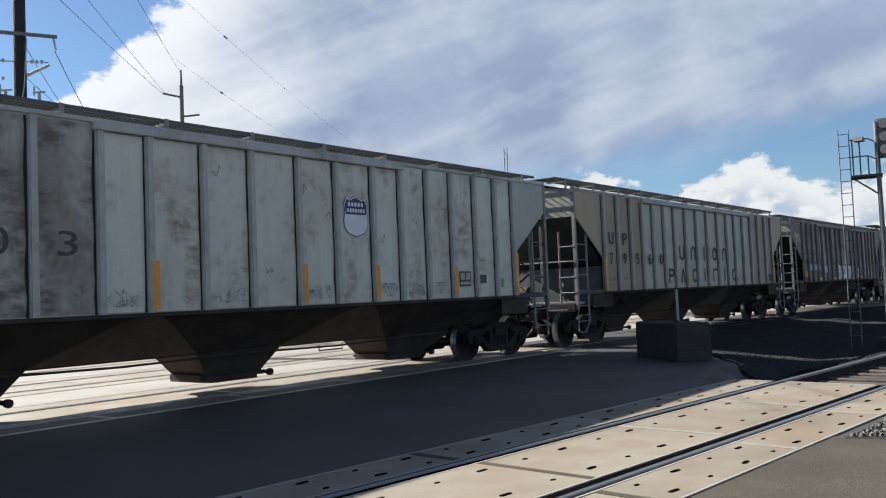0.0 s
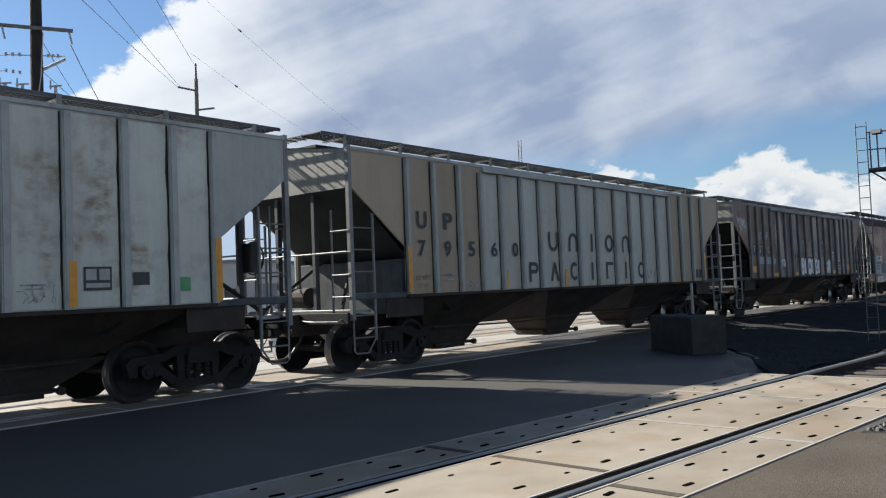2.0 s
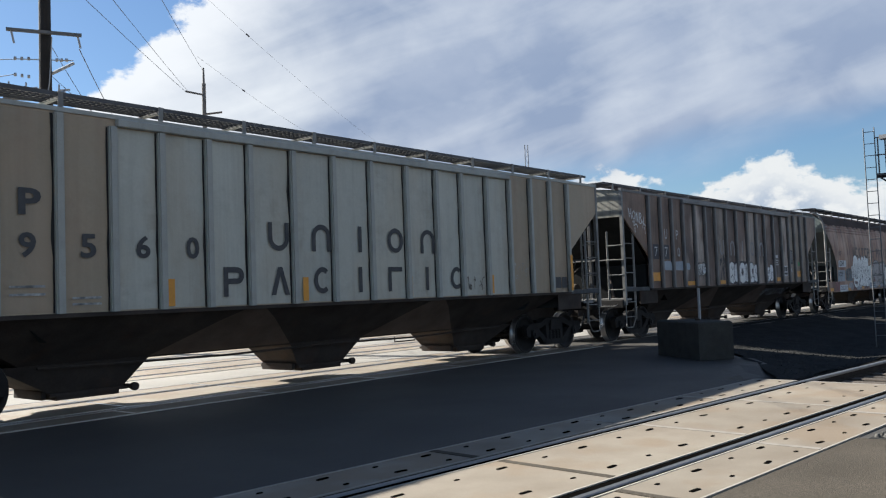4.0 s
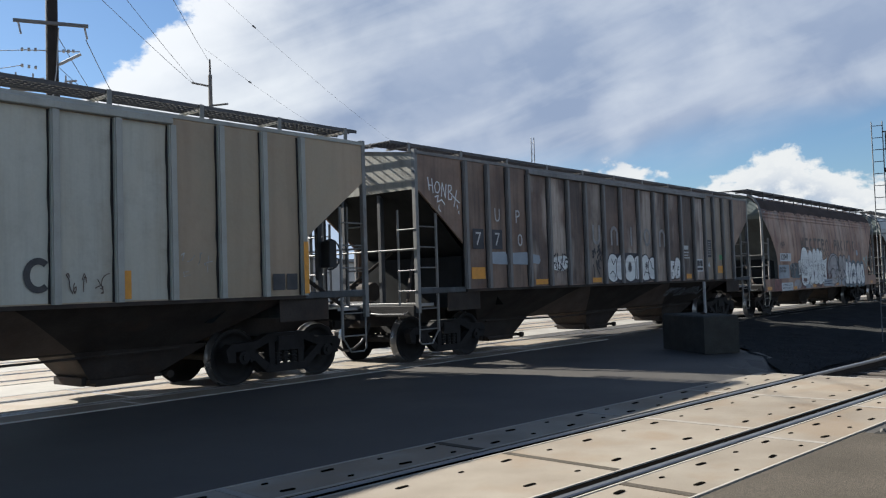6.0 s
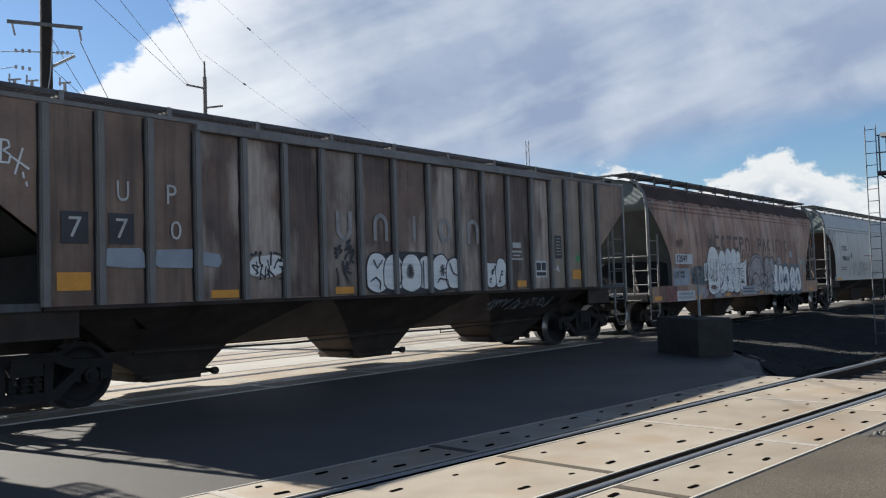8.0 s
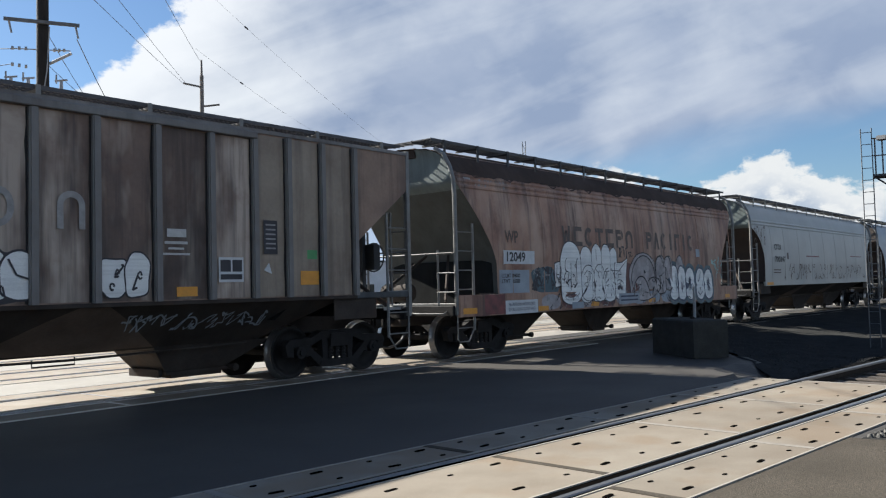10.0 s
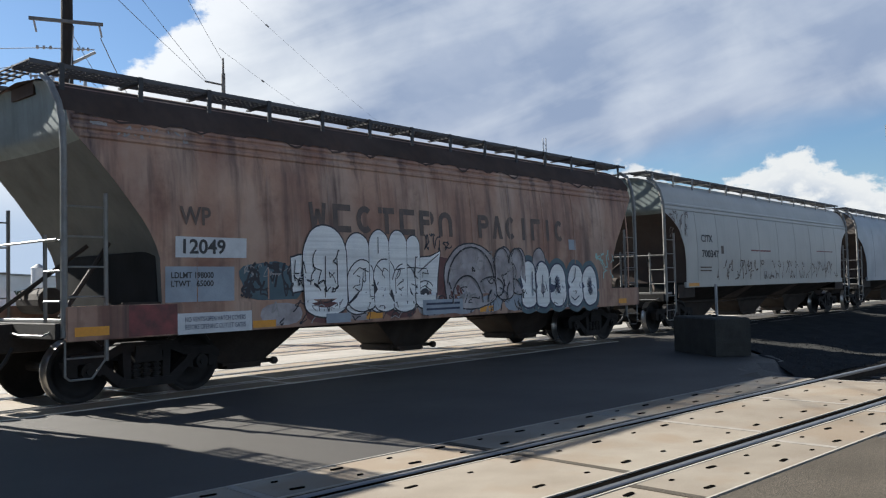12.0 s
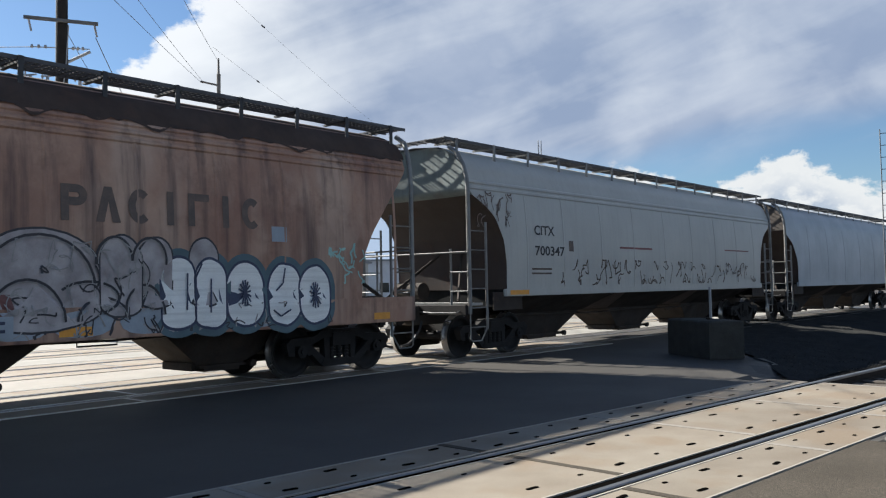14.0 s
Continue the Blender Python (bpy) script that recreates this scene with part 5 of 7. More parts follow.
def curved_car(s0, L, paint, roof_mat, end_mat, label, outline, sill, posts, beads, seams, slope_mat, split, bay_shape):
    """Hopper car with bulging sides whose ends are cut in a curve. outline: (z, u) of that cut from the top down."""
    car = thing("hopper_car", pose(s0, D, 0), label, "freight car", "hopper cars of the train")
    CARS.append((car, s0))
    zs = [sill[1]] + list(np.linspace(sill[1] + 0.12, 3.55, 13)) + list(np.linspace(3.66, 4.5, 11))
    oz, ou = [p[0] for p in outline][::-1], [p[1] for p in outline][::-1]
    cut = lambda z: float(np.interp(z, oz, ou))
    n = 28
    for s in (-1, 1):
        bm = bmesh.new()
        rows = []
        for z in zs:
            c = cut(z)
            rows.append([bm.verts.new((c + (L - 2 * c) * k / n, s * curved_width(z), z)) for k in range(n + 1)])
        for a, b in zip(rows, rows[1:]):
            for k in range(n):
                f = bm.faces.new((a[k], a[k + 1], b[k + 1], b[k]))
                f.smooth = True
        part("side_sheet", done(bm), paint, car)
    bm = bmesh.new()
    za = 4.0
    prof = [(-curved_width(z) - 0.004, z + 0.004) for z in (3.93, 4.0, 4.1, 4.2, 4.3, 4.4, 4.46)] + [(0, 4.53)]
    prof += [(-v, z) for v, z in prof[-2::-1]]
    r0 = [bm.verts.new((0.1, v, z)) for v, z in prof]
    r1 = [bm.verts.new((L - 0.1, v, z)) for v, z in prof]
    for i in range(len(prof) - 1):
        f = bm.faces.new((r0[i], r1[i], r1[i + 1], r0[i + 1]))
        f.smooth = True
    part("roof", done(bm), roof_mat, car)
    for e, s in ((0.0, 1), (L, -1)):
        # one end surface in two colours: lighter cap, slope darkened for shade
        for name, z1, z0, mat, lab in (("end_sheet", 4.48, split, end_mat, "upper end sheet catching sun"), ("slope_sheet", split, sill[1], slope_mat, "sloping end sheet, coloured darker for shade below the cap")):
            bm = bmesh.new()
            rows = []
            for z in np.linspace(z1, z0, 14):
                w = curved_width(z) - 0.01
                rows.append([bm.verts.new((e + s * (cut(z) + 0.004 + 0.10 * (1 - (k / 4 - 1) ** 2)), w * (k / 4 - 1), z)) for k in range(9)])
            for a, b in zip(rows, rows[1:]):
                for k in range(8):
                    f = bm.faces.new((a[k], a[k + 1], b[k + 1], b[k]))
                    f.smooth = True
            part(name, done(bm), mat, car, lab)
        add_end(car, e, s, "ladder", 3.3, 1.4, "round", L)
    for v in (-1, 1):
        bm = bmesh.new()
        box(bm, 0.05 if sill[2] else 1.2, L - (0.05 if sill[2] else 1.2), min(1.52 * v, 1.605 * v), max(1.52 * v, 1.605 * v), sill[0], sill[1] + 0.01)
        bmesh.ops.bevel(bm, geom=bm.edges[:], offset=0.015, segments=2, affect="EDGES")
        part("side_sill", done(bm), paint, car)
        for z in beads:
            bm = bmesh.new()
            w = curved_width(z)
            c = cut(z) + 0.05
            rows = [[bm.verts.new((u, v * (curved_width(z + dz) + o), z + dz)) for u in (c, L - c)] for dz, o in ((-0.045, 0.0), (-0.02, 0.022), (0.02, 0.022), (0.045, 0.0))]
            for a, b in zip(rows, rows[1:]):
                bm.faces.new((a[0], a[1], b[1], b[0]))
            part("side_bead", done(bm), paint, car)
        for u in seams:
            bm = bmesh.new()
            zz = np.linspace(sill[1] + 0.02, 3.62, 12)
            rows = [[bm.verts.new((u + du, v * (curved_width(z) + o), z)) for du, o in ((-0.03, 0.001), (-0.008, 0.010), (0.008, 0.010), (0.03, 0.001))] for z in zz]
            for a, b in zip(rows, rows[1:]):
                for k in range(3):
                    bm.faces.new((a[k], a[k + 1], b[k + 1], b[k]))
            part("weld_seam", done(bm), paint, car)
    add_hoppers(car, L, sill[0] + 0.02, bay_shape)
    add_roof_walk(car, L, 4.22, 4.60, 1.16, posts, 0.22, roof_mat, "darkpost" if roof_mat == "rust_roof" else "ladder")
    for uc in (1.48, L - 1.48):
        add_truck(car, uc)
    return car


def reflector(car, side, u0, u1, z0, z1, off=0.006):
    decal("reflector", [rect(u0, u1, z0, z1)], "orange", car, side, off, "orange reflective strip")


# car one: pale grey, emblem
RIBS1 = [1.5, 2.3, 3.1, 3.85, 4.62, 5.54, 6.30, 7.23, 8.14, 9.14, 10.03, 10.98, 11.76, 12.57, 13.36, 14.18, 14.95, 15.65]
c1 = ribbed_car(0.70, 17.15, "grey_paint", "grey_rib", "end_tan", "pale grey rust-stained ribbed covered hopper car with navy and white emblem", RIBS1, (5.45, 11.85), [0.3 + 1.65 * k for k in range(11)], 4.34, "grey_stained", "grey_paint", "slope_grey", "web_grey")
for u, z1 in ((3.1, 2.3), (6.35, 2.16), (9.2, 2.12), (11.0, 2.1), (13.4, 2.05), (15.68, 2.4)):
    reflector(c1, flat_side, u - 0.055, u + 0.055, 1.45, z1, 0.08)
wide = lambda pts: [(10.535 + (u - 10.535) * 1.16, z) for u, z in pts]
shield = wide([(10.27, 3.20), (10.33, 3.33), (10.40, 3.29), (10.535, 3.36), (10.67, 3.29), (10.74, 3.33), (10.80, 3.20), (10.77, 3.08), (10.80, 2.90), (10.78, 2.78), (10.70, 2.68), (10.60, 2.65), (10.535, 2.62), (10.47, 2.65), (10.37, 2.68), (10.29, 2.78), (10.27, 2.90), (10.30, 3.08)])
decal("emblem_border", [[(10.535 + (u - 10.535) * 1.05, 2.99 + (z - 2.99) * 1.04) for u, z in shield]], "softblack", c1, flat_side, 0.006)
decal("emblem", [shield], "emblem", c1, flat_side, 0.009, "white shield emblem")
decal("emblem_field", [wide([(10.29, 3.19), (10.34, 3.30), (10.40, 3.27), (10.535, 3.335), (10.67, 3.27), (10.73, 3.30), (10.78, 3.19), (10.755, 3.02), (10.315, 3.02)])], "navy", c1, flat_side, 0.012, "navy upper field of the emblem")
decal("emblem_bar", [wide(rect(10.36 + 0.072 * k, 10.41 + 0.072 * k, 3.17, 3.24)) for k in range(5)] + [wide(rect(10.34 + 0.058 * k, 10.38 + 0.058 * k, 3.06, 3.13)) for k in range(7)], "emblem", c1, flat_side, 0.015)
lettering("0", 4.02, 4.32, 2.22, 2.58, "black", c1, flat_side, 0.008, "faded black number")
lettering("3", 4.95, 5.22, 2.22, 2.55, "black", c1, flat_side, 0.008, "faded black number")
decal("data_plate", [rect(13.58, 13.98, 1.66, 1.98)] + [rect(14.3, 14.55, 1.72, 1.9)], "black", c1, flat_side, 0.006, "black stencilled data panels")
decal("data_mark", [rect(13.61, 13.76, 1.80, 1.95), rect(13.80, 13.95, 1.80, 1.95), rect(13.61, 13.95, 1.70, 1.76)], "grey_rib", c1, flat_side, 0.009)
decal("green_tag", [rect(15.02, 15.22, 1.62, 1.82)], "green", c1, flat_side, 0.006, "small green inspection tag")
for u, w in ((5.6, 0.5), (7.35, 0.6), (9.3, 0.55), (11.1, 0.5), (11.95, 0.5), (12.7, 0.5)):
    scrawl(c1, flat_side, u, u + w, 1.52, 1.76, 7, "faintmark", int(u * 10), "faint pencil-thin scribbles", 0.012)
    if u > 10:
        decal("stencil_bar", [rect(u + 0.05 + 0.03 * k, u + w * 0.75, 1.74 - 0.05 * k, 1.76 - 0.05 * k) for k in range(2)], "faintmark", c1, flat_side, 0.006)

for k, (u, z) in enumerate(((7.4, 3.55), (9.35, 3.4), (9.75, 2.95), (11.3, 2.6), (8.4, 2.05), (12.2, 3.0))):
    r1 = random.Random(70 + k)
    tagged(decal("graffiti_scribble", stroke_poly(pen_line(r1, u, z, 0.4, (u - 0.1, u + 0.5, z - 0.08, z + 0.08), 6.0), 0.011), "softblack", c1, flat_side, 0.016, "thin dark scratch"), kind="stuff")

# car two: tan-grey, large dark lettering
RIBS2 = [1.53, 2.33, 3.14, 3.89, 4.63, 5.42, 6.18, 7.06, 7.96, 8.88, 9.84, 10.72, 11.51, 12.38, 13.22, 14.05, 14.86, 15.64]
S2 = 19.23
c2 = ribbed_car(S2, 17.15, "tan_paint", "tan_rib", "end_tan", "faded tan-grey ribbed covered hopper car with large dark lettering", RIBS2, (3.95, 13.22), [0.35 + 1.52 * k for k in range(12)], 4.41, "tan_warm", None, "slope_grey", "web_grey")
lettering("U", 1.80, 2.10, 2.68, 3.02, "black", c2, flat_side, 0.020, "dark reporting mark", 0.03)
lettering("P", 2.62, 2.91, 2.68, 3.02, "black", c2, flat_side, 0.020, "dark reporting mark", 0.03)
for k, ch in enumerate("79560"):
    u = 1.82 + 0.80 * k
    lettering(ch, u, u + 0.22, 2.14, 2.46, "black", c2, flat_side, 0.020, "dark car number", 0.025)
for k, c in enumerate("union"):
    u = 6.46 + 0.922 * k
    decal("sign", sign_blocks(u, u + 0.56, 2.28, 2.74, c, 0.085), "black", c2, flat_side, 0.016, "large dark company lettering")
for k, c in enumerate("pacigic"):
    u = 5.60 + 0.907 * k
    decal("sign", sign_blocks(u, u + 0.50, 1.57, 2.02, c, 0.085), "black", c2, flat_side, 0.016, "large dark company lettering")
reflector(c2, flat_side, 1.45, 1.55, 1.45, 2.32, 0.08)
reflector(c2, flat_side, 15.59, 15.69, 1.45, 2.30, 0.09)
for u in (4.72, 7.25, 9.85, 12.46):
    reflector(c2, flat_side, u - 0.02, u + 0.1, 1.46, 1.85, 0.016)
decal("data_plate", [rect(15.0, 15.24, 1.52, 1.78), rect(15.28, 15.50, 1.52, 1.78)], "black", c2, flat_side, 0.018, "black stencilled data panels")
scrawl(c2, flat_side, 11.65, 12.3, 1.55, 1.82, 7, "softblack", 17, "thin dark scribble", 0.014, 0.3)
scrawl(c2, flat_side, 13.35, 13.9, 1.75, 2.1, 6, "faintmark", 18, "thin dark scribble", 0.012, 0.3)
lettering("LD LMT", 1.72, 2.16, 1.69, 1.77, "softblack", c2, flat_side, 0.020, "worn stencilled load limit")
lettering("LT WT", 1.78, 2.10, 1.53, 1.61, "softblack", c2, flat_side, 0.020, "worn stencilled light weight")
decal("stencil_bar", [rect(2.5, 2.95, 1.76 - 0.1 * k, 1.79 - 0.1 * k) for k in range(2)] + [rect(3.3, 3.7, 1.60 - 0.08 * k, 1.63 - 0.08 * k) for k in range(2)], "faintmark", c2, flat_side, 0.018)

# car three: sooty brown, sprayed lettering
RIBS3 = [1.5, 2.25, 2.99, 3.77, 4.62, 5.43, 6.24, 7.14, 8.04, 9.02, 9.93, 10.77, 11.69, 12.60, 13.41, 14.1, 14.85, 15.62]
S3 = 37.70
c3 = ribbed_car(S3, 17.12, "brown_paint", "brown_rib", "end_tan", "dark brown soot-streaked ribbed covered hopper car with sprayed lettering", RIBS3, (3.75, 13.45), [0.3 + 1.65 * k for k in range(11)], 4.33, "brown_warm", "brown_pale")
lettering("U", 2.50, 2.68, 2.83, 3.11, "stencil", c3, flat_side, 0.016, "white reporting mark")
lettering("P", 3.27, 3.43, 2.83, 3.11, "stencil", c3, flat_side, 0.016, "white reporting mark")
for u, ch in ((1.82, "7"), (2.48, "7"), (3.32, "0")):
    if ch == "7":
        decal("number_patch", [rect(u - 0.1, u + 0.27, 2.24, 2.66)], "sprayline", c3, flat_side, 0.014, "black number patch")
    lettering(ch, u, u + 0.18, 2.32, 2.59, "stencil", c3, flat_side, 0.018, "white car number")
for k, c in enumerate("union"):
    u = 6.50 + 0.92 * k
    decal("sign", sign_blocks(u, u + 0.50, 2.40, 2.90, c, 0.085), "ghost", c3, flat_side, 0.016, "ghosted company lettering")
decal("paint_patch", [[(2.33, 1.94), (2.55, 1.92), (2.91, 1.915), (2.90, 2.12), (2.84, 2.19), (2.34, 2.18)], [(3.07, 1.96), (3.14, 1.92), (3.68, 1.91), (3.68, 2.19), (3.09, 2.17)], [(3.86, 1.95), (4.13, 1.92), (4.19, 2.0), (4.15, 2.12), (3.86, 2.15)]], "bluegrey", c3, flat_side, 0.016, "pale painted-out patches")
decal("graffiti_ground", fan(blob_poly(8.6, 1.80, 1.42, 0.36, random.Random(12), 40)), "sprayline", c3, flat_side, 0.0065, "black sprayed ground of the lettering")
dome_tag(c3, flat_side, [dome_poly(u, w, 1.47 + 0.03 * (k % 2), t) for k, (u, w, t) in enumerate(((7.56, 0.27, 2.18), (8.0, 0.27, 2.15), (8.48, 0.28, 2.17), (8.92, 0.27, 2.13), (9.36, 0.27, 2.16), (9.76, 0.23, 2.10)))], "spray", "sprayline", "pale sprayed bubble lettering", 0.03)
over3 = lambda u, z, o: flat_side(u, z, 0.028)
strokes(c3, over3, spider(8.44, 1.84, 0.12, 0.14) + spider(9.40, 1.86, 0.10, 0.12, 4), 0.026, "sprayline", "black sprayed strokes")
strokes(c3, over3, [[(7.36, 1.66), (7.5, 1.74), (7.62, 1.66), (7.6, 1.5)], [(7.45, 2.05), (7.55, 1.9), (7.68, 2.05)], [(8.82, 1.52), (8.82, 2.05)], [(8.98, 1.52), (8.98, 2.0)], [(9.22, 1.6), (9.3, 1.7), (9.55, 1.66), (9.58, 1.52)],
                    [(9.62, 2.0), (9.72, 1.8), (9.9, 1.74)], [(8.1, 1.55), (8.2, 1.7), (8.16, 2.0)]], 0.026, "sprayline", "black sprayed strokes")
bubble_tag(c3, flat_side, 10.85, 11.55, 1.5, 2.1, 2, "spray", "sprayline", 6, "pale sprayed bubble lettering")
decal("graffiti_fill", fan(blob_poly(5.05, 1.94, 0.33, 0.20, random.Random(15), 26)), "spray", c3, flat_side, 0.016, "pale sprayed patch")
scrawl(c3, lambda u, z, o: flat_side(u, z, 0.019), 4.74, 5.36, 1.72, 2.16, 12, "sprayline", 8, "black sprayed scribble", 0.03, 0.4)
scrawl(c3, lambda u, z, o: flat_side(u, z, 0.019), 6.52, 6.98, 1.62, 2.40, 10, "sprayline", 9, "black sprayed scribble", 0.045)
strokes(c3, flat_side, [[(0.36, 3.62), (0.40, 3.36)], [(0.48, 3.60), (0.51, 3.32)], [(0.37, 3.47), (0.51, 3.46)],
                        [(0.62, 3.55), (0.56, 3.46), (0.58, 3.34), (0.67, 3.33), (0.72, 3.43), (0.69, 3.53), (0.62, 3.55)],
                        [(0.76, 3.26), (0.79, 3.54), (0.88, 3.24), (0.91, 3.52)], [(0.98, 3.50), (0.97, 3.22), (1.07, 3.22), (1.09, 3.32), (1.0, 3.37), (1.08, 3.42), (1.06, 3.50), (0.97, 3.50)],
                        [(1.14, 3.08), (1.24, 3.42)], [(1.10, 3.30), (1.32, 3.16)], [(1.24, 3.12), (1.25, 3.04)], [(1.28, 3.0), (1.29, 2.94)],
                        [(0.55, 3.24), (0.66, 3.28), (0.62, 3.14), (0.76, 3.20), (0.86, 3.10)], [(0.68, 3.10), (0.66, 3.02), (0.72, 2.96)]], 0.026, "spray", "white sprayed handwriting")
for u0, u1, z0, z1 in ((1.66, 2.12, 1.62, 1.86), (4.0, 4.5, 1.46, 1.58), (6.52, 6.96, 1.46, 1.58), (12.0, 12.35, 1.48, 1.62), (14.35, 14.75, 1.62, 1.85)):
    reflector(c3, flat_side, u0, u1, z0, z1)
decal("green_tag", [rect(14.5, 14.72, 2.05, 2.2)], "green", c3, flat_side, 0.006, "small green inspection tag")
decal("data_plate", [rect(12.72, 13.18, 1.68, 2.06)], "placard", c3, flat_side, 0.016, "white-framed data plate")
decal("data_mark", [rect(12.75, 12.94, 1.84, 2.02), rect(12.97, 13.15, 1.84, 2.02), rect(12.75, 13.15, 1.72, 1.80)], "sprayline", c3, flat_side, 0.019)
decal("stencil_bar", [rect(11.84, 12.16, 2.34, 2.46), rect(11.80, 12.18, 2.24, 2.28), rect(11.86, 12.12, 2.16, 2.19), rect(11.76, 12.22, 2.08, 2.11)], "stencil", c3, flat_side, 0.018, "small white stencilled lines")
decal("data_plate", [rect(13.58, 13.86, 2.12, 2.66)], "sprayline", c3, flat_side, 0.016, "black data plate with worn stencil lines")
decal("stencil_bar", [rect(13.62, 13.82, 2.2 + 0.075 * k, 2.225 + 0.075 * k) for k in range(6)], "ghost", c3, flat_side, 0.019)
decal("warning_mark", [[(13.58, 1.86), (13.74, 1.80), (13.68, 1.98)]], "placard", c3, flat_side, 0.016, "small white triangular sticker")
trough_side = lambda u, z, o: (u, -1.5 + (1.37 - z) * 1.313 - 0.02 - o, z)
scrawl(c3, trough_side, 11.3, 13.9, 0.98, 1.22, 22, "bluegrey", 71, "pale chalky scribble on the hopper underside", 0.022, 0.5)

# car four: rusted, curved sides, covered in spray paint
S4 = 56.20
c4 = curved_car(S4, 15.35, "rust_paint", "rust_roof", "end_teal", "rusted brown curved-side covered hopper car covered in pale graffiti",
                [(4.5, 0.12), (3.70, 0.16), (3.05, 0.72), (2.45, 1.18), (2.05, 1.38), (1.3, 1.42)], (0.90, 1.34, True), [0.2 + 1.15 * k for k in range(14)], (3.62, 3.74, 3.86), [k * 1.28 + 0.7 for k in range(1, 12)], "slope_olive", 3.55, (4.1, 0.42, 1.22, 0.22, 0.90))
cs = curved_side
lettering("WP", 1.70, 2.22, 2.47, 2.74, "softblack", c4, cs, 0.012, "worn dark reporting mark", 0.02)
decal("number_plate", [rect(1.62, 2.84, 2.0, 2.30)], "placard", c4, cs, 0.010, "white panel behind the car number")
lettering("12049", 1.74, 2.46, 2.05, 2.27, "black", c4, cs, 0.016, "black stencilled car number", 0.025)
decal("paint_patch", [rect(1.46, 2.62, 1.36, 1.87)], "bluegrey", c4, cs, 0.010, "blue-grey painted data panel")
lettering("LDLMT 198000", 1.55, 2.25, 1.70, 1.79, "black", c4, cs, 0.016, "black stencilled load limit", 0.02)
lettering("LTWT   65000", 1.55, 2.25, 1.58, 1.67, "black", c4, cs, 0.016, "black stencilled light weight", 0.02)
decal("placard", [rect(1.64, 2.92, 0.90, 1.20)], "placard", c4, lambda u, z, o: (u, -1.605 - o, z), 0.006, "white warning placard")
lettering("NO VENTS-OPEN HATCH COVERS", 1.76, 2.80, 1.075, 1.145, "navy", c4, lambda u, z, o: (u, -1.605 - o, z), 0.012, "warning words")
lettering("BEFORE OPENING OUTLET GATES", 1.76, 2.80, 0.965, 1.035, "navy", c4, lambda u, z, o: (u, -1.605 - o, z), 0.012, "warning words")
flat4 = lambda u, z, o: (u, -1.605 - o, z)
reflector(c4, flat4, 2.94, 3.38, 0.93, 1.04)
for u0, u1 in ((0.15, 0.62), (5.35, 5.75), (8.55, 9.0), (14.2, 14.6)):
    reflector(c4, flat4, u0, u1, 0.96, 1.08)
sign_row(4.02, 7.82, 2.46, 2.94, "wkctkpn", 0.11, "softblack", c4, cs, 0.008, "worn dark company lettering")
sign_row(8.52, 11.80, 2.46, 2.94, "pacigic", 0.11, "softblack", c4, cs, 0.008, "worn dark company lettering")
def sprayed_side(u, z, off):
    return (u, -max(1.606 if z < 1.36 else 0, curved_width(z)) - off, z)


dome_tag(c4, sprayed_side, [[(3.70, 2.01), (3.85, 2.05), (4.05, 2.07), (4.05, 1.80), (4.02, 1.50), (3.74, 1.46), (3.72, 1.7)], [(6.66, 1.20), (6.95, 1.24), (7.21, 1.29), (7.27, 1.7), (7.35, 2.17), (7.05, 2.06), (6.66, 2.04), (6.64, 1.6)]], "spray", "sprayline", "silver-white sprayed lettering")
dome_tag(c4, sprayed_side, [dome_poly(4.42, 0.48, 1.04, 2.56, 30), dome_poly(5.16, 0.29, 1.06, 2.45), dome_poly(5.69, 0.25, 1.08, 2.52), dome_poly(6.17, 0.23, 1.09, 2.53), dome_poly(6.58, 0.18, 1.12, 2.45)],
         "spray", "sprayline", "silver-white sprayed bubble lettering", 0.026, None, 2)
dome_tag(c4, sprayed_side, [dome_poly(10.70, 0.24, 1.30, 2.28), dome_poly(9.92, 0.26, 1.30, 2.27), dome_poly(9.40, 0.30, 1.20, 2.28), dome_poly(8.30, 0.82, 1.05, 2.34, 34, 0.3)], "spray2", "sprayline", "dull sprayed bubble lettering", 0.03)
dome_tag(c4, sprayed_side, [dome_poly(10.28, 0.27, 1.00, 2.00), dome_poly(10.82, 0.26, 0.99, 1.98), dome_poly(11.44, 0.34, 0.98, 1.93, 26, 0.9), dome_poly(12.20, 0.32, 0.97, 1.92, 26, 0.8), dome_poly(12.83, 0.32, 0.97, 1.89, 26, 0.9)],
         "spray", "navy", "pale blue-outlined sprayed bubble lettering", 0.04, "spray3", 1)
# soot that has run unevenly down from the roof
edge = [(0.25 + 0.1 * k, 3.92 - 0.06 * abs(noise.noise(Vector((k * 1.37, 1.7, 0.4)))) - 0.20 * max(0.0, noise.noise(Vector((k * 0.23, 5.2, 2.0))))) for k in range(150)]
tagged(decal("soot_stain", [[(a, za), (b, zb), (b, 3.955), (a, 3.955)] for (a, za), (b, zb) in zip(edge, edge[1:])], "rust_roof", c4, lambda u, z, o: (u, -curved_width(z) - o - (0.022 if z < 3.94 else 0.002), z), 0.006, "black soot run down from the roof"), kind="stuff")
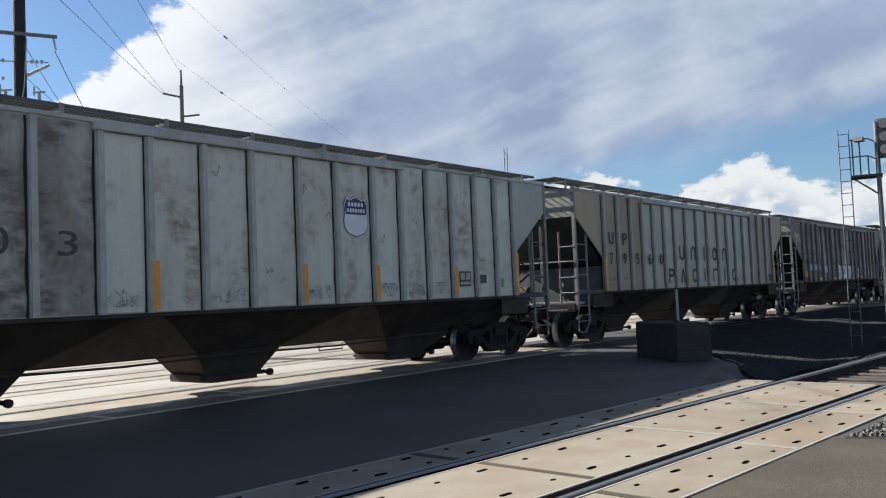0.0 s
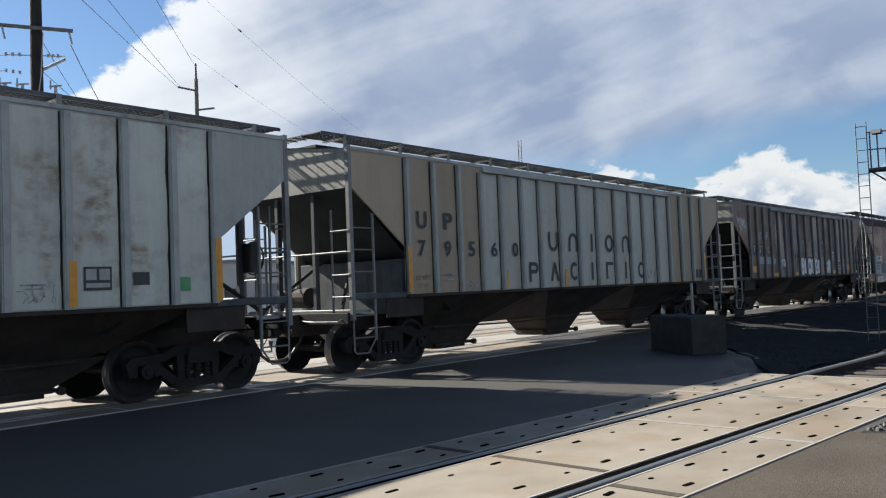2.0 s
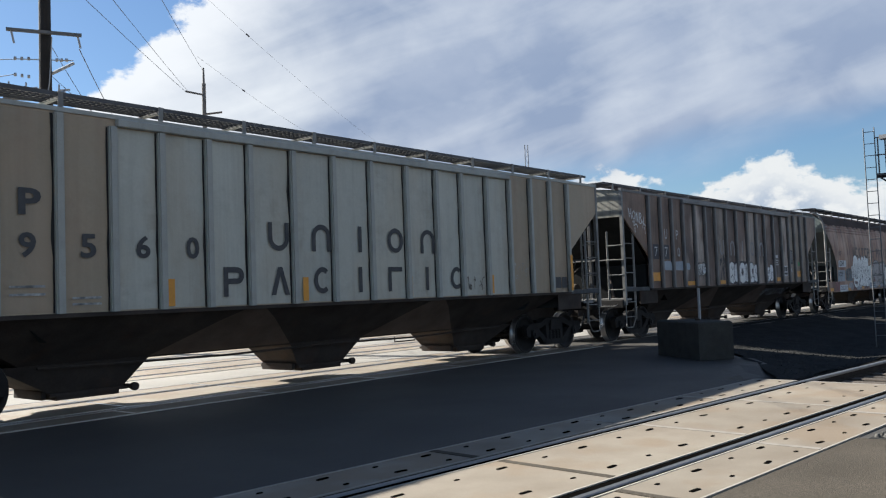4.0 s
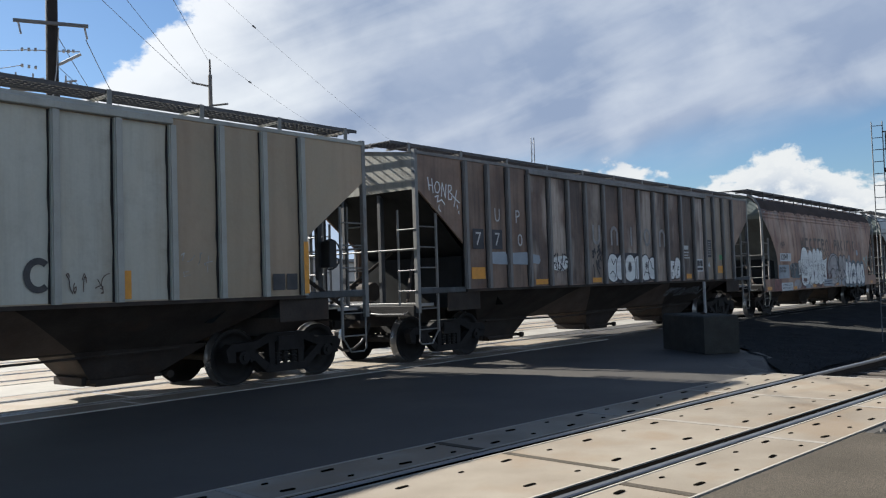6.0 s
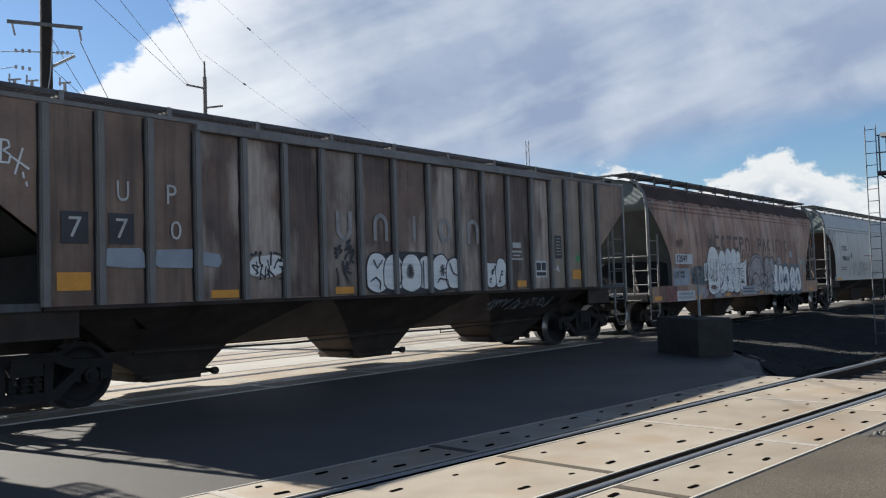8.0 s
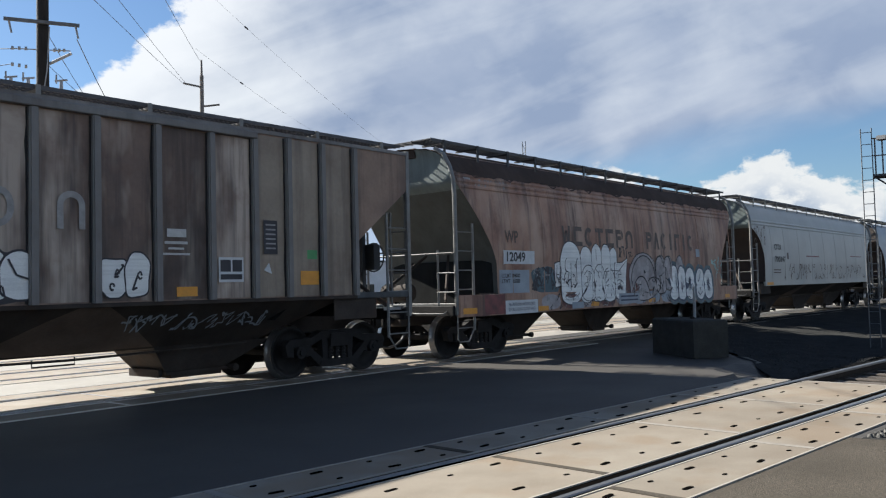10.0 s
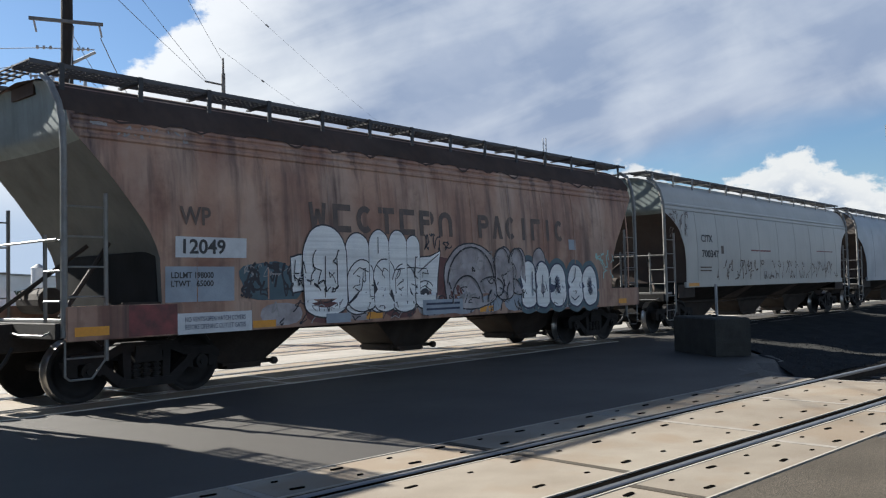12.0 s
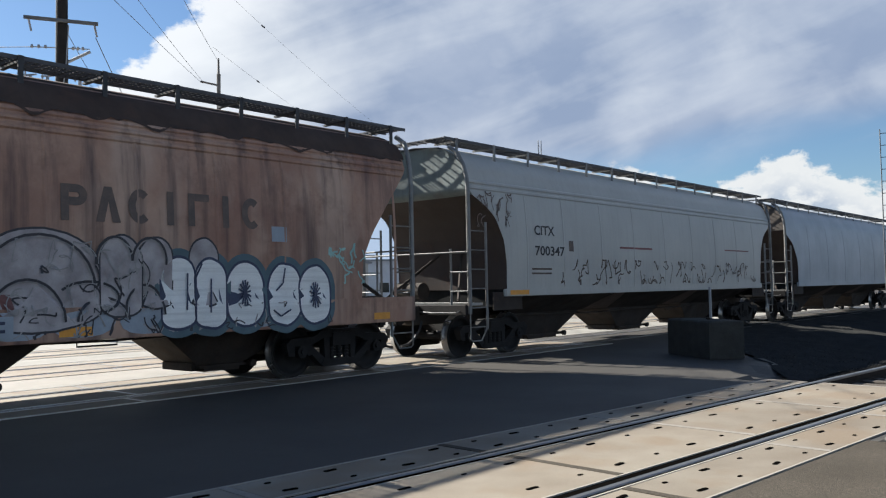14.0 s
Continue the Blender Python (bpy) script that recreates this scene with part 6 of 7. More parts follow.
# strokes inside the forms
for k, form in enumerate((dome_poly(5.26, 0.33, 1.10, 1.98), dome_poly(5.82, 0.27, 1.08, 2.0), dome_poly(6.33, 0.30, 1.06, 1.92), dome_poly(6.90, 0.28, 1.10, 1.60))):
    decal("graffiti_outline", fan(swell(form, 0.022)), "sprayline", c4, sprayed_side, 0.0172 + 0.0012 * k, "silver-white sprayed bubble lettering")
    decal("graffiti_fill", fan(form), "spray", c4, sprayed_side, 0.0178 + 0.0012 * k, "silver-white sprayed bubble lettering")
on_spray = lambda u, z, o: sprayed_side(u, z, 0.0245)
strokes(c4, on_spray, [[(4.42, 1.36), (4.42, 2.05)], [(4.70, 1.5), (4.68, 2.02)], [(5.05, 1.74), (5.2, 1.86), (5.42, 1.78)], [(5.1, 1.5), (5.3, 1.38), (5.45, 1.5)], [(5.66, 2.1), (5.66, 2.4)], [(5.62, 1.9), (5.78, 1.78)],
                       [(6.1, 1.82), (6.5, 1.86), (6.95, 1.84)], [(6.12, 1.4), (6.3, 1.5), (6.5, 1.4)], [(6.7, 1.76), (7.1, 2.0), (7.3, 2.12)], [(6.72, 1.46), (6.9, 1.52), (7.08, 1.42)], [(3.78, 1.98), (3.76, 1.76), (3.86, 1.76)], [(3.9, 1.74), (3.95, 1.96), (4.0, 1.76)]], 0.018, "sprayline", "black sprayed strokes")
scrawl(c4, on_spray, 3.75, 4.0, 1.5, 1.74, 4, "sprayline", 61, "black sprayed strokes", 0.02, 0.35)
scrawl(c4, on_spray, 4.02, 4.82, 1.45, 2.15, 9, "sprayline", 62, "black sprayed strokes", 0.02, 0.5)
scrawl(c4, on_spray, 4.98, 7.0, 1.35, 1.85, 14, "sprayline", 63, "black sprayed strokes", 0.02, 0.4)
scrawl(c4, on_spray, 4.3, 6.8, 1.12, 1.24, 9, "sprayline", 64, "black sprayed strokes", 0.016, 0.22)
scrawl(c4, on_spray, 7.6, 9.95, 1.25, 2.2, 24, "ghost", 65, "thin pale sprayed strokes", 0.016, 0.8)
scrawl(c4, on_spray, 7.6, 9.9, 1.2, 2.0, 9, "sprayline", 66, "black sprayed strokes", 0.022, 0.5)
arc_pts = lambda u, z, ru, rz, a0, a1: [(u + ru * math.cos(radians(a0 + (a1 - a0) * k / 12)), z + rz * math.sin(radians(a0 + (a1 - a0) * k / 12))) for k in range(13)]
for w, mat, d in ((0.034, "sprayline", 0.0), (0.014, "ghost", 0.03)):
    strokes(c4, lambda u, z, o: sprayed_side(u, z, 0.0235 + 0.002 * (d > 0)), [arc_pts(8.30, 1.55, 0.74 - d, 0.72 - d, 0, 180), arc_pts(8.15, 1.15, 0.48 - d, 0.55 - d, 0, 180), arc_pts(8.95, 1.45, 0.42 - d, 0.22 - d, -60, 150),
                                   arc_pts(9.30, 1.95, 0.26 - d, 0.32 - d, 0, 190), arc_pts(9.82, 1.95, 0.26 - d, 0.32 - d, -10, 180), arc_pts(9.15, 1.15, 0.36 - d, 0.30 - d, 0, 180), arc_pts(9.75, 1.2, 0.30 - d, 0.42 - d, 0, 180)], w, mat, "sprayed curved outlines")
strokes(c4, on_spray, spider(11.42, 1.48, 0.13, 0.20) + spider(12.83, 1.42, 0.14, 0.22) + [[(10.40, 1.25), (10.42, 1.78)], [(10.55, 1.05), (10.56, 1.72), (10.66, 1.92)], [(10.80, 1.2), (10.82, 1.7)], [(12.02, 1.5), (12.16, 1.62), (12.2, 1.86)], [(11.95, 1.2), (12.1, 1.1), (12.3, 1.2)]], 0.028, "navy", "dark blue sprayed strokes")
scrawl(c4, cs, 6.85, 7.7, 2.2, 2.5, 9, "sprayline", 68, "black sprayed handwriting", 0.026, 0.5)
decal("paint_patch", [rect(6.80, 7.98, 0.97, 1.25)], "bluegrey", c4, lambda u, z, o: sprayed_side(u, z, 0.023), 0, "blue-grey painted panel with faded words")
decal("stencil_bar", [rect(6.9, 7.88, 1.15, 1.19), rect(6.9, 7.88, 1.05, 1.09)], "navy", c4, lambda u, z, o: sprayed_side(u, z, 0.026))
decal("paint_patch", [rect(4.41, 4.96, 0.93, 1.09)], "bluegrey", c4, lambda u, z, o: sprayed_side(u, z, 0.023), 0, "blue-grey painted panel")
decal("graffiti_ground", fan(blob_poly(3.35, 1.62, 0.62, 0.33, random.Random(8), 26)), "spray3", c4, cs, 0.0072, "dark teal sprayed ground")
decal("graffiti_ground", fan(blob_poly(7.5, 1.55, 0.5, 0.5, random.Random(9), 26)), "spraymaroon", c4, sprayed_side, 0.0072, "maroon sprayed ground")
decal("paint_patch", [rect(0.9, 1.64, 0.92, 1.34)], "sprayred", c4, flat4, 0.004, "red sprayed patch on the sill")
for k in range(11):
    rs = random.Random(40 + k)
    u = 3.5 + k * 0.9
    decal("paint_patch", [ring_poly(u, 1.12, 0.42, 0.18, 14, 2.4, rs.uniform(-0.4, 0.4))], rs.choice(("spray2", "spraymaroon", "spray3", "bluegrey")), c4, flat4, 0.004 + 0.0015 * (k % 2), "sprayed blotch on the sill")
scrawl(c4, flat4, 3.45, 13.2, 0.95, 1.32, 60, "sprayline", 30, "black sprayed scribbles along the sill", 0.02, 0.5)
scrawl(c4, flat4, 3.3, 13.2, 0.95, 1.32, 40, "ghost", 29, "pale sprayed scribbles along the sill", 0.02, 0.5)
scrawl(c4, cs, 2.75, 3.75, 1.40, 1.93, 14, "sprayline", 31, "black sprayed scribbles", 0.035, 0.9)
scrawl(c4, cs, 2.8, 3.7, 1.45, 1.9, 6, "ghost", 36, "thin pale sprayed scribbles", 0.014, 0.6)
scrawl(c4, cs, 13.15, 14.0, 1.6, 2.3, 10, "mint", 33, "mint sprayed scribble", 0.03)
scrawl(c4, cs, 0.35, 2.2, 3.66, 3.92, 10, "ghost", 34, "faded sprayed handwriting", 0.03)
decal("paint_patch", [rect(11.95, 12.25, 2.28, 2.52)], "bluegrey", c4, cs, 0.007, "pale patched spot")

# car five: pale grey, curved sides
S5 = 73.17
c5 = curved_car(S5, 17.35, "pale_paint", "pale_paint", "end_teal", "pale grey curved-side covered hopper car with faint scribbled graffiti",
                [(4.5, 0.05), (3.45, 0.08), (3.25, 0.52), (3.0, 0.90), (2.5, 1.18), (2.0, 1.26), (1.4, 1.27)], (1.29, 1.44, False), [0.15 + 1.3 * k for k in range(14)], (3.56, 3.68), [2.05, 3.55, 5.3, 7.0, 8.8, 10.6, 12.3, 14.0, 15.5], "slope_brown", 3.4, (4.5, 0.70, 1.5, 0.22, 0.85))
lettering("700347", 2.33, 3.55, 2.18, 2.40, "black", c5, cs, 0.010, "black car number", 0.02)
lettering("CITX", 2.33, 3.15, 2.64, 2.86, "black", c5, cs, 0.010, "black reporting mark", 0.02)
scrawl(c5, cs, 3.4, 15.6, 1.5, 2.12, 46, "softblack", 51, "faint dark scribbled graffiti", 0.03, 0.9)
scrawl(c5, cs, 0.25, 1.6, 2.75, 3.5, 16, "softblack", 52, "faint dark scribbled graffiti", 0.022)
flat5 = lambda u, z, o: (u, -1.605 - o, z)
reflector(c5, flat5, 1.35, 2.05, 1.32, 1.42)
decal("stencil_bar", [rect(2.2, 3.0, 1.86 - 0.1 * k, 1.9 - 0.1 * k) for k in range(2)] + [rect(3.75, 3.95, 2.3, 2.55)], "softblack", c5, cs, 0.007)
decal("stencil_bar", [rect(6.2, 8.0, 2.42, 2.47), rect(13.0, 15.0, 2.5, 2.54)], "sprayred", c5, cs, 0.007, "faint red stencil line")

# car six: bluish grey, curved sides
S6 = 92.0
c6 = curved_car(S6, 17.35, "blue_paint", "blue_paint", "end_brown", "bluish grey smooth-sided covered hopper car at the end of view",
                [(4.5, 0.05), (3.3, 0.08), (2.9, 0.75), (2.4, 1.1), (2.0, 1.22), (1.4, 1.25)], (1.29, 1.44, False), [0.15 + 1.3 * k for k in range(14)], (), [2.6, 5.0, 7.4, 9.8, 12.2, 14.6], "slope_brown", 3.4, (4.5, 0.70, 1.5, 0.22, 0.85))


# ---- block, post, signal, poles ----
def make_block():
    a = math.degrees(math.atan2(8.33 - 6.93, 17.26 - 16.15))
    ob_m = pose(16.15, 6.93, -0.004, 0, 0, a)
    t = thing("concrete_block", ob_m, "rough cast-concrete barrier block standing on the ground by the road edge", "concrete block")
    bm = bmesh.new()
    # wedge-cut foot and worn edges; long side along x, depth to -y
    chamfered(bm, 0, 1.79, -0.75, 0, 0, 0.75, 0.03)
    bmesh.ops.subdivide_edges(bm, edges=bm.edges[:], cuts=7, use_grid_fill=True)
    for v in bm.verts:
        n = noise.noise(v.co * 5.0) * 0.014 + noise.noise(v.co * 14.0) * 0.007
        c = Vector((0.9, -0.375, 0.37))
        v.co += (v.co - c).normalized() * n
    part("block_body", done(bm), "block", t)
    bm = bmesh.new()
    tube(bm, (0.7, -0.37, 0.74), (0.7, -0.37, 0.79), 0.05, 10)
    part("lifting_eye", done(bm), "rail", t)
    p = thing("marker_post", pose(19.7, 8.4, -0.004 - dip(19.7, 8.4)), "slim galvanised steel marker post standing behind the concrete block", "post")
    bm = bmesh.new()
    box(bm, -0.03, 0.03, -0.022, 0.022, 0, 1.40)
    part("post", done(bm), "galv", p)
    bm = bmesh.new()
    box(bm, -0.09, 0.09, -0.09, 0.09, 0, 0.012)
    part("base_plate", done(bm), "galv", p)


def make_signal():
    # ladder and mast stand by the near track, facing along it
    t = thing("railway_signal", pose(25.7, 5.85, -0.02 - dip(25.7, 5.85)), "tall grey railway signal mast with service ladder and signal heads", "railway signal")
    side = Vector((math.sin(radians(11.5)), -math.cos(radians(11.5)), 0))
    back = Vector((math.cos(radians(11.5)), math.sin(radians(11.5)), 0))
    lad = new("ladder")
    lad.parent = t
    for k in (-0.1, 0.17):
        bm = bmesh.new()
        q = side * k
        tube(bm, q, q + Vector((0, 0, 6.08)), 0.014, 6)
        part("stile", done(bm), "wpost", lad)
    for i in range(18):
        bm = bmesh.new()
        z = 0.35 + 0.33 * i
        tube(bm, side * -0.1 + Vector((0, 0, z)), side * 0.17 + Vector((0, 0, z)), 0.010, 6)
        part("rung", done(bm), "wpost", lad)
    bm = bmesh.new()
    c = side * 0.86
    tube(bm, c, c + Vector((0, 0, 6.2)), 0.07, 12, 0.06)
    part("mast", done(bm), "wpost", t)
    bm = bmesh.new()
    chamfered(bm, c.x - 0.25, c.x + 0.25, c.y - 0.25, c.y + 0.25, 0, 0.3, 0.04)
    part("base", done(bm), "block", t)
    bm = bmesh.new()
    v = [side * 0.17 - back * 0.1, side * 0.95 - back * 0.1, side * 0.95 + back * 0.6, side * 0.17 + back * 0.6]
    lo = [bm.verts.new(q + Vector((0, 0, 4.72))) for q in v]
    hi = [bm.verts.new(q + Vector((0, 0, 4.78))) for q in v]
    bm.faces.new(lo[::-1])
    bm.faces.new(hi)
    for i in range(4):
        bm.faces.new((lo[i], lo[(i + 1) % 4], hi[(i + 1) % 4], hi[i]))
    part("platform", done(bm), "grate", t)
    bm = bmesh.new()
    tube(bm, side * 0.2 + Vector((0, 0, 4.72)), c + Vector((0, 0, 4.2)), 0.025, 6)
    part("platform_brace", done(bm), "grate", t)
    for z in (5.30, 5.78):
        bm = bmesh.new()
        pipe(bm, [side * 0.17 + Vector((0, 0, z)), side * 0.62 + Vector((0, 0, z)), side * 0.74 + Vector((0, 0, z - 0.06)), c + Vector((0, 0, z - 0.15))], 0.018, 6)
        part("handrail", done(bm), "wpost", t)
    for k, zt in ((0.24, 5.78), (0.42, 5.78), (0.62, 5.3)):
        bm = bmesh.new()
        tube(bm, side * k + Vector((0, 0, 4.75)), side * k + Vector((0, 0, zt)), 0.02, 6)
        part("rail_post", done(bm), "wpost", t)
    bm = bmesh.new()
    q = side * 0.42 + Vector((0, 0, 5.72))
    prism(bm, [(q.x - 0.16, q.z), (q.x + 0.16, q.z), (q.x + 0.08, q.z + 0.12), (q.x - 0.08, q.z + 0.12)], q.y - 0.12, q.y + 0.12)
    part("lamp_hood", done(bm), "wpost", t)
    hood = new("signal_head")
    hood.parent = t
    bm = bmesh.new()
    hc = side * 1.12 + Vector((0, 0, 5.75))
    box(bm, hc.x - 0.06, hc.x + 0.06, hc.y - 0.3, hc.y + 0.3, hc.z - 0.55, hc.z + 0.55)
    bmesh.ops.bevel(bm, geom=bm.edges[:], offset=0.05, segments=2, affect="EDGES")
    part("backplate", done(bm), "wpost", hood)
    for z in (-0.35, 0.0, 0.35):
        bm = bmesh.new()
        tube(bm, hc + Vector((-0.36, 0, z)), hc + Vector((-0.06, 0, z)), 0.13, 14)
        part("visor", done(bm), "wpost", hood)


def pole_base(az, dist):
    return Vector((dist * math.cos(radians(az)), dist * math.sin(radians(az)), 0))


def wire_object(a, b, sag, r, parent=None):
    bm = bmesh.new()
    a, b = Vector(a), Vector(b)
    pts = [a.lerp(b, k / 14) - Vector((0, 0, sag * 4 * (k / 14) * (1 - k / 14))) for k in range(15)]
    pipe(bm, pts, r, 4)
    ob = part("overhead_wire", done(bm), "wire", parent)
    return tagged(ob, "thin dark overhead power line wire", "cable", "overhead wires")


def make_poles():
    c = pole_base(64.36, 31.0)
    side = Vector((math.sin(radians(64.36)), -math.cos(radians(64.36)), 0))
    big = thing("utility_pole", pose(c.x, c.y, -0.012), "tall dark creosoted wooden utility pole with crossarms and insulators", "utility pole")
    bm = bmesh.new()
    tube(bm, (0, 0, 0), (0, 0, 17.5), 0.24, 14, 0.16)
    part("shaft", done(bm), "wood", big)
    bm = bmesh.new()
    rot = Matrix.Rotation(math.atan2(side.y, side.x), 4, "Z")
    box(bm, -1.15, 1.12, -0.30, -0.19, 10.57, 10.67)
    bm.transform(rot)
    part("crossarm", done(bm), "wpost", big)
    bm = bmesh.new()
    tube(bm, side * 0.1 + Vector((0, 0, 9.25)), side * 0.88 + Vector((0, 0, 9.72)), 0.05, 8)
    part("bracket_arm", done(bm), "galv", big)
    bm = bmesh.new()
    tube(bm, side * -0.95 + Vector((0, 0, 9.72)), side * 0.86 + Vector((0, 0, 9.80)), 0.018, 6)
    part("spreader", done(bm), "galv", big)
    for k, z in ((-0.9, 9.74), (-0.7, 9.75), (-0.5, 9.76), (0.35, 9.78), (0.5, 9.79), (0.65, 9.8), (-0.9, 9.2), (-0.7, 9.18), (-0.5, 9.16)):
        bm = bmesh.new()
        q = side * k + Vector((0, 0, z))
        tube(bm, q - side * 0.04, q + side * 0.04, 0.06, 10)
        part("insulator", done(bm), "porcelain", big)
    for k in (-1.0, 1.0):
        bm = bmesh.new()
        q = side * k + Vector((0, 0, 10.58)) + Vector((side.y, -side.x, 0)) * 0.24
        tube(bm, q, q - Vector((0, 0, 0.40)) + side * 0.08, 0.035, 8)
        part("hanging_insulator", done(bm), "porcelain", big)
    bm = bmesh.new()
    pipe(bm, [side * 0.12 + Vector((0, -0.2, 10.5)), side * 0.02 + Vector((0, -0.24, 9.0)), side * -0.25 + Vector((0, -0.2, 7.0))], 0.02, 5)
    part("guy_cable", done(bm), "galv", big)
    # lower pole behind it, with three pin insulators on its arm
    c2 = pole_base(64.1, 42.0)
    low = thing("utility_pole", pose(c2.x, c2.y, -0.012), "lower weathered pole whose crossarm carries three pin insulators", "utility pole")
    bm = bmesh.new()
    tube(bm, (0, 0, 0), (0, 0, 11.0), 0.17, 12, 0.12)
    part("shaft", done(bm), "wood", low)
    bm = bmesh.new()
    box(bm, -1.9, 1.2, -0.2, -0.1, 10.75, 10.87)
    bm.transform(rot)
    part("crossarm", done(bm), "greywood", low)
    for k in (-1.47, -0.78, 0.56):
        bm = bmesh.new()
        q = side * k + Vector((side.y, -side.x, 0)) * 0.15 + Vector((0, 0, 10.86))
        tube(bm, q, q + Vector((0, 0, 0.42)), 0.09, 10, 0.07)
        tube(bm, q + Vector((0, 0, 0.42)) - side * 0.26, q + Vector((0, 0, 0.5)) + side * 0.26, 0.045, 8)
        tube(bm, q + Vector((0, 0, 0.3)) - side * 0.2, q + Vector((0, 0, 0.7)) - side * 0.2, 0.04, 8)
        part("pin_insulator", done(bm), "porcelain", low)
    # far thin pole
    c3 = pole_base(54.95, 72.0)
    side3 = Vector((math.sin(radians(54.95)), -math.cos(radians(54.95)), 0))
    far = thing("utility_pole", pose(c3.x, c3.y, -0.012), "distant slim grey power pole with two staggered side arms", "utility pole")
    bm = bmesh.new()
    tube(bm, (0, 0, 0), (0, 0, 19.4), 0.22, 10, 0.16)
    tube(bm, (0, 0, 19.4), (0, 0, 20.7), 0.10, 8, 0.07)
    part("shaft", done(bm), "greywood", far)
    for s, z0, z1 in ((-1.45, 18.45, 18.72), (1.4, 16.85, 17.05)):
        bm = bmesh.new()
        tube(bm, (0, 0, z0), side3 * s + Vector((0, 0, z1)), 0.085, 8)
        part("side_arm", done(bm), "greywood", far)
    # lattice mast far off
    c4 = pole_base(33.72, 160.0)
    side4 = Vector((math.sin(radians(33.72)), -math.cos(radians(33.72)), 0))
    mast = thing("radio_mast", pose(c4.x, c4.y, -0.012), "distant slender lattice radio mast", "mast")
    for k in (-0.32, 0.32):
        bm = bmesh.new()
        tube(bm, side4 * k, side4 * k * 0.85 + Vector((0, 0, 28.6)), 0.09, 6)
        part("mast_leg", done(bm), "galv", mast)
    bm = bmesh.new()
    for i in range(24):
        s = 1 if i % 2 else -1
        tube(bm, side4 * 0.3 * s + Vector((0, 0, 4 + i)), side4 * -0.3 * s + Vector((0, 0, 5 + i)), 0.04, 4)
    part("lacing", done(bm), "galv", mast)
    # wires: from overhead on the camera's side down to the far pole, and from the big pole onward
    tip3 = [c3 + Vector((0, 0, 20.4)), c3 + side3 * -1.45 + Vector((0, 0, 18.7)), c3 + side3 * 1.4 + Vector((0, 0, 17.0))]
    # bundles that pass the upper left
    for (az, el), dst, tgt in (((61.9, 18.6), 34, tip3[1]), ((60.3, 18.7), 34, tip3[1] + Vector((0.3, 0, 0))), ((57.6, 19.3), 34, tip3[0])):
        b = pole_base(az, dst) + Vector((0, 0, EYE + dst * math.tan(radians(el))))
        a = b + (b - tgt) * 0.35
        wire_object(a, tgt, 0.1, 0.016)
    a = c + side * 1.05 + Vector((0, 0, 10.2))
    wire_object(a, pole_base(58.0, 75) + Vector((0, 0, 13.0)), 1.0, 0.018)
    wire_object(c + side * 0.15 + Vector((0, 0, 10.3)), pole_base(58.6, 72) + Vector((0, 0, 12.8)), 1.0, 0.014)
    wire_object(c + side * -0.9 + Vector((0, 0, 9.7)), pole_base(80, 80) + Vector((0, 0, 22.0)), 0.6, 0.016)
    wire_object(c + side * -0.9 + Vector((0, 0, 9.2)), pole_base(80, 80) + Vector((0, 0, 18.0)), 0.6, 0.016)
    wire_object(c + side * 0.1 + Vector((0, 0, 9.3)), pole_base(56.0, 80) + Vector((0, 0, 14.0)), 0.9, 0.012)
    # thin lines with marker sleeves over the middle
    for e0, e1, k in (((55.4, 19.8), (43.0, 9.6), 0.17), ((55.3, 15.6), (46.0, 9.6), 0.20)):
        a = pole_base(e0[0], 50) + Vector((0, 0, EYE + 50 * math.tan(radians(e0[1]))))
        b = pole_base(e1[0], 90) + Vector((0, 0, EYE + 90 * math.tan(radians(e1[1]))))
        w = wire_object(a, b, 0.4, 0.008)
        bm = bmesh.new()
        s = a.lerp(b, k) - Vector((0, 0, 0.4 * 4 * k * (1 - k)))
        d = (b - a).normalized()
        tube(bm, s - d * 0.22, s + d * 0.22, 0.05, 8)
        part("splice_sleeve", done(bm), "wire", w)


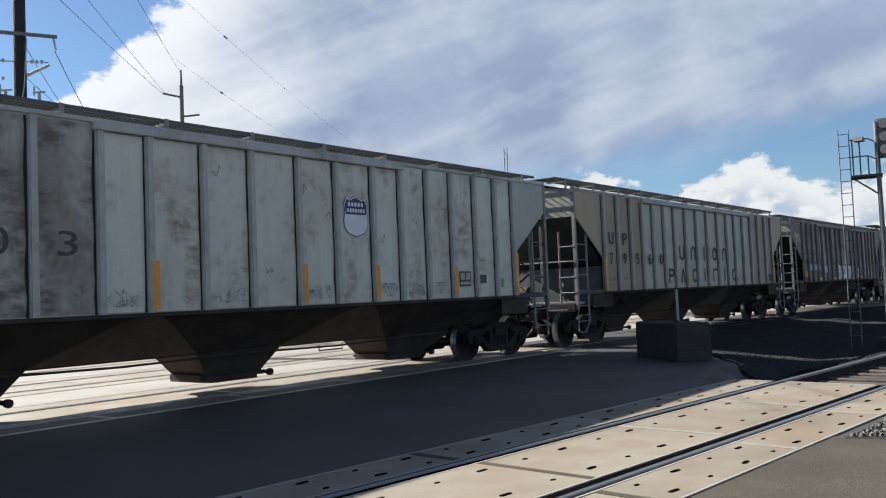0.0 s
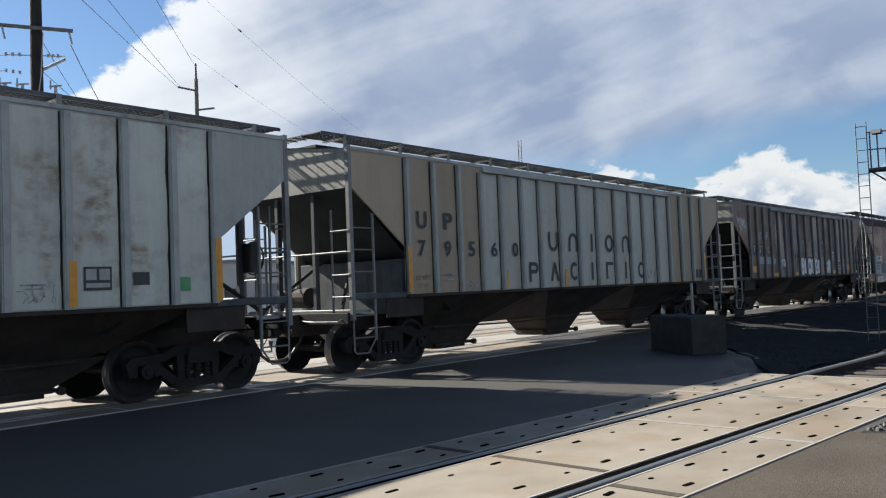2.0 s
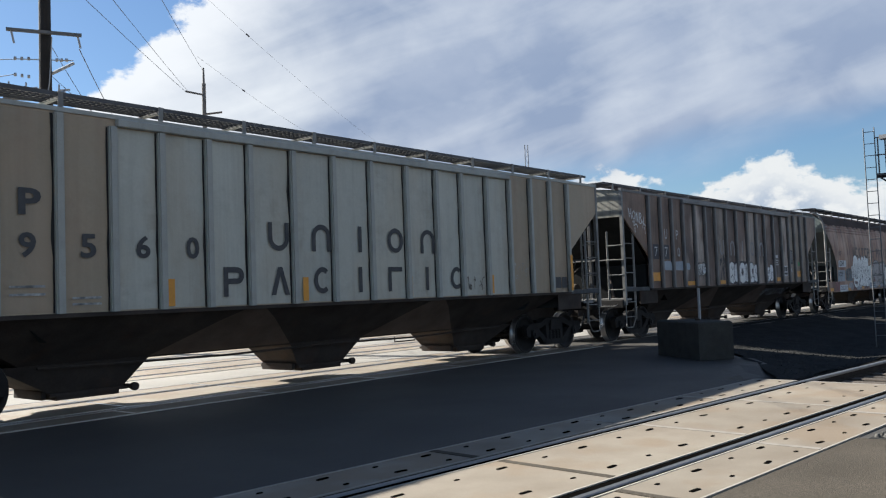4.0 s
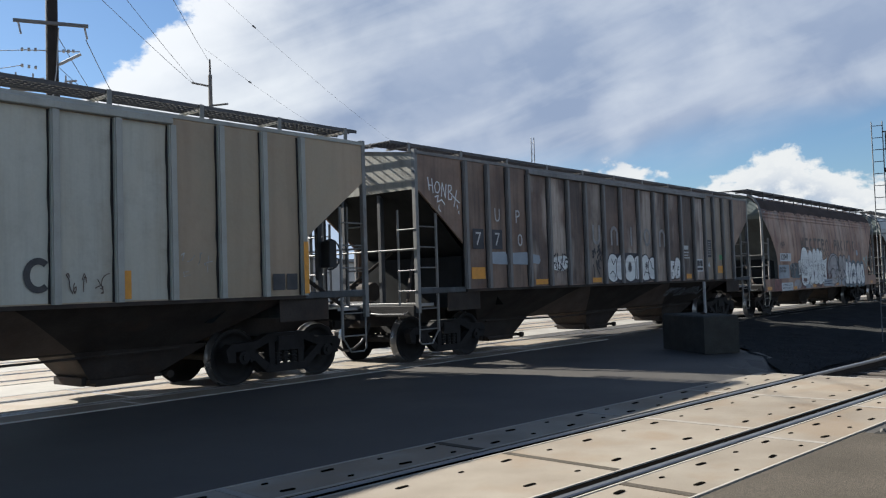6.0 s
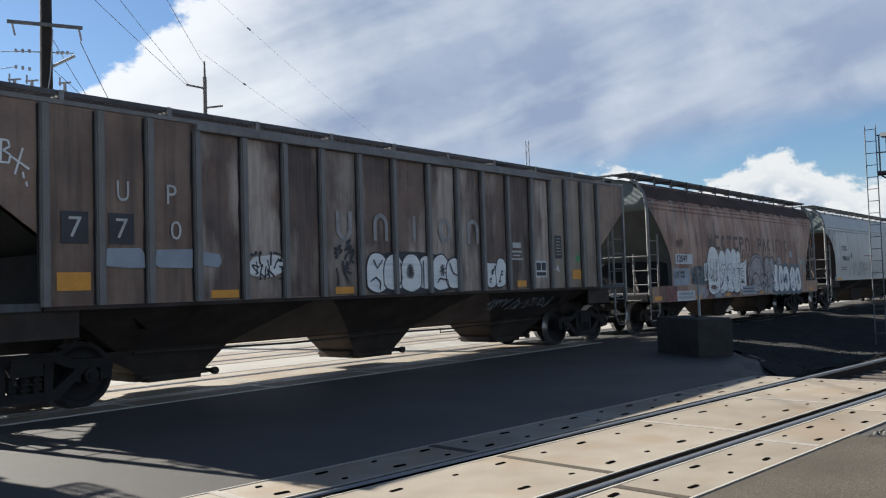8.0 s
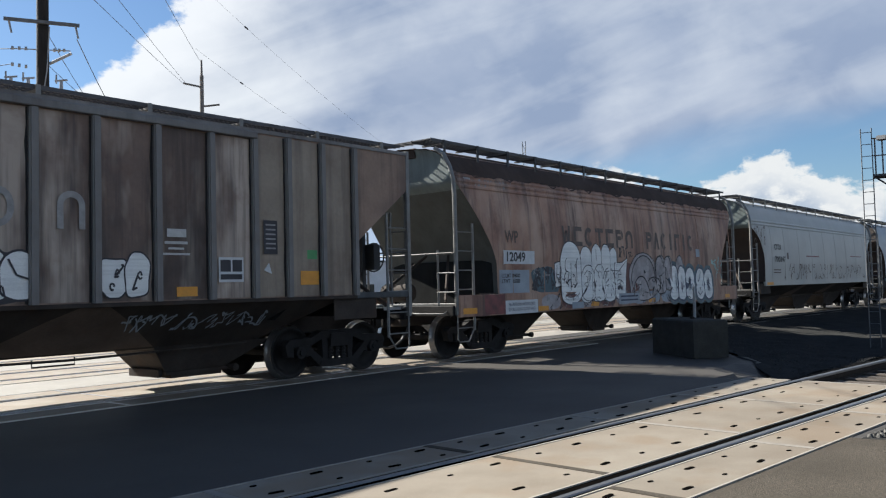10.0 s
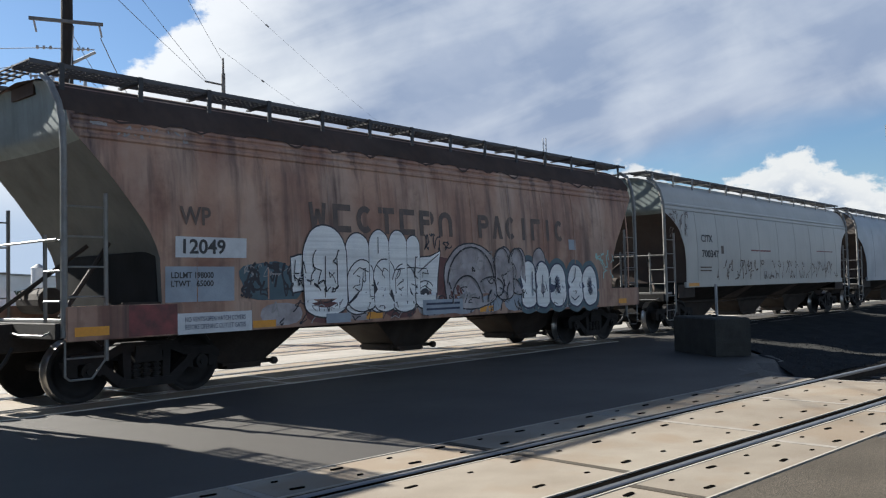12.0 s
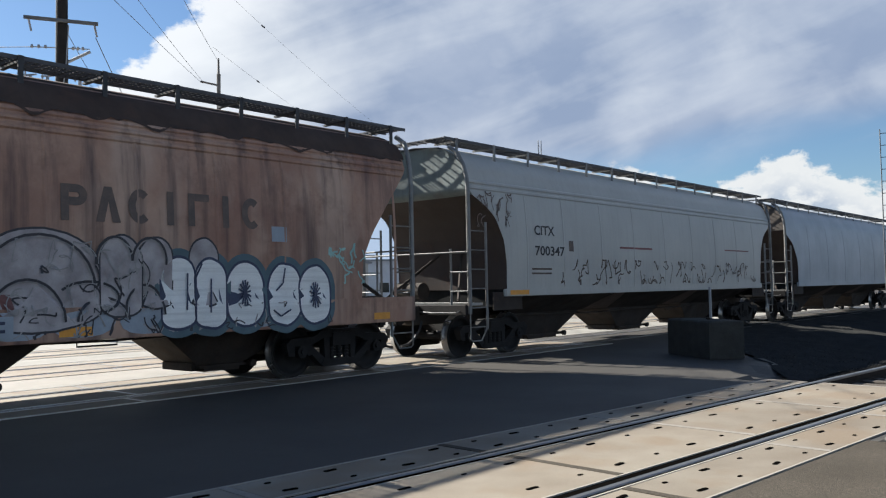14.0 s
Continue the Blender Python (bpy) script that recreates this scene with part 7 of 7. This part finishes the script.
# ---- yard beyond the tracks, seen between and under the cars ----
def make_road_vehicle(kind, m, paint, label):
    t = thing(kind, m, label, "truck" if "truck" in kind else "car", "parked vehicles beyond the tracks")
    truck = "truck" in kind
    L, W = (7.2, 2.3) if truck else (4.5, 1.8)
    bm = bmesh.new()
    if truck:
        prof = [(0, 0.55), (0, 1.5), (0.15, 1.75), (1.35, 1.95), (1.75, 2.75), (2.0, 2.9), (3.3, 2.9), (3.4, 0.7)]
        prism(bm, prof, -1.1, 1.1)
    else:
        prof = [(0, 0.35), (0, 0.72), (0.2, 0.82), (1.15, 0.95), (1.85, 1.42), (3.2, 1.45), (3.95, 1.0), (4.45, 0.95), (4.5, 0.4)]
        prism(bm, prof, -0.88, 0.88)
    bmesh.ops.bevel(bm, geom=bm.edges[:], offset=0.05, segments=2, affect="EDGES")
    part("body", done(bm), paint, t)
    for s in (-1, 1):
        bm = bmesh.new()
        y = (1.1 if truck else 0.88) * s
        if truck:
            prism(bm, [(1.75, 2.0), (1.98, 2.65), (2.9, 2.65), (2.9, 2.0)], y - 0.01, y + 0.01)
        else:
            prism(bm, [(1.35, 0.98), (1.92, 1.36), (3.15, 1.38), (3.7, 1.0)], y - 0.01, y + 0.01)
        part("side_window", done(bm), "glass", t)
        for x in ((0.95, 5.2, 6.3) if truck else (0.85, 3.6)):
            bm = bmesh.new()
            r = 0.5 if truck else 0.33
            tube(bm, (x, y - 0.12 * s, r), (x, y + 0.06 * s, r), r, 18)
            w = part("wheel", done(bm), "tyre", t)
            bm = bmesh.new()
            tube(bm, (x, y + 0.05 * s, r), (x, y + 0.075 * s, r), r * 0.55, 14)
            part("rim", done(bm), "galv", w)
    if truck:
        bm = bmesh.new()
        box(bm, 3.45, 7.2, -1.15, 1.15, 1.0, 1.25)
        part("flat_bed", done(bm), "under", t)


def make_yard():
    rnd = random.Random(8)
    for x, y, yaw, paint, kind, label in (
        (18.0, 44, 185, "whitecar", "flatbed_truck", "white flatbed truck parked beyond the railway tracks"),
        (33.0, 52, 178, "whitecar", "flatbed_truck", "white work truck parked beyond the railway tracks"),
        (14.0, 41, 170, "redcar", "parked_car", "red car parked beyond the railway tracks"),
        (24.0, 43, 200, "redcar", "parked_car", "red car standing on the far road"),
        (30.0, 46, 10, "darkcar", "parked_car", "dark car parked beyond the railway tracks"),
        (9.0, 40, 5, "darkcar", "parked_car", "dark car parked in the far yard"),
        (40.0, 49, 170, "whitecar", "parked_car", "white car parked beyond the railway tracks"),
    ):
        make_road_vehicle(kind, pose(x, y, -0.012, 0, 0, yaw), paint, label)

    def building(x, y, w, d, h, mat, label, gable=0.0):
        t = thing("warehouse", pose(x, y, -0.012), label, "building", "yard buildings")
        bm = bmesh.new()
        prism(bm, [(-w / 2, 0), (w / 2, 0), (w / 2, h), (0, h + gable + 0.01), (-w / 2, h)], -d / 2, d / 2)
        part("wall", done(bm), mat, t)
        bm = bmesh.new()
        prism(bm, [(-w / 2 - 0.4, h), (0, h + gable + 0.02), (w / 2 + 0.4, h), (w / 2 + 0.4, h + 0.25), (0, h + gable + 0.3), (-w / 2 - 0.4, h + 0.25)], -d / 2 - 0.4, d / 2 + 0.4)
        part("roof", done(bm), "roof", t)
        n = max(2, int(w / 5))
        for i in range(n):
            bm = bmesh.new()
            xc = -w / 2 + (i + 0.5) * w / n
            box(bm, xc - 1.1, xc + 1.1, -d / 2 - 0.06, -d / 2 + 0.02, 0.9 if i % 3 else 0.0, 2.5 if i % 3 else 3.0)
            part("window" if i % 3 else "door", done(bm), "glass" if i % 3 else "roof", t)

    building(62, 170, 44, 14, 4.5, "bldg", "long pale metal-clad warehouse beyond the yard", 1.2)
    building(66, 92, 34, 16, 5.0, "bldg2", "low tan warehouse beyond the yard", 0.8)
    building(-2, 88, 20, 12, 4.0, "bldg", "small pale shed beyond the yard", 1.0)
    building(120, 110, 50, 20, 6.0, "bldg", "distant grey industrial building", 0.5)
    # tall silo far off
    t = thing("storage_silo", pose(140 * math.cos(radians(66.0)), 140 * math.sin(radians(66.0)), -0.012), "distant pale cylindrical storage silo with a shallow cone roof", "silo", "yard buildings")
    bm = bmesh.new()
    tube(bm, (0, 0, 0), (0, 0, 5.6), 1.0, 20)
    part("shell", done(bm), "bldg", t)
    bm = bmesh.new()
    tube(bm, (0, 0, 5.6), (0, 0, 6.2), 1.05, 20, 0.2)
    part("cone_roof", done(bm), "roof", t)
    # light poles in the yard
    for x, y, h in ((15, 58, 8.0), (28, 62, 9.0), (44, 66, 8.5), (60, 70, 9.0)):
        t = thing("street_lamp", pose(x, y, -0.012), "slim grey yard light pole with one arm", "street lamp", "yard light poles")
        bm = bmesh.new()
        tube(bm, (0, 0, 0), (0, 0, h), 0.11, 8, 0.07)
        part("pole", done(bm), "galv", t)
        bm = bmesh.new()
        pipe(bm, [(0, 0, h), (0.6, -0.3, h + 0.25), (1.5, -0.7, h + 0.3)], 0.05, 6)
        part("arm", done(bm), "galv", t)
        bm = bmesh.new()
        box(bm, 1.4, 2.0, -0.85, -0.6, h + 0.2, h + 0.33)
        part("lamp_head", done(bm), "galv", t)
    # far hills and a band of trees
    verts, faces = [], []
    for i in range(90):
        a = radians(-6 + i * 1.2)
        r = 2200
        hgt = 40 + 35 * noise.noise(Vector((i * 0.13, 2, 0))) + 14 * noise.noise(Vector((i * 0.5, 5, 0)))
        for rr, z in ((r, -2), (r + 250, max(8, hgt)), (r + 700, -2)):
            verts.append((rr * math.cos(a), rr * math.sin(a), z))
    for i in range(89):
        for k in (0, 1):
            o = i * 3 + k
            faces.append((o, o + 3, o + 4, o + 1))
    me = bpy.data.meshes.new("backdrop_hills")
    me.from_pydata(verts, [], faces)
    me.materials.append(M["hill"])
    tagged(new("backdrop_hills", me), "hazy blue hills on the horizon", "hills", kind="structure")
    verts, faces = [], []
    for i in range(2600):
        a = radians(rnd.uniform(5, 100))
        r = rnd.uniform(150, 190)
        base = Vector((r * math.cos(a), r * math.sin(a), abs(rnd.gauss(0, 1)) * 2.0 * (0.6 + 0.6 * noise.noise(Vector((a * 9, 0, 0))))))
        o = len(verts)
        s = rnd.uniform(0.7, 1.6)
        for k in range(6):
            d = Vector((rnd.gauss(0, 1), rnd.gauss(0, 1), rnd.gauss(0, 1))).normalized() * s
            verts.append(tuple(base + d))
        faces += [(o, o + 1, o + 2), (o + 1, o + 2, o + 3), (o + 2, o + 3, o + 4), (o + 3, o + 4, o + 5), (o + 4, o + 5, o), (o + 1, o + 3, o + 5)]
    me = bpy.data.meshes.new("far_trees")
    me.from_pydata(verts, [], faces)
    me.materials.append(M["leaf"])
    tagged(new("far_trees", me), "distant dark line of trees and bushes", "trees", kind="stuff")


make_block()
make_signal()
make_poles()
make_yard()


# ---- what moves: the cars roll by, their wheels turn ----
def motions():
    times = [0.0, 0.05] + [0.5 * k for k in range(1, 28)] + [13.95, 14.0]
    for car, s0 in CARS:
        walk(car, [(t, pose(s0 - SPEED * t, D, 0)) for t in times])
    turn = math.degrees(SPEED / WHEEL_R)
    wheel_times = [0.0, 0.03] + [0.14 * k for k in range(1, 100)] + [13.97, 14.0]
    for n, (ws, u) in enumerate(WHEELSETS):
        walk(ws, [(t, pose(u, 0, WHEEL_R, 0, -turn * t + 37 * n, 0)) for t in wheel_times])


motions()
